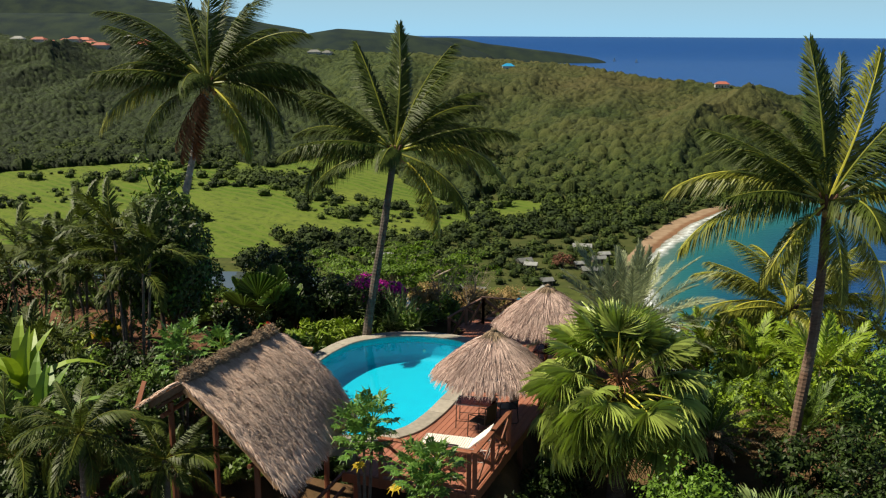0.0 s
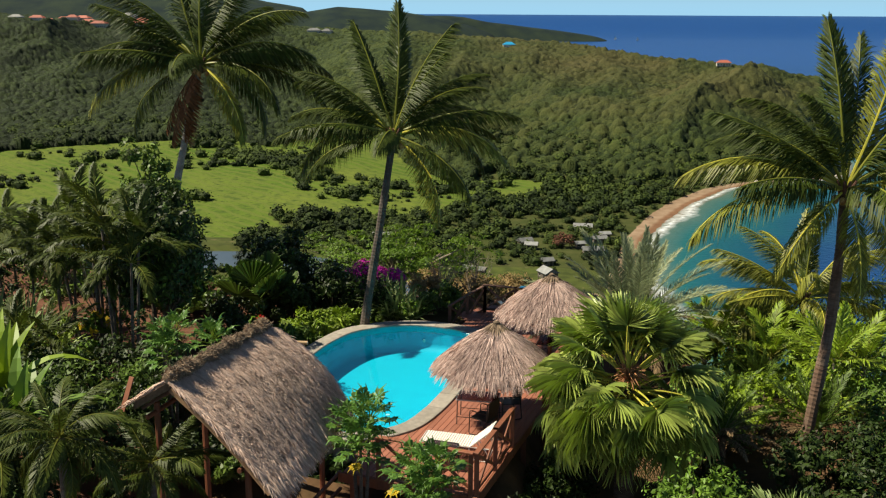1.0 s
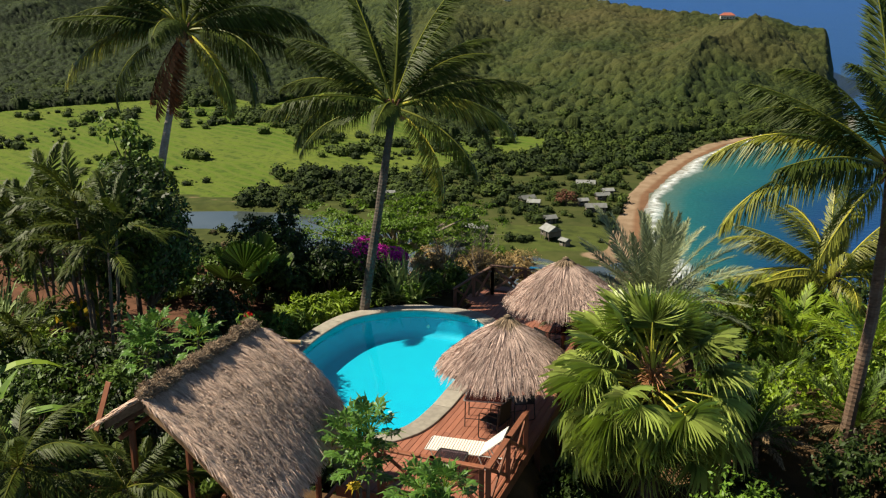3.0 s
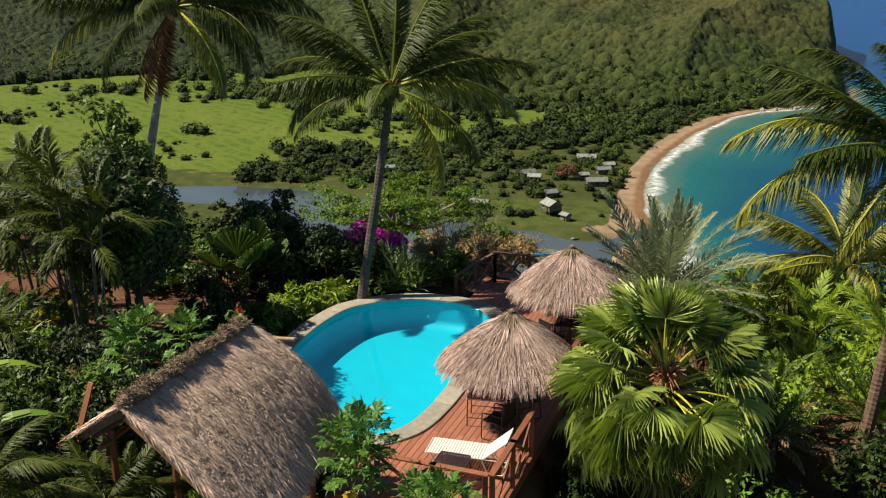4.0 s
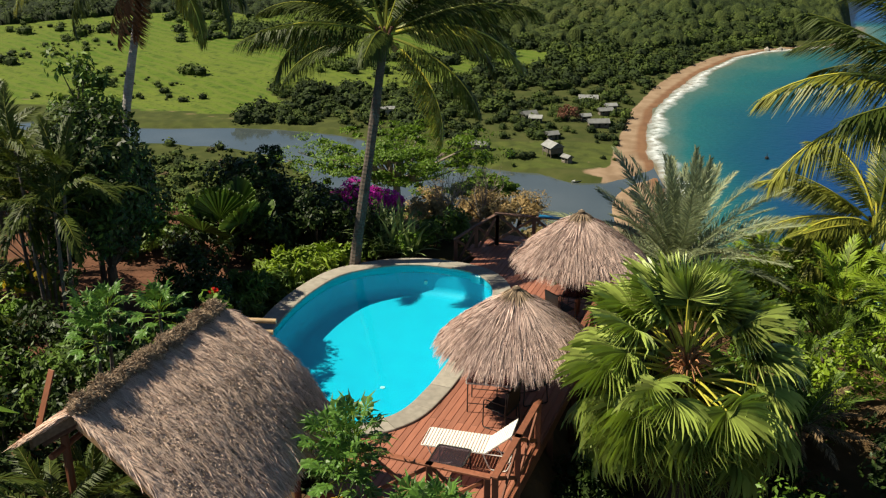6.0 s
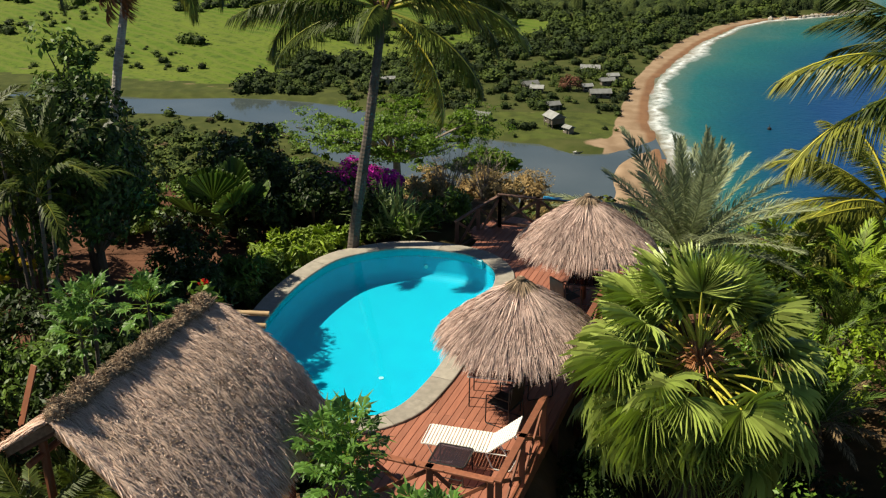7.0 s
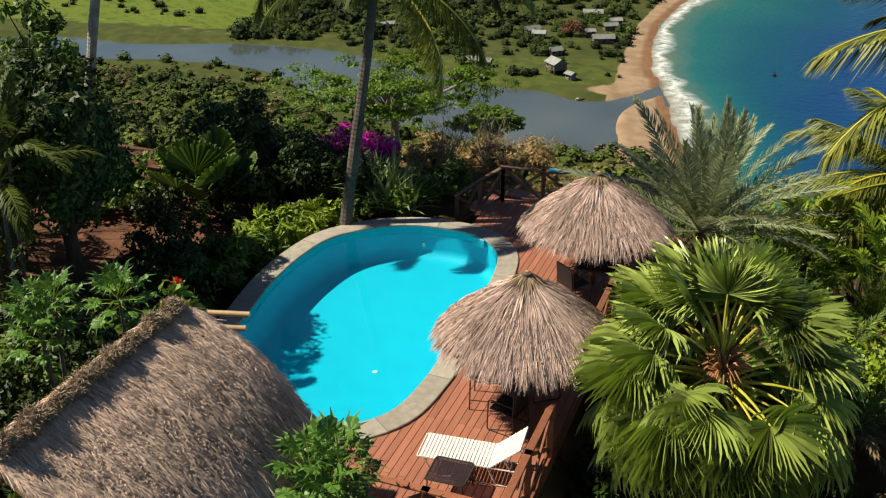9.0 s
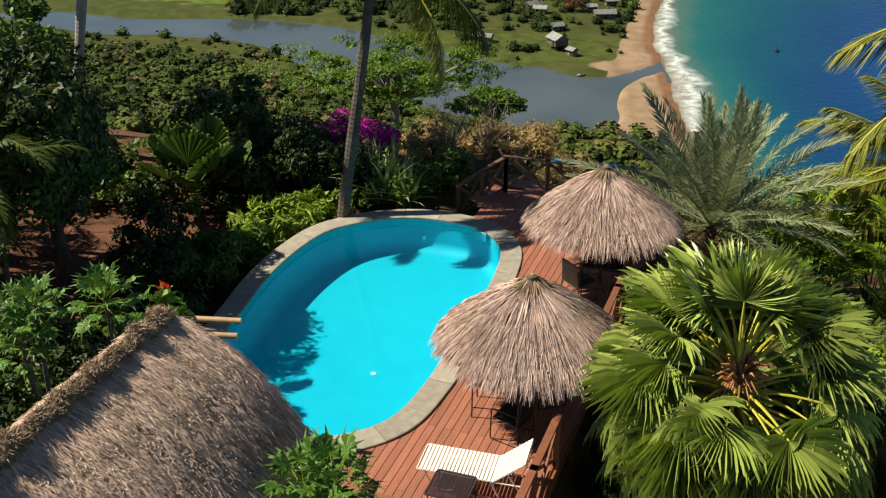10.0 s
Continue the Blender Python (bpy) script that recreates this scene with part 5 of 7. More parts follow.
def big_fan(radius, petiole, droop, tilt, seed, n=30, sweep=4.3):
    """A fan palm leaf: bowed stalk along +X, stiff pleats joined near the stalk that part into narrow ribbons with curled tips."""
    g = np.random.default_rng(seed)
    ps = np.linspace(0, 1, 7)
    stalk = np.stack([ps * petiole, 0 * ps, 0.07 * petiole * np.sin(np.pi * ps)], -1)
    out = paint(tube(stalk, 0.022 * (1.3 - 0.7 * ps), 5, False), 1)
    ang = np.linspace(-sweep / 2, sweep / 2, n) + g.normal(0, 0.022, n)
    da = sweep / (n - 1)
    fold = np.abs(ang) / (sweep / 2)
    reach = radius * (0.8 + 0.2 * np.cos(ang * 0.6)) * g.uniform(0.88, 1.08, n)
    cut = 0.36 * reach * g.uniform(0.85, 1.15, n)
    sag = droop * g.uniform(0.5, 1.6, n) * (0.8 + 0.4 * fold)
    lift = g.normal(0, 0.025, n) * radius
    rows = []
    # along each segment: share of the way, half width, pleat height
    for f, half, pleat in ((0.0, 0.5, 0.0), (0.42, 0.5, 0.04), (0.6, 0.27, 0.04), (0.78, 0.165, 0.03), (0.92, 0.085, 0.017), (1.0, 0.015, 0.0)):
        past = np.clip((f - 0.42) / 0.58, 0, 1)
        rr = cut * min(f / 0.42, 1.0) + (reach - cut) * past
        bend = sag * past ** 2.2
        lateral = rr * (1 - 0.22 * bend)
        z = 0.22 * rr * fold ** 2 - 0.05 * rr + lift * past - (reach - cut) * bend * 1.1
        twist = g.normal(0, 0.03, n) * past
        for side, up in ((-1, -1), (0, 1), (1, -1)):
            a = ang + twist + side * da * half * (1.0 if f <= 0.42 else 1.0 / max(rr.mean() / cut.mean(), 1.0) ** 0.35)
            rows.append(np.stack([petiole + lateral * np.cos(a), lateral * np.sin(a), z + up * pleat * radius], -1))
    v = np.stack(rows, 1).reshape(-1, 3)
    k = np.arange(n)[:, None] * 18
    quads = [k + [[3 * i + q, 3 * i + q + 1, 3 * i + q + 4, 3 * i + q + 3]] for i in range(5) for q in (0, 1)]
    blade = [(v, np.concatenate(quads), 0)]
    turn = np.array(Matrix.Translation((petiole, 0, 0)) @ Matrix.Rotation(tilt, 4, "Y") @ Matrix.Translation((-petiole, 0, 0)))
    return out + moved(blade, turn)


def fan_palm(at, heart, label):
    ob = thing("fan_palm", label, "palm tree", tuple(at))
    a, h = Vector(at), Vector(heart)
    part("trunk", mesh_from("trunk", ringed_trunk([(0, 0, -0.3), tuple((h - a) * 0.5), tuple(h - a)], 0.24, 0.2, 0.09, 0.18), M["trunk_brown"]), ob)
    mats = [M["fan_green"], M["petiole"]]
    young = [mesh_from("fan_leaf", big_fan(0.85, 1.25, 0.2, -0.1, i, 34, 2.9), mats) for i in range(3)]
    open_ = [mesh_from("fan_leaf", big_fan(0.92, 1.25, 0.35, 0.12, i + 5, 44, 4.0), mats) for i in range(4)]
    old = [mesh_from("fan_leaf", big_fan(0.95, 1.1, 0.6, 0.22, i + 11, 44, 3.8), mats) for i in range(4)]
    top = h - a
    n = 78
    g = np.random.default_rng(5)
    for k in range(n):
        f = (k + 0.5) / n
        az = k * 2.39996 + g.normal(0, 0.22)
        away = math.sin(az)
        el = radians(np.interp(f, [0, 0.1, 0.32, 0.65, 1.0], [84, 62, 28, -2, -36])) + g.normal(0, 0.13)
        el += 0.25 * away if f < 0.6 else 0
        # the heart stands open towards the clearing on the near side
        if away < -0.25 and f < 0.36:
            az, el = az + math.pi, el + 0.15
        way = Vector((math.cos(az) * math.cos(el), math.sin(az) * math.cos(el), math.sin(el)))
        kind = young if f < 0.1 else open_ if f < 0.5 else old
        sc = np.interp(f, [0, 0.2, 0.7, 1], [0.9, 1.08, 1.22, 1.2]) * g.uniform(0.85, 1.12)
        part("fan_leaf", kind[k % len(kind)], ob, "", Matrix.Translation(top + Vector((0, 0, 0.35 - 0.75 * f))) @ aim(way, scale=sc, twist=g.normal(0, 0.3)))
    dry = [mesh_from("dead_fan_leaf", big_fan(0.8, 1.0, 1.6, 0.9, i + 31, 22, 3.0), [M["date_dead"], M["date_dead"]]) for i in range(2)]
    for k in range(9):
        az, el = k * 0.7, radians(-72 - 6 * (k % 3))
        part("dead_leaf", dry[k % 2], ob, "dry brown hanging leaf", Matrix.Translation(top + Vector((0, 0, -0.5))) @ aim((math.cos(az) * math.cos(el), math.sin(az) * math.cos(el), math.sin(el))))
    tuft = []
    for k in range(70):
        az, el = k * 2.4, g.uniform(-0.3, 1.2)
        q = Vector((math.cos(az) * math.cos(el), math.sin(az) * math.cos(el), math.sin(el)))
        tuft += tube([tuple(q * 0.1), tuple(q * 0.3 + Vector((0, 0, 0.08))), tuple(q * 0.5 + Vector((0, 0, -0.05)))], [0.03, 0.02, 0.006], 4)
    part("flower_stalk", mesh_from("flower_stalk", tuft, M["flower_stalk"]), ob, "reddish-brown fibres and flower stalks", Matrix.Translation(top + Vector((0, -0.1, 0.25))))
    return ob


def leaf_cloud(n, radii, size, seed, clumps=26, tight=0.3, shell=0.75, flat=0.0, long=2.2, low=-0.5):
    """Leaves on rounded sprays that together fill an ellipsoid: lit leaves outside, larger ones within, gaps between."""
    g = np.random.default_rng(seed)
    c = unit(g.normal(0, 1, (clumps * 3, 3)))
    c = c[c[:, 2] > low][:clumps]
    c = c * g.uniform(shell, 1.0, (len(c), 1)) * (1 + 0.16 * g.normal(0, 1, (len(c), 1)))
    rc = tight * g.uniform(0.75, 1.6, len(c))
    which = g.integers(0, len(c), n)
    away = unit(c + [0, 0, 0.3])[which]
    u = unit(unit(g.normal(0, 1, (n, 3))) + 0.55 * away)
    inner = g.uniform(0, 1, (n, 1)) < 0.22
    depth = np.where(inner, g.uniform(0.0, 0.7, (n, 1)), g.uniform(0.72, 1.0, (n, 1)) + 0.25 * (g.uniform(0, 1, (n, 1)) > 0.9))
    p = np.where(inner, 0.82, 1.0) * c[which] + u * rc[which][:, None] * depth
    p = p * np.array(radii)
    nrm = unit(u + 0.4 * away + g.normal(0, 0.5, (n, 3)) + [0, 0, 0.25 + flat])
    t = unit(np.cross(nrm, g.normal(0, 1, (n, 3))))
    t = unit(t + [0, 0, -0.35])
    b = unit(np.cross(nrm, t))
    ln = size * g.uniform(0.6, 1.35, (n, 1)) * np.where(inner, 1.7, 1.0)
    w = ln / np.where(inner, min(long, 2.2), long)
    v = np.stack([p - t * ln * 0.5, p + b * w * 0.5 - nrm * w * 0.12, p + t * ln * 0.5 - nrm * ln * 0.12, p - b * w * 0.5 - nrm * w * 0.12], 1).reshape(-1, 3)
    k = np.arange(n)[:, None] * 4
    return [(v, k + [[0, 1, 2, 3]], 0)], c * np.array(radii)


def tree(at, top, radii, material, label, n=4200, size=0.2, seed=1, clumps=40, trunk_r=0.13, name="tree", category="tree", tight=0.22, long=2.2, shell=0.6, low=-0.6, bark=None, core=None, flat=0.0, branches=16, tips=None):
    z0 = float(height(at[0], at[1])) if len(at) < 3 else at[2]
    ob = thing(name, label, category, (at[0], at[1], z0))
    cz = top - radii[2] - z0
    cloud, cl = leaf_cloud(n, radii, size, seed, clumps, tight, shell, flat, long, low)
    # a random share of leaves takes a lighter colour, sun sparkle painted in
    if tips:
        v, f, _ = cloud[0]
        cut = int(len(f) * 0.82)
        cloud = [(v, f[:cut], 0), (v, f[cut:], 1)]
    part("crown", mesh_from("crown", moved(cloud, Matrix.Translation((0, 0, cz))), [material, tips] if tips else material), ob)
    g = np.random.default_rng(seed + 50)
    fork = np.array([g.normal(0, 0.1), g.normal(0, 0.1), max(cz - radii[2] * 0.75, 0.15 * cz)])
    part("trunk", mesh_from("trunk", tube([(0, 0, -0.3), (fork * [0.4, 0.4, 0.5]), fork], [trunk_r * 1.3, trunk_r, trunk_r * 0.85], 8), bark or M["bark"]), ob)
    for q in cl[:: max(1, len(cl) // branches)]:
        e = q * 0.95 + [0, 0, cz]
        m = fork * 0.45 + e * 0.55 + g.normal(0, 0.08, 3) * radii[2]
        part("limb", mesh_from("limb", tube([fork, m, e], [trunk_r * 0.55, trunk_r * 0.32, trunk_r * 0.08], 5), bark or M["bark"]), ob)
    return ob


def shrub(at, radii, material, label, n=1400, size=0.14, seed=1, clumps=22, tight=0.26, long=2.2, name="shrub", category="shrub", lift=0.55, flowers=None, flat=0.2):
    z0 = float(height(at[0], at[1])) if len(at) < 3 else at[2]
    ob = thing(name, label, category, (at[0], at[1], z0))
    cloud, cl = leaf_cloud(n, radii, size, seed, clumps, tight, 0.45, flat, long, -0.35)
    part("foliage", mesh_from("foliage", moved(cloud, Matrix.Translation((0, 0, radii[2] * lift))), material), ob)
    stems = []
    for q in cl[::3]:
        e = q * 0.9 + [0, 0, radii[2] * lift]
        stems += tube([(q[0] * 0.08, q[1] * 0.08, -0.15), e * [0.5, 0.5, 0.6], e], [0.022, 0.014, 0.005], 4, False)
    part("branching", mesh_from("branching", stems, M["bark"]), ob)
    if flowers:
        m, count, fs = flowers
        g = np.random.default_rng(seed + 9)
        c2, _ = leaf_cloud(count, [q * 1.04 for q in radii], fs, seed + 7, clumps, tight * 0.8, 0.8, 0.3, 1.2, 0.0)
        part("bloom", mesh_from("bloom", moved(c2, Matrix.Translation((0, 0, radii[2] * lift))), m), ob)
    return ob


def papaya_leaf(size, seed):
    """A leaf of seven deeply cut fingers on a stalk along +X."""
    g = np.random.default_rng(seed)
    v, f = [], []
    out = paint(tube([(0, 0, 0), (size * 0.5, 0, 0.05 * size), (size, 0, 0)], [0.01, 0.008, 0.006], 4, False), 1)
    for i in range(9):
        a = radians(-152 + i * 38)
        ln = size * (0.54 + 0.16 * math.cos(a)) * g.uniform(0.9, 1.1)
        d, s = np.array([math.cos(a), math.sin(a), 0]), np.array([-math.sin(a), math.cos(a), 0])
        c = np.array([size, 0, 0.0])
        b = len(v)
        w = ln * 0.13
        v += [c, c + d * ln * 0.3 + s * w * 0.7, c + d * ln * 0.55 + s * w * 1.5 + [0, 0, -0.05 * ln], c + d * ln * 0.62 + s * w * 0.5, c + d * ln + [0, 0, -0.28 * ln], c + d * ln * 0.62 - s * w * 0.5, c + d * ln * 0.55 - s * w * 1.5 + [0, 0, -0.05 * ln], c + d * ln * 0.3 - s * w * 0.7, c + d * ln * 0.55 + [0, 0, 0.03 * ln]]
        f += [[b, b + 1, b + 8], [b + 1, b + 2, b + 8], [b + 2, b + 3, b + 8], [b + 3, b + 4, b + 8], [b + 4, b + 5, b + 8], [b + 5, b + 6, b + 8], [b + 6, b + 7, b + 8], [b + 7, b, b + 8]]
    return out + [(np.array(v), np.array(f), 0)]


PAPAYA = [mesh_from("papaya_leaf", papaya_leaf(0.45, i), [M["leaf_papaya"] if i < 3 else M["leaf_yellow"], M["leaf_lime"]]) for i in range(4)]


def papaya(at, top, heads, label, seed=1, count=17, scale=1.0, yellow=2):
    """A branching papaya plant: soft trunks with a head of fingered leaves on each."""
    g = np.random.default_rng(seed)
    z0 = float(height(at[0], at[1]))
    ob = thing("papaya_plant", label, "papaya plant", (at[0], at[1], z0), group="papaya plants")
    for q in range(heads):
        ox, oy = (0, 0) if heads == 1 else (0.42 * math.cos(q * 2.4) * (0.5 + 0.25 * q), 0.38 * math.sin(q * 2.4) * (0.5 + 0.2 * q))
        h = top - z0 - 0.22 * q - 0.2
        part("stem", mesh_from("stem", tube([(ox * 0.1, oy * 0.1, -0.2), (ox * 0.6, oy * 0.6, h * 0.5), (ox, oy, h)], [0.05, 0.04, 0.028], 7), M["trunk"]), ob)
        for k in range(count):
            az = k * 2.4 + q
            f = (k + 0.5) / count
            el = radians(72 - 95 * f)
            m = 3 if f > 0.86 and k % 2 == 0 and yellow > 0 else k % 3
            part("leaf", PAPAYA[m], ob, "yellowing leaf" if m == 3 else "", Matrix.Translation((ox, oy, h - 0.25 * f)) @ aim((math.cos(az) * math.cos(el), math.sin(az) * math.cos(el), math.sin(el)), scale=scale * g.uniform(0.75, 1.1)) @ Matrix.Translation((0, 0, 0)))
    return ob


def blade_plant(name, label, category, at, count, length, width, material, seed=1, el=(25, 85), bend=0.6):
    """A rosette of long strap leaves."""
    g = np.random.default_rng(seed)
    z0 = float(height(at[0], at[1])) if len(at) < 3 else at[2]
    ob = thing(name, label, category, (at[0], at[1], z0))
    meshes = []
    for i in range(3):
        s = np.linspace(0, 1, 7)
        a = -bend * (0.5 + 0.5 * i) * s ** 1.5
        p = np.concatenate([[[0, 0, 0]], np.cumsum(np.stack([np.cos(a[:-1]), 0 * s[:-1], np.sin(a[:-1])], -1) * length / 6, 0)])
        w = width * np.array([0.5, 0.9, 1.0, 0.95, 0.75, 0.45, 0.05])
        v = np.concatenate([p + np.outer(w, [0, 1, 0]) + np.outer(w, [0, 0, 0.35]), p, p - np.outer(w, [0, 1, 0]) + np.outer(w, [0, 0, 0.35])])
        k = np.arange(6)
        meshes.append(mesh_from("blade", [(v, np.concatenate([np.stack([k, k + 1, k + 8, k + 7], -1), np.stack([k + 7, k + 8, k + 15, k + 14], -1)]), 0)], material))
    for k in range(count):
        az, f = k * 2.4, (k + 0.5) / count
        e = radians(el[1] + (el[0] - el[1]) * f)
        part("blade", meshes[k % 3], ob, "", Matrix.Translation((g.normal(0, 0.12), g.normal(0, 0.12), 0)) @ aim((math.cos(az) * math.cos(e), math.sin(az) * math.cos(e), math.sin(e)), scale=g.uniform(0.75, 1.1)))
    return ob


# the tall palms
coconut_palm((-11.3, 36.6, 0.1), (-9.5, 37.0, 8.3), [
    (150, -0.2, 1.0, 1.1, 0), (172, -0.35, 1.0, 1.1, 1), (140, 0.2, 1.0, 1.45, 0), (122, -0.1, 1.05, 0.8, 0), (102, 0.2, 1.0, 0.5, 0), (84, 0.0, 1.0, 0.5, 0), (70, 0.3, 0.95, 0.5, 0),
    (46, -0.1, 1.05, 0.8, 0), (28, -0.3, 1.0, 0.8, 0), (8, -0.5, 0.9, 1.1, 0), (18, 0.5, 1.2, 0.8, 0), (4, 0.3, 1.1, 0.8, 0), (-30, -0.8, 0.8, 1.1, 1), (-8, -0.2, 0.85, 1.45, 0), (60, 0.7, 0.95, 0.5, 0), (196, -0.1, 0.85, 1.1, 0)], 4.35,
    "tall coconut palm with a full crown and a hanging dead leaf", M["trunk_pale"], dead=((-118, -0.45, 0.95, 0.5), (-104, -0.3, 0.85, 0.25), (-128, -0.2, 0.85, 0.5), (-111, -0.1, 0.9, 0.5)), lean_mid=(-0.1, 0, 0), extra=6, r=0.15)
coconut_palm((-3.34, 33.05, -0.1), (-2.37, 34.0, 6.22), [
    (90, 0.1, 1.05, 0.25, 0), (103, 0.2, 1.0, 0.5, 0), (72, -0.1, 1.0, 0.5, 0), (52, 0.2, 1.0, 0.8, 0), (27, -0.2, 1.05, 0.5, 0), (20, -0.4, 1.0, 1.1, 1), (-14, -0.5, 0.85, 0.8, 0),
    (6, 0.4, 1.0, 1.1, 0), (160, -0.2, 0.9, 0.8, 1), (150, 0.2, 0.95, 0.8, 0), (172, 0.4, 1.05, 1.1, 0), (128, -0.1, 0.9, 0.5, 0), (186, 0.1, 0.9, 0.8, 0), (-35, -0.5, 0.85, 0.8, 1), (38, 0.6, 0.9, 0.8, 0)], 4.0,
    "slender coconut palm leaning over the pool", M["trunk_dark"], lean_mid=(0.02, 0.05, 0), r=0.155, extra=6)
coconut_palm((8.8, 25.5, -0.9), (9.56, 26.3, 5.95), [
    (101, 0.1, 1.0, 0.25, 0), (87, 0.3, 0.95, 0.25, 0), (76, 0.0, 0.95, 0.25, 1), (58, 0.2, 1.0, 0.5, 0), (40, -0.2, 1.0, 0.8, 1), (20, -0.3, 0.95, 0.8, 1), (120, -0.1, 0.95, 0.8, 0), (134, 0.2, 0.9, 1.1, 0), (112, -0.4, 0.9, 0.8, 0),
    (152, -0.1, 1.05, 0.8, 1), (172, -0.2, 1.05, 0.8, 1), (205, -0.8, 0.75, 0.8, 1), (262, -1.6, 0.7, 0.8, 1), (318, -0.8, 0.8, 0.8, 1), (-4, 0.3, 0.95, 1.1, 0)], 4.1,
    "coconut palm with sunlit yellow-green fronds on the seaward slope", M["trunk_brown"], lean_mid=(0.2, 0, 0), r=0.16, extra=4, sunny=0)
coconut_palm((12.1, 35.4, -3.6), (11.5, 34.5, 0.75), [
    (160, -0.2, 1.0, 0.8, 1), (178, -0.3, 1.0, 0.8, 1), (140, 0.1, 1.0, 0.8, 1), (115, 0.0, 0.9, 0.5, 1), (80, 0.1, 0.9, 0.5, 0), (55, -0.1, 1.0, 0.8, 1), (30, -0.2, 1.0, 0.8, 1), (10, -0.3, 1.0, 0.8, 1), (215, -0.6, 0.8, 0.8, 1), (250, -0.9, 0.7, 0.5, 1), (320, -0.7, 0.8, 0.8, 1), (168, -0.7, 1.05, 0.8, 1), (190, -0.5, 1.0, 1.1, 1), (152, -0.5, 1.05, 1.1, 1), (203, -1.0, 0.9, 0.8, 1)], 3.6,
    "smaller coconut palm with yellowing fronds above the sea", M["trunk_brown"], extra=7, r=0.11, sunny=3, dead=((-35, -0.4, 0.8, 1.1), (215, -0.2, 0.75, 0.8), (-150, 0.3, 0.7, 0.8)))
fan_palm((4.15, 24.1, -1.9), (4.1, 24.0, 1.5), "broad fan palm with a dense skirt of glossy pleated leaves")
DATE_KW = dict(length=3.6, n=110, leaf_len=0.5, leaf_w=0.014, vee=0.28, hang=0.12, bare=0.12, thick=0.032, ragged=0.1)
feather_plant("date_palm", "silvery green date palm with stiff upright fronds behind the parasol", "palm tree", (5.3, 31.6, -1.6), 48, 3.7, "date_frond", [M["date_green"], M["date_green"]], (-4, 84), 2.2, droop=(0.25, 0.8), kw=DATE_KW, trunk=M["fibre"], seed=4, dead=0.16, r=0.2)
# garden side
tree((-8.75, 29.5), 5.4, (1.2, 2.0, 2.3), M["leaf_dark"], "dense dark-leaved tree with scattered leaves coloured as sunlit", 15000, 0.15, 3, 60, 0.14, tight=0.25, tips=M["leaf_mid"])
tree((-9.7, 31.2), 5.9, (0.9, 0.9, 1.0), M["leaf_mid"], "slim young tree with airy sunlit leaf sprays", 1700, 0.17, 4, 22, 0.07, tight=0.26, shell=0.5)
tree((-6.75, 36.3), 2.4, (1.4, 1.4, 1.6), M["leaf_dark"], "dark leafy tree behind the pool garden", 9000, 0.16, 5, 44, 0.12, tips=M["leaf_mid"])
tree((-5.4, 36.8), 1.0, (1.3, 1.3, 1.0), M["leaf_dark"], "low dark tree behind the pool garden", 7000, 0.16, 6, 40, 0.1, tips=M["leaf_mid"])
tree((-8.8, 37.5), 0.3, (1.5, 1.4, 1.0), M["leaf_mid"], "rounded green tree on the garden edge", 4600, 0.17, 7, 40, 0.1)
tree((-14.2, 35.0), 1.0, (1.6, 1.5, 1.0), M["leaf_mid"], "low spreading garden tree", 4200, 0.16, 8, 40, 0.12)
tree((-4.2, 57.0), -2.2, (5.7, 4.2, 1.7), M["leaf_feather"], "wide flat-topped feathery tree on the slope below", 16000, 0.19, 9, 90, 0.22, tight=0.12, shell=0.3, low=-0.6, flat=0.9, long=3.0, bark=M["twig"], branches=45)
tree((0.2, 59.0), -5.4, (2.0, 2.2, 0.6), M["leaf_feather"], "flat-topped feathery tree above the lagoon", 3600, 0.3, 10, 44, 0.14, tight=0.14, shell=0.5, low=-0.2, flat=0.9, long=2.6)
AREC_KW = dict(length=2.2, n=36, leaf_len=0.6, leaf_w=0.026, vee=0.3, hang=0.7, bare=0.2, thick=0.018)
for i, (x, y, h, s) in enumerate(((-10.6, 29.2, 4.0, 2.1), (-12.2, 30.4, 3.6, 2.1), (-13.9, 31.4, 3.0, 2.1), (-10.0, 28.5, 3.9, 2.0), (-9.3, 27.2, 4.3, 1.9), (-11.6, 26.3, 1.3, 1.9))):
    feather_plant("areca_palm", "clump of slim cane palms with arching dark green leaves", "palm", (x, y), 9, s, "areca_frond", [M["palm_green"], M["palm_yellow"]], (-5, 80), h, 3, "cane palms in the garden", (0.5, 1.45), AREC_KW, seed=20 + i, spread_r=0.45, r=0.045)
YOUNG_KW = dict(length=2.2, n=34, leaf_len=0.55, leaf_w=0.024, vee=0.25, hang=0.4, bare=0.2, thick=0.018)
FG_KW = dict(length=2.6, n=60, leaf_len=0.7, leaf_w=0.021, vee=0.15, hang=1.1, bare=0.14, thick=0.022)
feather_plant("garden_palm", "drooping palm with glossy hanging leaflets beside the hut", "palm", (-6.9, 17.8, -0.9), 20, 1.75, "drooping_frond", [M["palm_green"], M["palm_yellow"]], (-30, 75), 3.7, droop=(0.8, 1.9), kw=FG_KW, seed=31, r=0.09)
feather_plant("garden_palm", "low palm with drooping leaves near the hut gable", "palm", (-9.3, 20.0, -0.3), 20, 2.1, "drooping_frond", [M["palm_green"], M["palm_yellow"]], (-25, 80), 1.5, droop=(0.5, 1.6), kw=FG_KW, seed=32, r=0.08)
feather_plant("garden_palm", "low palm with arching leaves under the gable", "palm", (-5.75, 19.1, -1.2), 16, 1.6, "drooping_frond", [M["palm_green"], M["palm_yellow"]], (-15, 60), 2.9, droop=(0.5, 1.3), kw=FG_KW, seed=33, r=0.08)
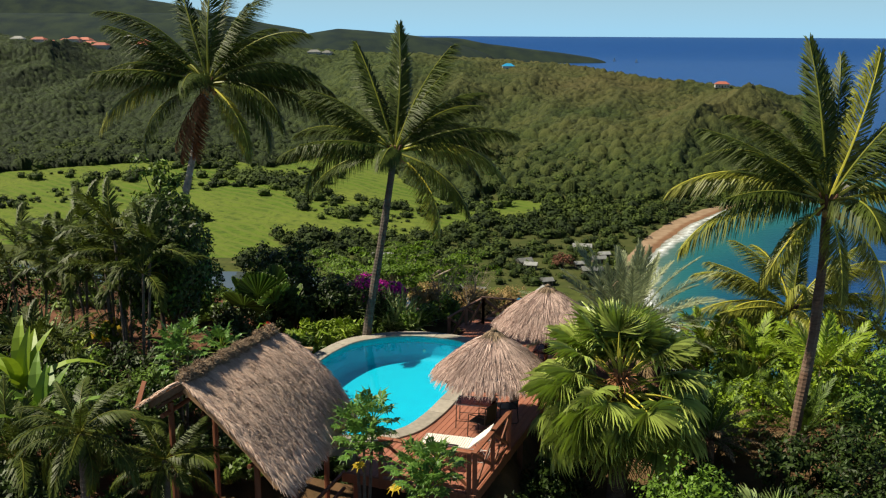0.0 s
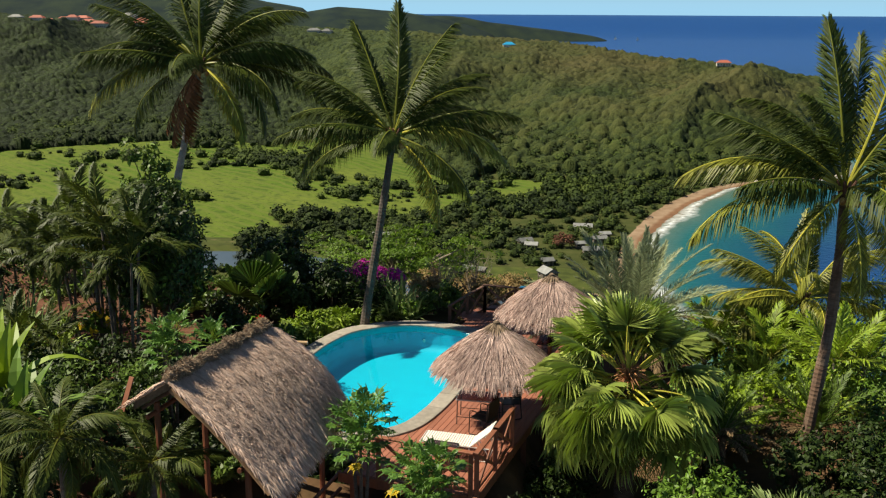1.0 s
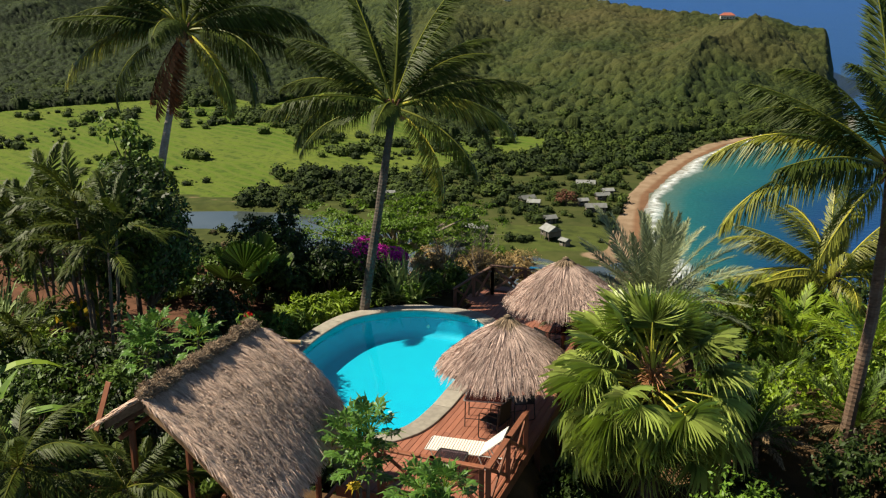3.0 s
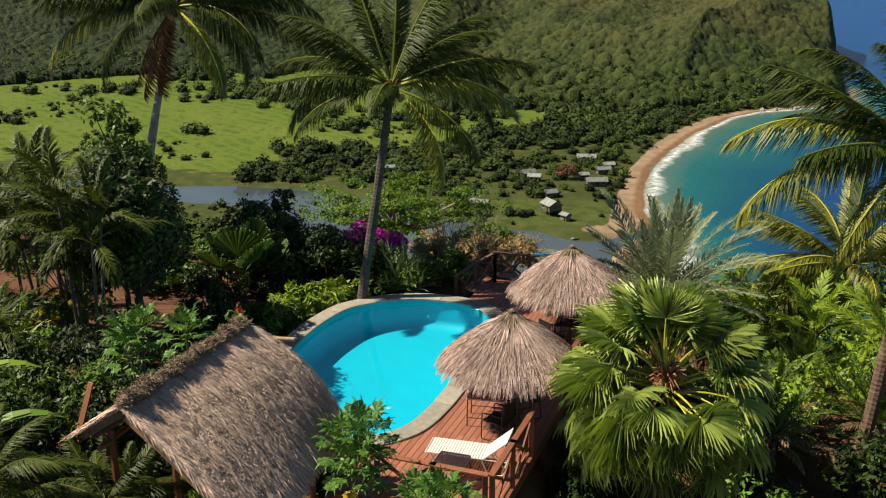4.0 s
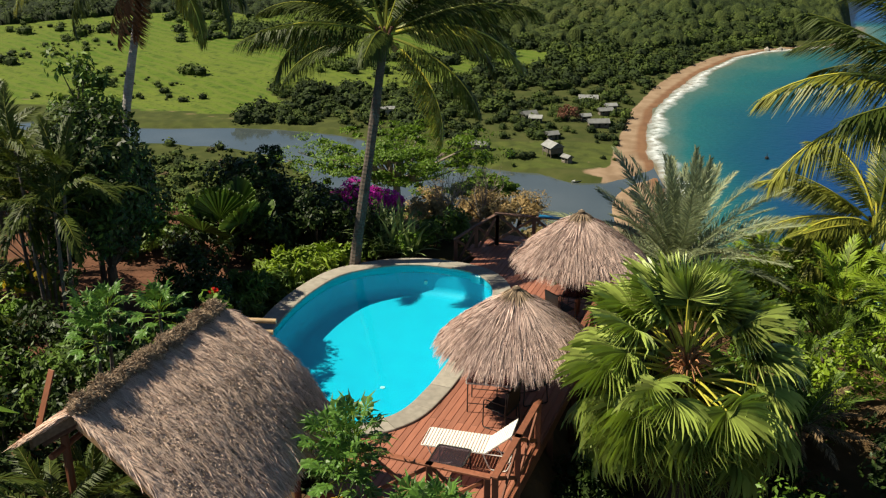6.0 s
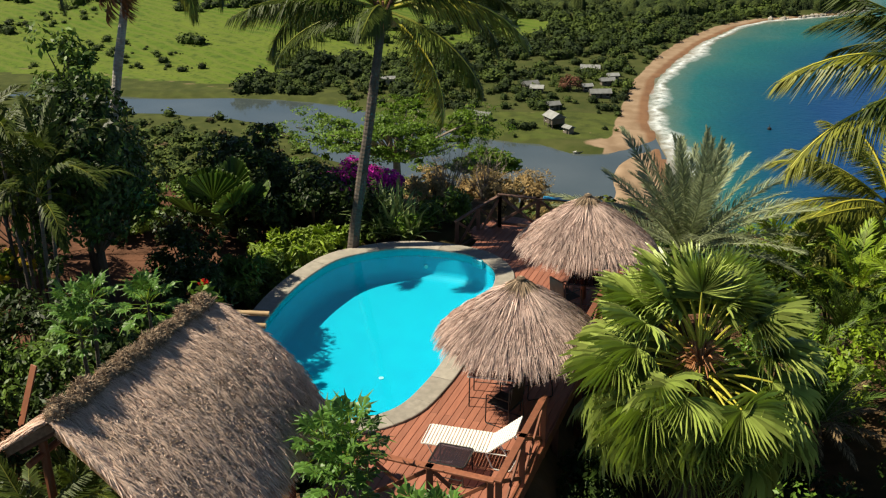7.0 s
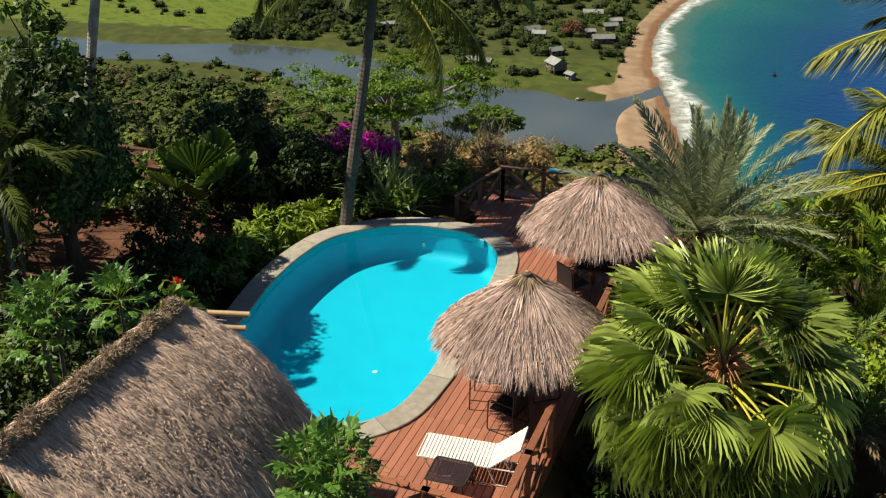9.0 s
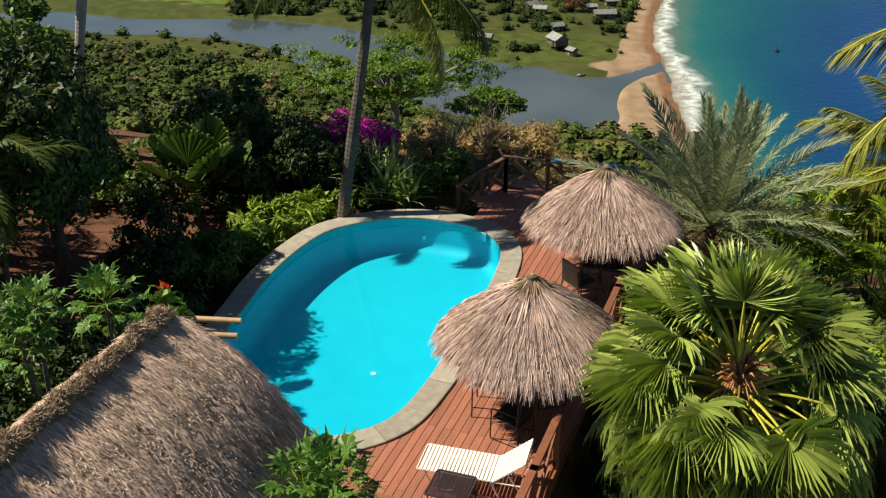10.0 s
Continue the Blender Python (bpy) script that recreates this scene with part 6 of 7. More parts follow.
feather_plant("garden_palm", "small palm with feathery leaves showing under the hut gable", "palm", (-6.3, 21.4, -0.8), 14, 1.6, "drooping_frond", [M["palm_green"], M["palm_yellow"]], (0, 80), 1.1, droop=(0.5, 1.3), kw=FG_KW, seed=34, r=0.07)
licuala = thing("fan_leaved_plant", "low plant with huge undivided bright fan leaves", "palm", (-7.1, 33.7, 0.0))
for k in range(9):
    az, el = k * 2.4, radians(78 - 5.5 * k)
    part("fan_leaf", FROND_SETS.setdefault("licuala", mesh_from("licuala_leaf", fan_leaf(0.75, 0.92, 26, 4.4, 0.1, 0.9, 3, 0.3), [M["leaf_mid"], M["leaf_mid"]])), licuala, "", Matrix.Translation((0, 0, 0.3)) @ aim((math.cos(az) * math.cos(el), math.sin(az) * math.cos(el), math.sin(el)), scale=RNG.uniform(1.0, 1.25)))
# shrubs along the pool and in the garden
for i, (x, y, r) in enumerate(((-5.5, 31.5, 0.75), (-5.2, 32.4, 0.7), (-4.6, 33.3, 0.75), (-3.9, 33.9, 0.6), (-5.9, 30.6, 0.8))):
    shrub((x, y), (r, r, r * 0.85), M["leaf_lime"] if i in (1, 2, 3) else M["leaf_mid"], "bushy yellow-green shrub beside the pool edge" if i in (1, 2, 3) else "dark green shrub beside the pool edge", 1700, 0.3, 40 + i, 30, 0.26, 4.5)
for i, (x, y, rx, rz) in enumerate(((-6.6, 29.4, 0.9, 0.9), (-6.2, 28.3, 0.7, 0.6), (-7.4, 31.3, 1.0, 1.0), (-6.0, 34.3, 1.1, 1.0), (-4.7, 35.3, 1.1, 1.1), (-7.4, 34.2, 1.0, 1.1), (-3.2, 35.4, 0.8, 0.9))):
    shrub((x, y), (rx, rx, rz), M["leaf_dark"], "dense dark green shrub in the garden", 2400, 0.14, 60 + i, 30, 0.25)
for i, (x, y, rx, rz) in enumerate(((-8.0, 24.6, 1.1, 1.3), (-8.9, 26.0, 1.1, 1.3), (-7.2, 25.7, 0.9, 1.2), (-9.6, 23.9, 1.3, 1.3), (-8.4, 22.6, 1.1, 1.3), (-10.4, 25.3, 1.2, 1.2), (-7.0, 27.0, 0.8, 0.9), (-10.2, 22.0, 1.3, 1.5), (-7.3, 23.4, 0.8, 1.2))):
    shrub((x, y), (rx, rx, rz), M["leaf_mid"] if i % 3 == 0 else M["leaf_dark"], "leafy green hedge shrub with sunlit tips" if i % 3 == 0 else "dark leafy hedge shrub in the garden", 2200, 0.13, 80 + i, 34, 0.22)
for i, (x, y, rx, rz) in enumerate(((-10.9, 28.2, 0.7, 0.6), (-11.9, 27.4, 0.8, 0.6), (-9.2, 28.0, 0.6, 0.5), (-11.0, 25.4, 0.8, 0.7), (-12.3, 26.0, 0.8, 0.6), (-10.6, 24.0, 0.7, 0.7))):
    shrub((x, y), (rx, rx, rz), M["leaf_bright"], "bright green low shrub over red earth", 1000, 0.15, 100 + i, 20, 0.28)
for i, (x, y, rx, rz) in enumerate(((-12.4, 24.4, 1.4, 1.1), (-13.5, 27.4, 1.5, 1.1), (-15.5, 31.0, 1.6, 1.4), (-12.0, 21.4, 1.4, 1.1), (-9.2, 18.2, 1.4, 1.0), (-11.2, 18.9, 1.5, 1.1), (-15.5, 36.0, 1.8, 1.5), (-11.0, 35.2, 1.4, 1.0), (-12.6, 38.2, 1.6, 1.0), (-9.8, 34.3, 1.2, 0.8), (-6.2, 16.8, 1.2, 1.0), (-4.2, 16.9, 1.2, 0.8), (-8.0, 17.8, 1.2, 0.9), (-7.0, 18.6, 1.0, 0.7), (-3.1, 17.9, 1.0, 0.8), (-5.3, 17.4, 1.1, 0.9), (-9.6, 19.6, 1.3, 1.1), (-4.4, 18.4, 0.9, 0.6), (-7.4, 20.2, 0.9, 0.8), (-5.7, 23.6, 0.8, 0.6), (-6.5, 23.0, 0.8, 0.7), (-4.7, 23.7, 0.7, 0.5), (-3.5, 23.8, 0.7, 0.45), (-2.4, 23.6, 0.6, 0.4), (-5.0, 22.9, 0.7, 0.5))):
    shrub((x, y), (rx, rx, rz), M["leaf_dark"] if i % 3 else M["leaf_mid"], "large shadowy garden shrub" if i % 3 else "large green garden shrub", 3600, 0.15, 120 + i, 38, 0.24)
shrub((-3.55, 38.0), (1.0, 0.95, 0.85), M["leaf_dark"], "bougainvillea bush covered in magenta bracts", 3200, 0.13, 150, 30, 0.3, 1.8, "bougainvillea", "bougainvillea", 0.5, (M["bract"], 9000, 0.085))
shrub((-4.55, 38.2), (0.6, 0.6, 0.6), M["leaf_dark"], "smaller bougainvillea bush with magenta bracts", 600, 0.12, 151, 16, 0.28, 1.8, "bougainvillea", "bougainvillea", 0.5, (M["bract"], 2000, 0.09))
for i, (x, y, s) in enumerate(((-2.55, 34.9, 1.15), (-3.0, 35.6, 1.1), (-1.9, 34.8, 0.95), (-2.4, 35.7, 1.0))):
    blade_plant("yucca", "pale green strap-leaved plant beside the pool end", "yucca", (x, y), 34, 1.45 * s, 0.05, M["leaf_yucca"], 160 + i)
for i, (x, y, r, m) in enumerate(((-1.9, 34.9, 0.55, "leaf_bright"), (-1.1, 35.4, 0.7, "leaf_mid"), (-0.5, 35.9, 0.55, "leaf_mid"), (-2.9, 34.7, 0.5, "leaf_mid"), (0.9, 37.4, 0.6, "leaf_dry"), (-1.4, 37.4, 0.7, "leaf_dry"))):
    shrub((x, y), (r, r, r), M[m], "green shrub beyond the pool end" if m != "leaf_dry" else "half-dry shrub beyond the pool end", 1100, 0.13, 170 + i, 22, 0.26)
for i, (x, y, r) in enumerate(((1.4, 39.6, 1.05), (2.6, 40.4, 1.15), (3.1, 39.3, 1.0), (0.0, 40.2, 0.85), (3.9, 38.6, 0.7), (-1.4, 39.4, 0.8), (2.0, 37.6, 0.6))):
    shrub((x, y), (r, r, r * 0.95), M["leaf_dry"], "dry straw-coloured bush on the slope below the deck", 2200, 0.16, 180 + i, 30, 0.28, 7.0, lift=0.35)
shrub((3.4, 36.2), (0.8, 0.7, 0.7), M["leaf_bright"], "bright green bush behind the far railing", 1000, 0.13, 186, 20, 0.26, lift=0.9)


def bare_bush(at, height_m, label, seed):
    """Leafless branching twigs."""
    g = np.random.default_rng(seed)
    z0 = float(height(*at))
    ob = thing("bare_bush", label, "bush", (*at, z0))
    out = []
    for k in range(16):
        az, el = g.uniform(0, math.tau), radians(g.uniform(45, 85))
        d = np.array([math.cos(az) * math.cos(el), math.sin(az) * math.cos(el), math.sin(el)])
        a = np.zeros(3)
        e = d * height_m * g.uniform(0.7, 1.1)
        m = e * 0.5 + g.normal(0, 0.08, 3)
        out += tube([a, m, e], [0.022, 0.014, 0.004], 4, False)
        for q in range(6):
            s = e * g.uniform(0.35, 0.95)
            out += tube([s, s + (d + g.normal(0, 0.6, 3)) * 0.22, s + (d + g.normal(0, 0.7, 3)) * 0.42], [0.009, 0.006, 0.002], 3, False)
    part("branching", mesh_from("branching", out, M["twig"]), ob)
    return ob


bare_bush((-0.9, 38.2), 1.7, "leafless pale bush beyond the pool", 1)
bare_bush((0.2, 38.9), 1.5, "leafless pale bush beyond the railing", 2)
bare_bush((-11.6, 31.8), 4.2, "thin leafless sapling in the garden", 3)
# plants near the hut and the deck's near end
papaya((-1.95, 21.25), 2.0, 3, "papaya plant with fingered leaves, some yellow, below the deck", 1, 24, 1.0)
papaya((-0.45, 19.5), 1.8, 3, "papaya plant with bright fingered leaves below the deck", 2, 24, 1.0)
papaya((-6.9, 24.0), 3.0, 3, "papaya plant among the garden shrubs", 3, 20, 0.85, 0)
papaya((-6.3, 25.6), 2.2, 1, "young papaya plant in the garden", 4, 22, 1.0, 0)
shrub((-1.5, 19.9), (0.7, 0.6, 0.5), M["leaf_yellow"], "small bush with yellow flowers among the papayas", 260, 0.12, 190, 14, 0.3, lift=1.9)
flower = thing("red_flower", "tall stalk with red ginger-like flowers behind the hut", "flower", (-4.75, 24.1, -0.3))
part("stalk", mesh_from("stalk", tube([(0, 0, 0), (0.03, 0, 1.6), (0.06, 0.02, 3.3)], [0.02, 0.015, 0.01], 5), M["leaf_mid"]), flower)
cl, _ = leaf_cloud(26, (0.07, 0.07, 0.05), 0.08, 3, 8, 0.4)
part("blossom", mesh_from("blossom", moved(cl, Matrix.Translation((0.06, 0.02, 3.38))), M["red_flower"]), flower, "scarlet blossom")
cl, _ = leaf_cloud(90, (0.28, 0.28, 0.3), 0.2, 4, 12, 0.35)
part("leaves", mesh_from("leaves", moved(cl, Matrix.Translation((0.05, 0, 2.95))), M["leaf_bright"]), flower)
# seaward slope
CYC_KW = dict(length=1.5, n=40, leaf_len=0.24, leaf_w=0.012, vee=0.35, hang=0.1, bare=0.1, thick=0.014)
for i, (x, y, s) in enumerate(((9.5, 26.3, 1.9), (12.4, 32.2, 2.0), (11.4, 30.6, 1.7), (8.8, 29.6, 1.6), (7.4, 27.6, 1.5))):
    feather_plant("cycad", "dark green cycad with stiff spreading leaves", "cycad", (x, y), 26, s, "cycad_frond", [M["leaf_mid"], M["leaf_mid"]], (5, 80), 0.4, 1, "cycads on the seaward slope", (0.3, 0.8), CYC_KW, seed=200 + i, dead=0.12, r=0.14)
for i, (x, y) in enumerate(((12.7, 42.0), (15.0, 39.0), (8.6, 35.6), (9.6, 31.2), (10.9, 33.2), (8.4, 33.2), (10.9, 29.4), (12.4, 31.0))):
    feather_plant("young_palm", "young palm with bright arching leaves on the slope", "palm", (x, y), 16, 2.2, "young_palm_frond", [M["leaf_lime"], M["palm_yellow"]], (5, 78), 0.8 if i < 3 else 1.3, 1, "young palms on the slope", (0.4, 1.2), YOUNG_KW, seed=220 + i, r=0.08)
feather_plant("young_date_palm", "small date palm with half its leaves dry and brown", "palm", (6.5, 24.4), 30, 1.7, "small_date_frond", [M["leaf_mid"], M["date_green"]], (0, 80), 1.3, 1, "", (0.4, 1.1), dict(length=2.0, n=60, leaf_len=0.34, leaf_w=0.013, vee=0.4, hang=0.2, bare=0.12, thick=0.02, ragged=0.14), M["fibre"], 240, 0.5, r=0.14)
low_fan = thing("fan_leaved_plant", "low palm with pale grey-green fan leaves below the slope", "palm", (7.1, 21.2, float(height(7.1, 21.2))))
for k in range(12):
    az, el = k * 2.4, radians(76 - 5.5 * k)
    part("fan_leaf", FROND_SETS.setdefault("low_fan", mesh_from("low_fan_leaf", big_fan(0.62, 0.9, 0.25, 0.2, 41, 30, 3.8), [M["leaf_yucca"], M["petiole"]])), low_fan, "", Matrix.Translation((0, 0, 0.9)) @ aim((math.cos(az) * math.cos(el), math.sin(az) * math.cos(el), math.sin(el)), scale=RNG.uniform(0.85, 1.1)))
part("trunk", mesh_from("trunk", ringed_trunk([(0, 0, -0.3), (0, 0, 0.4), (0, 0, 0.95)], 0.12, 0.1), M["trunk_brown"]), low_fan)
shrub((5.15, 20.6, -0.2), (0.95, 0.8, 0.75), M["leaf_bright"], "vivid green shrub below the fan palm", 1700, 0.11, 230, 34, 0.24, lift=0.8)
# leaf colours carry light here: lime and bright as sunlit, dark as shaded
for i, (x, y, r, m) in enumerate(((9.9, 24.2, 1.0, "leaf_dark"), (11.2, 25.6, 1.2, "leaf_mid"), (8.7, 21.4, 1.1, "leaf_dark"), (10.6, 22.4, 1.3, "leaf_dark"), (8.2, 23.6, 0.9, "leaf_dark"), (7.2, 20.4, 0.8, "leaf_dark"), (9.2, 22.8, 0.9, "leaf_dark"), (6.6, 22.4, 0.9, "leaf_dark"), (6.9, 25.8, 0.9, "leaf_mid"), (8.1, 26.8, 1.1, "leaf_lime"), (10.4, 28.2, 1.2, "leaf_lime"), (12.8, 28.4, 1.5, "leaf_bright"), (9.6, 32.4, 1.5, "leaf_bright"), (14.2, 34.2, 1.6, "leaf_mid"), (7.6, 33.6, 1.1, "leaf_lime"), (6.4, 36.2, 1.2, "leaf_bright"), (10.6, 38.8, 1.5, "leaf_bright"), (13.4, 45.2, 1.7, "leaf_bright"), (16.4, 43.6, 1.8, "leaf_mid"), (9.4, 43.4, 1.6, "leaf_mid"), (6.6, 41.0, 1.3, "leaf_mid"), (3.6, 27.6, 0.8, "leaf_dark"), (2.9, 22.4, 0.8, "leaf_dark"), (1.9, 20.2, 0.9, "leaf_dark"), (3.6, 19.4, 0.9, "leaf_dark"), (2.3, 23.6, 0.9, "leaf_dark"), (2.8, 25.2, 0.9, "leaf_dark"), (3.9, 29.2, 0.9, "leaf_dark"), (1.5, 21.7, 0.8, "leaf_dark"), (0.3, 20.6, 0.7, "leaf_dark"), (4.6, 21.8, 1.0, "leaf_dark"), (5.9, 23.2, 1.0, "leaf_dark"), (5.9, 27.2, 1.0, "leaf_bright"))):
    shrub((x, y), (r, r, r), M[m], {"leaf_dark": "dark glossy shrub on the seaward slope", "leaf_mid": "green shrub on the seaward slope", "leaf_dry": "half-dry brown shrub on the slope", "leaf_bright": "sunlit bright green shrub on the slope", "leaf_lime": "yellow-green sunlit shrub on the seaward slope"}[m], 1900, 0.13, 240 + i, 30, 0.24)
for i, (x, y, top, r) in enumerate(((14.5, 37.5, 0.2, 1.8), (16.8, 40.5, -0.8, 2.0), (18.0, 36.0, 0.6, 2.0), (13.2, 31.0, -0.4, 1.4), (16.0, 31.5, 0.4, 1.7))):
    tree((x, y), top, (r, r, 1.9), M["leaf_mid"] if i % 2 else M["leaf_dark"], "slender leafy tree on the seaward slope", 3000, 0.15, 280 + i, 44, 0.09, tight=0.2)
for x, y, z, m in ((-9.1, 20.9, 1.6, "leaf_bright"), (-9.95, 22.0, 2.1, "leaf_lime"), (-10.7, 30.4, 2.2, "leaf_mid")):
    banana = blade_plant("banana_plant", "banana plant with broad yellow-green leaves" if m == "leaf_lime" else "banana plant with broad arching green leaves", "banana plant", (x, y, z), 11, 1.7, 0.19, M[m], 300, (20, 85), 0.9)
    part("trunk", mesh_from("trunk", tube([(0, 0, -2.9), (0, 0, 0.2)], [0.12, 0.08], 8), M["leaf_mid"]), banana)
for i, (x, y, s) in enumerate(((-12.5, 28.6, 1.6), (-11.7, 27.9, 1.4), (-13.2, 29.8, 1.7), (-12.0, 29.4, 1.5), (-14.1, 30.2, 1.6), (-12.9, 27.2, 1.3))):
    blade_plant("strap_lily", "clump of sunlit strap-shaped lily leaves over red earth", "lily", (x, y), 40, s, 0.045, M["leaf_lime" if i % 2 else "leaf_yucca"], 340 + i, (25, 85), 0.9)
shrub((-10.5, 28.6), (0.55, 0.5, 0.5), M["leaf_mid"], "garden shrub with yellow flowers among the cane palms", 500, 0.16, 350, 16, 0.3, lift=2.3, flowers=(M["leaf_yellow"], 70, 0.13))

# sunlight on these bushes is put into their lighter leaf colours
for i, (x, y, top, r, m) in enumerate(((9.3, 35.2, 0.0, 1.3, "leaf_lime"), (11.6, 37.4, -0.4, 1.5, "leaf_bright"), (7.5, 30.2, -0.5, 1.0, "leaf_lime"))):
    tree((x, y), top, (r, r, 1.1), M[m], "sunlit broad-leaved bush tree on the seaward slope", 2600, 0.2, 310 + i, 34, 0.08, tight=0.22, long=2.0)

plank = tagged(new("plank", mesh_from("plank", beam((0, 0, 0), (0.5, 0.9, 2.2), 0.16, 0.035), M["rail"])), "orange-brown timber plank leaning beside the hut gable", "plank")
plank.matrix_basis = pose(-8.1, 22.4, float(height(-8.1, 22.4)) - 0.02)


# far woods, village and water traffic
def clump(n, seed, size=0.34, jag=0.45):
    """A low-cost crown one unit in radius: a dark lumpy core and loose leaf masses over it."""
    g = np.random.default_rng(seed)
    bm = bmesh.new()
    bmesh.ops.create_icosphere(bm, subdivisions=1, radius=0.86)
    v = np.array([tuple(q.co) for q in bm.verts]) * g.uniform(0.8, 1.1, (len(bm.verts), 1))
    f = np.array([[q.index for q in t.verts] for t in bm.faces])
    bm.free()
    d = unit(g.normal(0, 1, (n * 2, 3)))
    d = d[d[:, 2] > -0.35][:n]
    lump = 1 + 0.16 * np.sin(5 * d[:, 0] + seed) * np.sin(4 * d[:, 1] + 2 * seed) + g.normal(0, 0.06, len(d))
    p = d * lump[:, None]
    nrm = unit(d + g.normal(0, jag, (len(d), 3)))
    t = unit(np.cross(nrm, g.normal(0, 1, (len(d), 3))))
    b = np.cross(nrm, t)
    s = size * g.uniform(0.6, 1.25, (len(d), 1))
    q = np.stack([p - t * s * 0.6, p + b * s * 0.5, p + t * s * 0.6, p - b * s * 0.5], 1).reshape(-1, 3)
    k = np.arange(len(d))[:, None] * 4
    return v, f, q, k + [[0, 1, 2, 3]]


def scatter(name, label, category, x, y, r, tall, material, n_leaf, size, seed, sink=0.25, jag=0.45, dry=0.0):
    """Many crowns joined in one object, each with its own turn, size and tone."""
    g = np.random.default_rng(seed)
    kinds = [clump(n_leaf, seed * 10 + i, size, jag) for i in range(6)]
    z = height(x, y)
    chunks, tones, drys = [], [], []
    which = g.integers(0, 6, len(x))
    tone = np.clip(0.5 + 0.2 * g.normal(0, 1, len(x)) + 0.18 * wobble(x, y, 23, seed), 0, 1)
    parched = (g.uniform(0, 1, len(x)) < dry) * g.uniform(0.5, 1, len(x))
    for i, (v, f, q, fq) in enumerate(kinds):
        ids = np.where(which == i)[0]
        if not len(ids):
            continue
        a = g.uniform(0, math.tau, len(ids))
        c, s = np.cos(a), np.sin(a)
        # cores get a lower tone: shade inside the crown put into the colour
        for vv, ff, inner_shade in ((v, f, 0.25), (q, fq, 0.0)):
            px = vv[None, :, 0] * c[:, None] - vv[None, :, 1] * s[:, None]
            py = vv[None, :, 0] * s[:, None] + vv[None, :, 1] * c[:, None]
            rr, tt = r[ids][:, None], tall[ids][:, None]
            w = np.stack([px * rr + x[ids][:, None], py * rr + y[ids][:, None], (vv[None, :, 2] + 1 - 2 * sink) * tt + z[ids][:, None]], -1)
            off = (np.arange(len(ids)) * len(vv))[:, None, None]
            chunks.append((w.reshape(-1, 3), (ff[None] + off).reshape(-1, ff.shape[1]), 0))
            tones.append(np.repeat(tone[ids] - inner_shade, len(vv)) + g.normal(0, 0.06, len(ids) * len(vv)))
            drys.append(np.repeat(parched[ids], len(vv)))
    me = mesh_from(name, chunks, material)
    for key, values in (("tone", tones), ("dry", drys)):
        layer = me.attributes.new(key, "FLOAT", "POINT")
        layer.data.foreach_set("value", np.concatenate(values))
    return tagged(new(name, me), label, category, kind="stuff")


def crown_field(x, y, spacing, seed, keep=1.0):
    """Height over the ground and tone of a closed canopy: rounded crowns of uneven size on a jittered lattice."""
    g = np.random.default_rng(seed)
    table = g.uniform(0, 1, (5, 256, 256))
    i0, j0 = np.floor(x / spacing).astype(int), np.floor(y / spacing).astype(int)
    best, tone = np.zeros_like(x), np.full_like(x, 0.3)
    for di in (-1, 0, 1):
        for dj in (-1, 0, 1):
            i, j = (i0 + di) % 256, (j0 + dj) % 256
            cx, cy = (i0 + di + table[0, i, j]) * spacing, (j0 + dj + table[1, i, j]) * spacing
            r = spacing * (0.5 + 0.45 * table[2, i, j])
            d = ((x - cx) ** 2 + (y - cy) ** 2) / r ** 2
            h = np.where((d < 1) & (table[4, i, j] < keep), r * (0.15 + 0.75 * table[3, i, j]) + r * 0.95 * np.sqrt(np.clip(1 - d, 0, 1)), 0)
            win = h > best
            best, tone = np.where(win, h, best), np.where(win, table[3, i, j] * 0.4 + table[2, i, j] * 0.6, tone)
    return best, tone


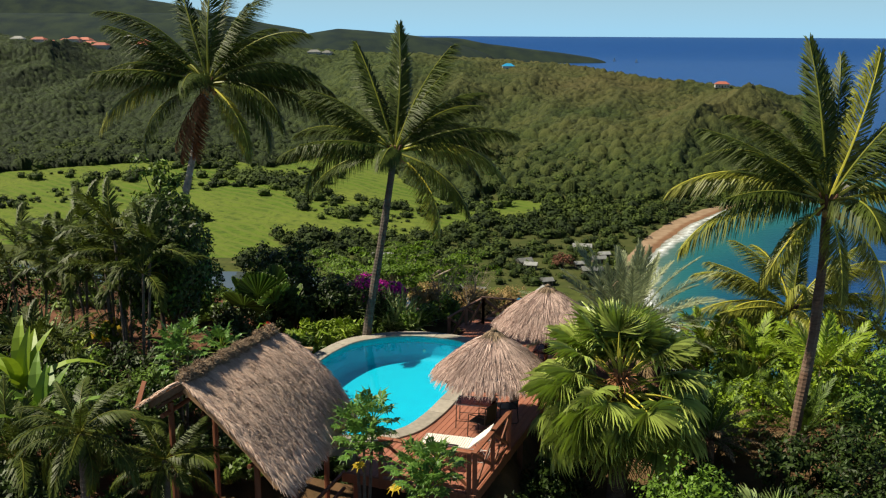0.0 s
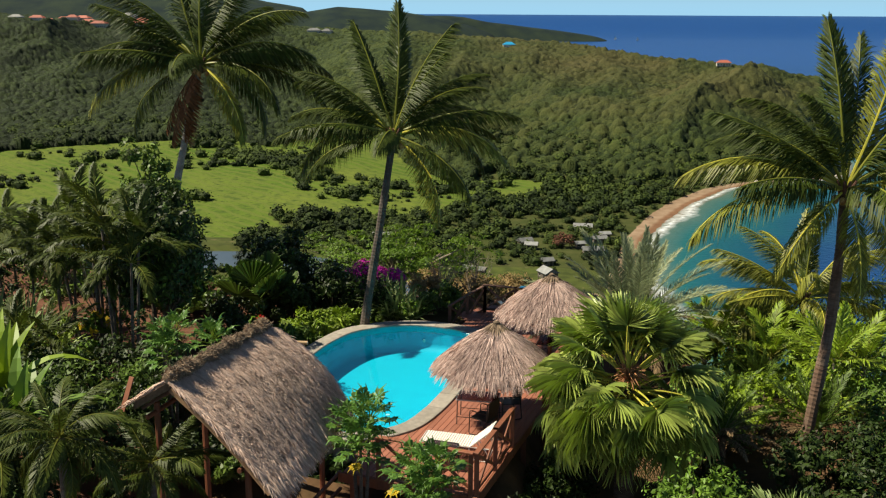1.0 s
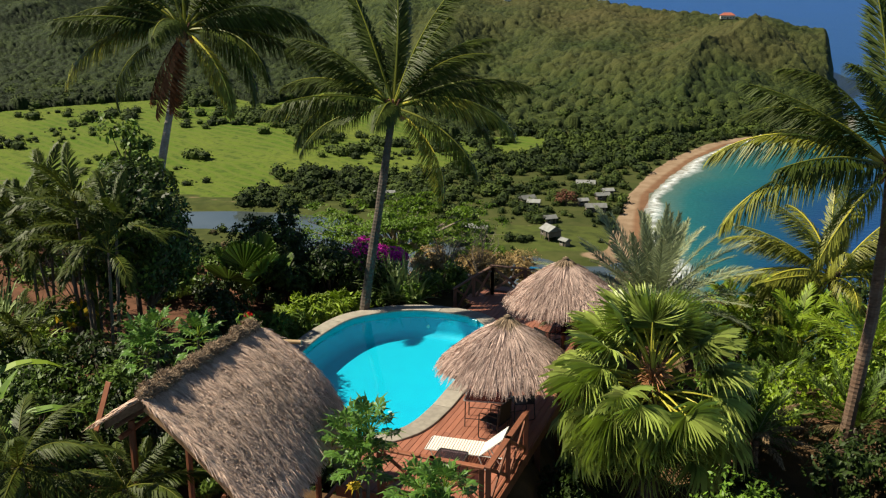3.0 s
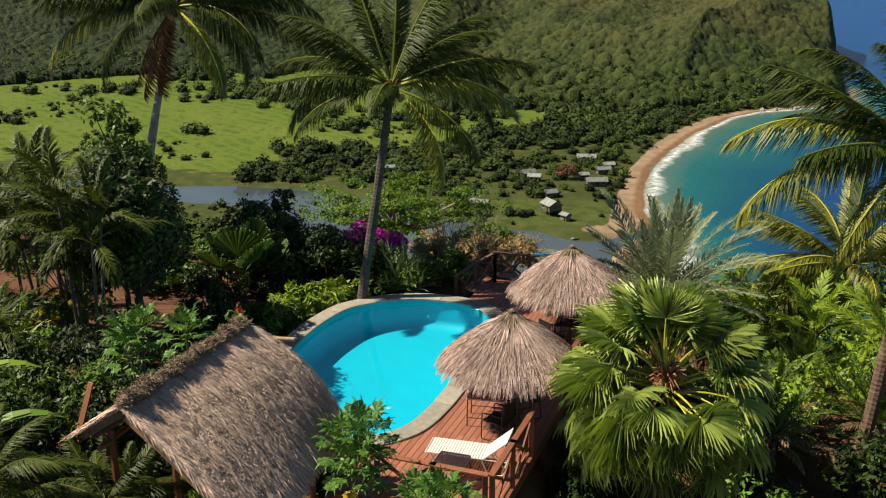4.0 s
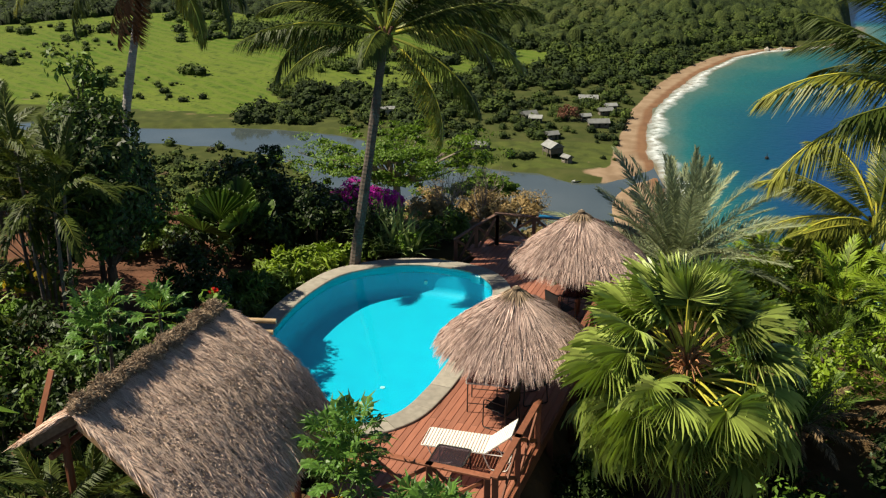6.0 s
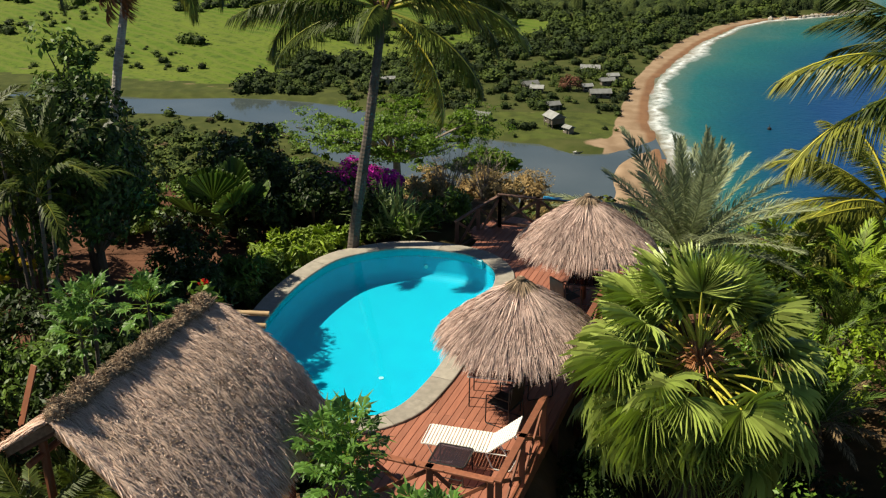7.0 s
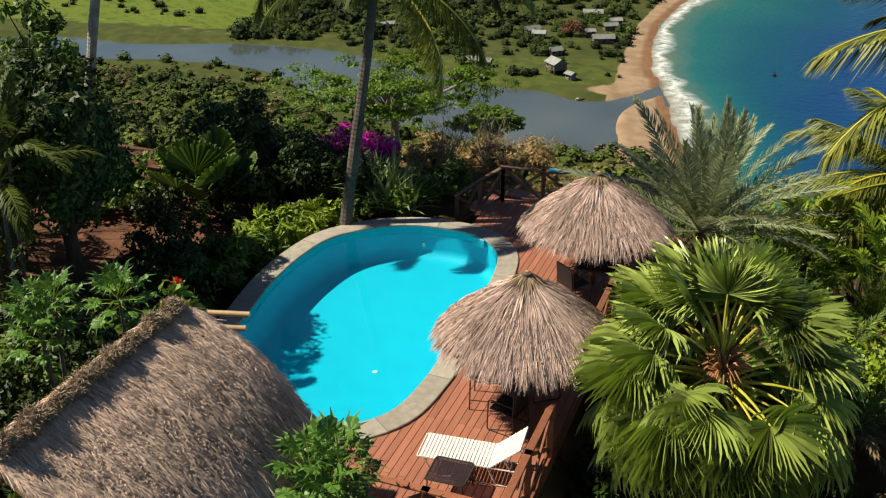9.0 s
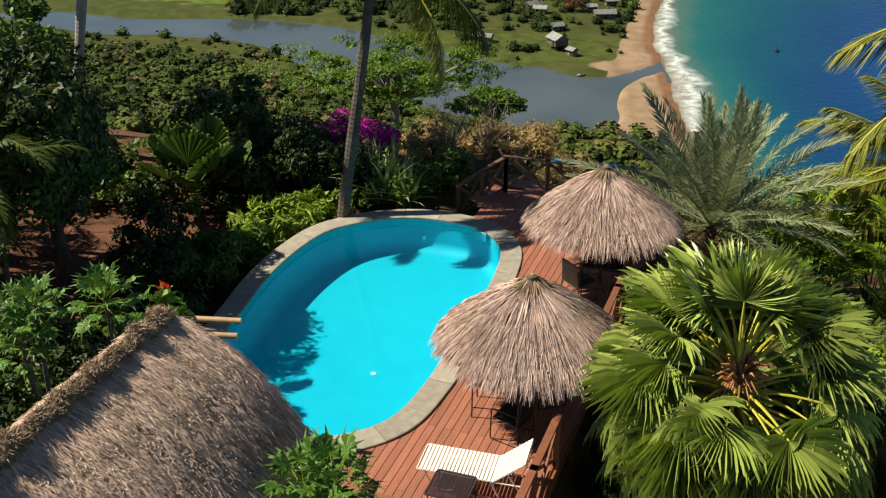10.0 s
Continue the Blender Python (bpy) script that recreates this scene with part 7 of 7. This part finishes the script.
def canopy_sheet(name, label, material, ys, bs, seed, rule, fields, rough, dryness):
    """A closed forest as one rough canopy over the land, on rows of y and bearings."""
    g = np.random.default_rng(seed)
    yy, bb = np.meshgrid(np.array(ys), bs, indexing="ij")
    yy = yy + g.uniform(-0.3, 0.3, yy.shape)
    xx = bb * yy + g.uniform(-0.3, 0.3, yy.shape)
    ground = height(xx, yy)
    grown = rule(xx, yy, ground)
    up = np.clip((ground + 95) / 60, 0, 1)
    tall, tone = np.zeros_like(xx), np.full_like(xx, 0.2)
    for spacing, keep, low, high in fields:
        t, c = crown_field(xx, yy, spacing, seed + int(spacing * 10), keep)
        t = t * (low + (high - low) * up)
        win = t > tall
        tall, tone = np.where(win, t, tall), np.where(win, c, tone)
    patch = wobble(xx, yy, 42, 12) + 0.6 * wobble(xx, yy, 17, 13)
    tall = tall * np.where(patch > 1.0, 0.5, 1.0)
    zz = np.where(grown, ground + tall + g.uniform(-rough, rough, tall.shape) * (tall > 0.3), ground - 1.5)
    v = np.stack([xx, yy, zz], -1).reshape(-1, 3)
    n = len(bs)
    i, j = np.meshgrid(np.arange(len(ys) - 1), np.arange(n - 1), indexing="ij")
    k = (i * n + j).ravel()
    ok = grown.ravel()
    k = k[ok[k] | ok[k + 1] | ok[k + n] | ok[k + n + 1]]
    me = mesh_from(name, [(v, np.stack([k, k + 1, k + n + 1, k + n], -1), 0)], material, True)
    dry = np.clip(dryness(bb, up) + (0.3 * patch + 0.2 * (tone - 0.5)) * smooth(0.0, 0.3, up) * smooth(-0.2, 0.05, bb), 0, 1)
    # tone drops towards the left bearings, that hillside's shade put into the colour
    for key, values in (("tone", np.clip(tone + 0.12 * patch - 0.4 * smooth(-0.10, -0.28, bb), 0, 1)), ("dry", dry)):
        layer = me.attributes.new(key, "FLOAT", "POINT")
        layer.data.foreach_set("value", values.ravel())
    return tagged(new(name, me), label, "forest", kind="stuff")


def rows_between(y0, y1, s0, s1):
    ys = [y0]
    while ys[-1] < y1:
        ys.append(ys[-1] + s0 + (s1 - s0) * (ys[-1] - y0) / (y1 - y0))
    return ys


def on_hill(x, y, z):
    return (land(x, y) < -7) & (z > -93.6) & ~inside(MEADOW, x, y) & (y < np.interp(x / y, BEARING, CREST_Y) + 30)


g = np.random.default_rng(11)


def spots(n, y0, y1, b0=-0.6, b1=0.42):
    y = np.sqrt(g.uniform(y0 ** 2, y1 ** 2, n))
    return g.uniform(b0, b1, n) * y, y


def land(x, y):
    return x - np.interp(y, SHORE_Y, SHORE_X)


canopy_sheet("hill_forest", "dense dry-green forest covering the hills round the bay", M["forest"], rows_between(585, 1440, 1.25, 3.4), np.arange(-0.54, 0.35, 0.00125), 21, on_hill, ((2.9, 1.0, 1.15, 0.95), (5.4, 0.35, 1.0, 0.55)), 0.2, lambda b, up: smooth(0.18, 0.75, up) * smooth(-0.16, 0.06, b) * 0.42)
x, y = spots(6600, 395, 780, -0.5, 0.3)
ok = (land(x, y) < -14) & ~inside(MEADOW, x, y) & ~inside(VILLAGE, x, y) & ~inside(offset(LAGOON, 5.0), x, y) & (height(x, y) < -80) & ~((y < 470) & (x < -110)) & ~((x > 14) & (y < 500) & (y > 470))
x, y = x[ok], y[ok]
r = 1.6 + 3.6 * g.uniform(0, 1, len(x)) ** 1.8
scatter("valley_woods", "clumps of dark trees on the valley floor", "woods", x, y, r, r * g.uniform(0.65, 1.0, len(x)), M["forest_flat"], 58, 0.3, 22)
# copses in the meadow: middle, spread and count
COPSES = ((-158, 642, 13, 14, 50), (-118, 624, 10, 14, 40), (-100, 590, 7, 12, 22), (-200, 690, 20, 8, 30), (-40, 570, 18, 10, 26), (-250, 640, 30, 12, 24), (-290, 560, 20, 10, 16), (-5, 585, 10, 8, 12), (-70, 540, 14, 6, 14))
x, y = spots(2000, 470, 770, -0.5, 0.1)
ok = inside(MEADOW, x, y) & (wobble(x, y, 26, 8) > 0.42)
x, y = np.append(x[ok], [-157, -161, -152]), np.append(y[ok], [531, 533, 529])
r = np.append(g.uniform(0.5, 2.4, ok.sum()) ** 1.15, [5.5, 4.5, 4.8])
for cx, cy, wx, wy, n in COPSES:
    x, y, r = np.append(x, g.normal(cx, wx, n)), np.append(y, g.normal(cy, wy, n)), np.append(r, g.uniform(2.6, 5.2, n))
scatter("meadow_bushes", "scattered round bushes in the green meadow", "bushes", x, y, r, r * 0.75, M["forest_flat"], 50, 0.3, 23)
x, y = spots(620, 365, 512, -0.12, 0.22)
ok = inside(VILLAGE, x, y) & (land(x, y) < -12) & ((y > 404) | (g.uniform(0, 1, len(x)) < 0.3))
x, y = x[ok], y[ok]
r = g.uniform(0.9, 3.4, len(x))
scatter("village_trees", "low trees between the beach huts", "trees", x, y, r, r * 0.85, M["forest_flat"], 60, 0.3, 24)
tree((37.0, 436.5), -87.5, (4.6, 4.0, 3.0), M["rusty"], "reddish-brown leafed tree among the beach huts", 900, 0.9, 29, 40, 0.3, tight=0.24)
# the river bank, reeds and the slope below the garden
x, y = spots(3600, 150, 400, -0.62, 0.24)
ok = ~inside(offset(LAGOON, 2.0), x, y) & (land(x, y) < -6) & ~inside(VILLAGE, x, y) & (y < np.interp(x, [-230, -160, -128, -95, -77, -60, -35, -12, 6, 60], [394, 380, 372, 360, 346, 327, 314, 301, 294, 294]))
x, y = x[ok], y[ok]
r = g.uniform(1.6, 3.6, len(x))
# low bushes thinning out towards the water
bx, by = spots(2600, 318, 412, -0.6, -0.1)
ok = (shore_depth(bx, by) < -1.5) & (by < np.interp(bx, [-230, -160, -128, -95, -77, -60, -35], [412, 398, 394, 384, 370, 342, 324])) & (g.uniform(0, 1, len(bx)) < 0.32)
x, y, r = np.append(x, bx[ok]), np.append(y, by[ok]), np.append(r, 0.5 + 2.3 * g.uniform(0, 1, ok.sum()) ** 2)
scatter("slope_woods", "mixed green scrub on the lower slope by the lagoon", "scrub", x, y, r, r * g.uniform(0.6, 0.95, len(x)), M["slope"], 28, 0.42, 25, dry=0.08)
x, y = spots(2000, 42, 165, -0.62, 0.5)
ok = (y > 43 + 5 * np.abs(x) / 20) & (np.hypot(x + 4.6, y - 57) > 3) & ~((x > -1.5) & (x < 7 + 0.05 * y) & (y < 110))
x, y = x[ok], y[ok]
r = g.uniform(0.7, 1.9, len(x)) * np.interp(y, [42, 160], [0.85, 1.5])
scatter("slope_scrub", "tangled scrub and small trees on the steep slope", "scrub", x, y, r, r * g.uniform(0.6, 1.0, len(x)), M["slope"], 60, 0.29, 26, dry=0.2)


def house(at, w, d, h, rz, roof, wall, label, name="house", hip=False, stilts=0.0, rise=0.3, verandah=False):
    z0 = float(height(*at[:2])) if len(at) < 3 else at[2]
    ob = thing(name, label, "house", (at[0], at[1], z0), rz)
    part("wall", mesh_from("wall", box(-w / 2, w / 2, -d / 2, d / 2, stilts - (0.6 if not stilts else 0), stilts + h, 0.03), wall), ob)
    o = 0.5
    zt = stilts + h + 0.01
    pk = zt + d * rise
    e = (w / 2 + o, d / 2 + o)
    cut = d / 2 if hip else 0.0
    t = 0.12
    v = []
    for dz in (0, -t):
        v += [(-e[0], -e[1], zt - 0.15 + dz), (e[0], -e[1], zt - 0.15 + dz), (e[0], e[1], zt - 0.15 + dz), (-e[0], e[1], zt - 0.15 + dz), (-e[0] + cut, 0, pk + dz), (e[0] - cut, 0, pk + dz)]
    quads = [[0, 1, 5, 4], [2, 3, 4, 5], [0, 6, 7, 1], [1, 7, 8, 2], [2, 8, 9, 3], [3, 9, 6, 0], [6, 10, 11, 7], [8, 11, 10, 9]]
    tris = [[0, 4, 3], [1, 2, 5], [6, 9, 10], [7, 11, 8]]
    part("roof", mesh_from("roof", [(v, quads, 0), (v, tris, 0)], roof), ob)
    if not hip:
        gv = [(-w / 2, -d / 2, zt), (-w / 2, d / 2, zt), (-w / 2, 0, pk - 0.2), (w / 2, -d / 2, zt), (w / 2, d / 2, zt), (w / 2, 0, pk - 0.2)]
        part("gable", mesh_from("gable", [(gv, [[0, 1, 2], [3, 5, 4]], 0)], wall), ob)
    n = max(2, int(w / 2.6))
    for k in range(n):
        x0 = -w / 2 + w * (k + 0.5) / n
        door = k == n // 2
        z1, z2 = (stilts + 0.05, stilts + 2.05) if door else (stilts + 0.9, stilts + min(2.0, h - 0.3))
        hole = part("door" if door else "window", mesh_from("opening", box(x0 - 0.5, x0 + 0.5, -d / 2 - 0.04, -d / 2 + 0.1, z1, z2, 0.01), M["dark_opening"]), ob)
        if not door:
            part("window_frame", mesh_from("window_frame", box(x0 - 0.6, x0 + 0.6, -d / 2 - 0.06, -d / 2 - 0.035, z1 - 0.1, z1 - 0.01, 0.005), M["white_plastic"]), hole)
    if stilts:
        for sx in (-1, 0, 1):
            for sy in (-1, 1):
                part("stilt", mesh_from("stilt", box(sx * w * 0.46 - 0.12, sx * w * 0.46 + 0.12, sy * d * 0.46 - 0.12, sy * d * 0.46 + 0.12, -0.8, stilts, 0.01), M["wall_wood"]), ob)
    if verandah:
        part("verandah_roof", mesh_from("verandah_roof", moved(box(-w / 2 - 0.3, w / 2 + 0.3, -2.2, 0, -0.06, 0.06, 0.01), pose(0, -d / 2, stilts + h - 0.25, 8)), roof), ob)
        for k in range(4):
            xx = -w / 2 + w * k / 3
            part("verandah_post", mesh_from("verandah_post", box(xx - 0.07, xx + 0.07, -d / 2 - 2.0, -d / 2 - 1.86, -0.4, stilts + h - 0.5, 0.01), M["wall_wood"]), ob)
    return ob


house((26.6, 379.5), 6.4, 5.6, 2.6, -62, M["sheet_roof"], M["wall_wood"], "raised wooden beach house with a pale sheet roof", stilts=1.6, verandah=False)
for x, y, w, d, rz in ((27.8, 405, 4.6, 3.6, 20), (49.3, 428, 8.5, 4.4, 4), (54.8, 450.5, 6.0, 3.6, 12), (58.4, 460.5, 4.6, 3.2, 12), (49.3, 474, 8.5, 4.4, -6), (20.0, 440, 6.0, 4.4, 25), (22.5, 433, 5.2, 3.6, -10), (-1.2, 389, 6.5, 3.4, -18), (-5.5, 391.5, 4.0, 3.0, -10), (31.5, 371, 3.2, 2.6, -50), (44.5, 437, 4.0, 3.0, 15)):
    house((x, y), w, d, 2.3, rz, M["sheet_roof"], M["wall_wood"], "small weathered beach hut with a sheet-metal roof")
house((-45.5, 449), 9.0, 5.0, 3.0, 5, M["sheet_roof"], M["wall_pale"], "pale ruined house at the edge of the trees", rise=0.12)
house((223.1, 950, float(height(223.1, 950)) + 1.0), 13, 7.5, 3.6, -8, M["red_roof"], M["wall_pale"], "white villa with a red roof on the ridge", "villa", True, 2.5)
for x, y, w, rz in ((-530, 1342, 21, 4), (-548, 1368, 20, -10), (-640, 1365, 18, 8), (-612, 1368, 20, -4), (-574, 1372, 22, 6), (-484, 1368, 18, -8), (-462, 1342, 20, 5), (-556, 1352, 16, 0), (-590, 1360, 14, 12), (-500, 1300, 21, -6), (-464, 1362, 16, 9)):
    house((x, y, float(height(x, y)) + 1.5), w, 11, 5.5, rz, M["red_roof"] if w != 18 else M["sheet_roof"], M["wall_pale"], "hillside house with pale walls and a hipped roof", "villa", True)
for x, y, w, rz in ((-204, 1205, 16, 5), (-189, 1208, 12, -12)):
    house((x, y, float(height(x, y)) + 1.5), w, 9, 4, rz, M["sheet_roof"], M["wall_pale"], "white house on the wooded ridge among trees", "villa", True)
house((24.2, 1008, float(height(24.2, 1008)) + 1.0), 12, 8, 4, 3, M["blue_tarp"], M["wall_pale"], "house with a blue-green roof among the trees", "villa", True)


def sailboat(at):
    ob = thing("sailboat", "small white sailboat far out on the sea", "sailboat", at, 20, "sailboats")
    s = np.linspace(-1, 1, 9)
    w = 1.5 * (1 - np.abs(s) ** 2.2)
    v = np.concatenate([np.column_stack([s * 6, w, np.full(9, 1.2)]), np.column_stack([s * 6, -w, np.full(9, 1.2)]), np.column_stack([s * 5, 0 * s, np.full(9, -0.5)])])
    k = np.arange(8)
    part("hull", mesh_from("hull", [(v, np.concatenate([np.stack([k, k + 1, k + 19, k + 18], -1), np.stack([k + 9, k + 18, k + 19, k + 10], -1), np.stack([k, k + 9, k + 10, k + 1], -1)]), 0)], M["white_plastic"]), ob)
    part("mast", mesh_from("mast", tube([(0.5, 0, 0), (0.5, 0, 16)], 0.15, 6), M["white_metal"]), ob)
    part("sail", mesh_from("sail", [([(0.3, 0, 2.2), (-5.2, 0.5, 2.4), (-2.4, 0.7, 8), (0.4, 0, 15.6)], [[0, 1, 2, 3]], 0), ([(0.8, 0, 14), (5.6, 0, 1.6), (1.0, -0.7, 2.6)], [[0, 1, 2]], 0)], M["white_plastic"]), ob)


sailboat((460, 3600, SEA_Z))
sailboat((520, 3480, SEA_Z))
buoy = thing("buoy", "dark mooring buoy on the bay", "buoy", (109.5, 382.7, SEA_Z))
part("float", mesh_from("float", tube([(0, 0, -0.3), (0, 0, 0.1), (0, 0, 0.8), (0, 0, 1.0)], [0.5, 0.8, 0.75, 0.3], 12), M["black_metal"]), buoy)
part("marker", mesh_from("marker", tube([(0, 0, 1.0), (0, 0, 2.2)], [0.14, 0.1], 8), M["black_metal"]), buoy)
boat = tagged(new("rowing_boat", mesh_from("rowing_boat", [(np.concatenate([np.column_stack([np.linspace(-2.2, 2.2, 7), q * 0.7 * (1 - np.abs(np.linspace(-1, 1, 7)) ** 2.4), np.full(7, 0.6)]) for q in (1, -1)] + [np.column_stack([np.linspace(-1.9, 1.9, 7), np.zeros(7), np.full(7, -0.05)])]), np.concatenate([np.stack([np.arange(6), np.arange(6) + 1, np.arange(6) + 15, np.arange(6) + 14], -1), np.stack([np.arange(6) + 7, np.arange(6) + 14, np.arange(6) + 15, np.arange(6) + 8], -1)]), 0)], M["white_plastic"])), "white rowing boat drawn up at the lagoon mouth", "boat")
boat.matrix_basis = pose(33.6, 350.5, SEA_Z + 0.2, 0, 0, 15)
# cliff foot boulders
for k in range(26):
    yy = 624 + k * 1.2
    xx = float(np.interp(yy, SHORE_Y, SHORE_X)) + g.uniform(-3, 3)
    bm = bmesh.new()
    bmesh.ops.create_icosphere(bm, subdivisions=1, radius=g.uniform(0.8, 2.2))
    for w in bm.verts:
        w.co *= g.uniform(0.75, 1.15)
    me = bpy.data.meshes.new("boulder")
    bm.to_mesh(me)
    bm.free()
    me.materials.append(M["coping"])
    ob = tagged(new("boulder", me), "brown boulder at the foot of the sea cliff", "boulder", "boulders at the cliff foot")
    ob.matrix_basis = pose(xx, yy, SEA_Z + 0.3)


# loose furniture on the deck
def bent(points, r=0.013, n=5):
    """A bent metal tube with softened corners."""
    p = [np.array(q, float) for q in points]
    out = [p[0]]
    for a, b, c in zip(p[:-2], p[1:-1], p[2:]):
        d0, d1 = min(0.05, np.linalg.norm(b - a) / 3), min(0.05, np.linalg.norm(c - b) / 3)
        q0, q1 = b + unit(a - b) * d0, b + unit(c - b) * d1
        out += [q0, (q0 + q1) / 4 + b / 2, q1]
    return tube(out + [p[-1]], r, n)


def lounger(at, rz, label):
    """A low white strap lounger with a raised back; the foot end lies at the origin, along +X."""
    ob = thing("sun_lounger", label, "sun lounger", at, rz, "sun loungers on the deck")
    w, zs = 0.31, 0.34
    seat, back = 1.22, 0.66
    up = radians(42)
    bx, bz = math.cos(up), math.sin(up)
    for s in (-1, 1):
        part("side_tube", mesh_from("side_tube", bent([(0, s * w, zs), (seat + 0.5, s * w, zs)]), M["white_metal"]), ob)
        part("back_tube", mesh_from("back_tube", bent([(seat, s * w, zs), (seat + back * bx, s * w, zs + back * bz)]), M["white_metal"]), ob)
    part("foot_bar", mesh_from("foot_bar", bent([(0, -w, zs), (0, w, zs)]), M["white_metal"]), ob)
    part("head_bar", mesh_from("head_bar", bent([(seat + back * bx, -w, zs + back * bz), (seat + back * bx, w, zs + back * bz)]), M["white_metal"]), ob)
    for x0 in (0.12, 1.18):
        for s in (-1, 1):
            part("leg", mesh_from("leg", bent([(x0, s * w, zs), (x0 + 0.14, s * w, 0.02), (x0 + 0.45, s * w, 0.02), (x0 + 0.58, s * w, zs)]), M["white_metal"]), ob)
    n = 20
    strap = mesh_from("strap", box(-0.024, 0.024, -w - 0.012, w + 0.012, -0.004, 0.01, 0.004), M["white_plastic"])
    for k in range(n):
        part("strap", strap, ob, "", pose(0.06 + k * 0.0605, 0, zs + 0.01))
    for k in range(11):
        t = 0.03 + k * 0.061
        part("strap", strap, ob, "", pose(seat + t * bx, 0, zs + 0.01 + t * bz, 0, -42, 0))
    part("back_stay", mesh_from("back_stay", bent([(seat + 0.3 * bx, -w, zs + 0.3 * bz), (seat + 0.44, -w, zs - 0.16), (seat + 0.44, w, zs - 0.16), (seat + 0.3 * bx, w, zs + 0.3 * bz)]), M["white_metal"]), ob)
    return ob


def low_table(at, rz, w, d, h, top, frame_mat, label, name="side_table", legs=None):
    ob = thing(name, label, "table", at, rz)
    part("tabletop", mesh_from("tabletop", box(-w / 2 + 0.02, w / 2 - 0.02, -d / 2 + 0.02, d / 2 - 0.02, h - 0.014, h, 0.003), top), ob)
    part("rim", mesh_from("rim", bent([(-w / 2, -d / 2, h - 0.01), (w / 2, -d / 2, h - 0.01), (w / 2, d / 2, h - 0.01), (-w / 2, d / 2, h - 0.01), (-w / 2, -d / 2, h - 0.01)], 0.016), frame_mat), ob)
    for sx in (-1, 1):
        for sy in (-1, 1):
            part("leg", mesh_from("leg", bent([(sx * (w / 2 - 0.03), sy * (d / 2 - 0.03), h - 0.02), (sx * (w / 2 - 0.02), sy * (d / 2 - 0.02), 0.0)], 0.014), legs or frame_mat), ob)
    for sy in (-1, 1):
        part("stretcher", mesh_from("stretcher", bent([(-w / 2 + 0.03, sy * (d / 2 - 0.03), h * 0.3), (w / 2 - 0.03, sy * (d / 2 - 0.03), h * 0.3)], 0.01), legs or frame_mat), ob)
    return ob


def patio_chair(at, rz, label):
    """A black metal armchair with a sling seat; it faces +X."""
    ob = thing("patio_chair", label, "chair", at, rz, "chairs round the parasol tables")
    for s in (-0.27, 0.27):
        part("side_frame", mesh_from("side_frame", bent([(-0.22, s, 0.88), (-0.2, s, 0.42), (-0.24, s, 0.01), (0.3, s, 0.01), (0.28, s, 0.64), (-0.2, s, 0.62)], 0.014), M["black_metal"]), ob)
    part("seat", mesh_from("seat", moved(box(-0.24, 0.27, -0.255, 0.255, -0.012, 0.006, 0.004), pose(0, 0, 0.43, 0, -5)), M["black_metal"]), ob, "dark sling seat")
    part("backrest", mesh_from("backrest", moved(box(-0.008, 0.008, -0.255, 0.255, 0.0, 0.48, 0.004), pose(-0.21, 0, 0.43, 0, -6)), M["black_metal"]), ob, "dark sling back")
    part("crossbar", mesh_from("crossbar", bent([(-0.22, -0.27, 0.88), (-0.22, 0.27, 0.88)], 0.014), M["black_metal"]), ob)
    return ob


lounger((-0.75, 23.62, 0.0), -13, "white strap sun lounger with its back raised on the deck")
low_table((-0.26, 22.84, 0.0), -16, 0.64, 0.6, 0.43, M["smoked"], M["black_metal"], "low smoked-glass side table with a dark metal frame")
low_table((0.55, 25.35, 0.0), -8, 1.05, 0.66, 0.68, M["smoked"], M["white_metal"], "glass patio table with a white rim under the parasol", "patio_table", M["black_metal"])
patio_chair((0.72, 24.62, 0.0), 150, "black metal patio chair under the thatched parasol")
patio_chair((1.35, 25.7, 0.0), 200, "black metal patio chair against the railing")
low_table((2.75, 29.7, 0.0), -14, 0.9, 0.9, 0.72, M["smoked"], M["black_metal"], "dark patio table under the far parasol", "patio_table")
patio_chair((2.15, 29.3, 0.0), 35, "black metal patio chair under the far parasol")
patio_chair((3.15, 29.0, 0.0), 130, "black metal patio chair at the deck edge")
towel = tagged(new("blue_panel", mesh_from("blue_panel", box(-0.42, 0.42, -0.09, 0.09, 0, 0.03, 0.01), M["blue_tarp"])), "folded blue towel laid over the far hand rail", "towel")
towel.matrix_basis = pose(2.3, 34.32, 1.0, 0, 0, -14)
towel2 = tagged(new("blue_panel", mesh_from("blue_panel", box(-0.3, 0.3, -0.08, 0.08, 0, 0.03, 0.01), M["blue_tarp"])), "small blue towel on the far hand rail", "towel")
towel2.matrix_basis = pose(3.2, 34.14, 1.0, 0, 0, -10)
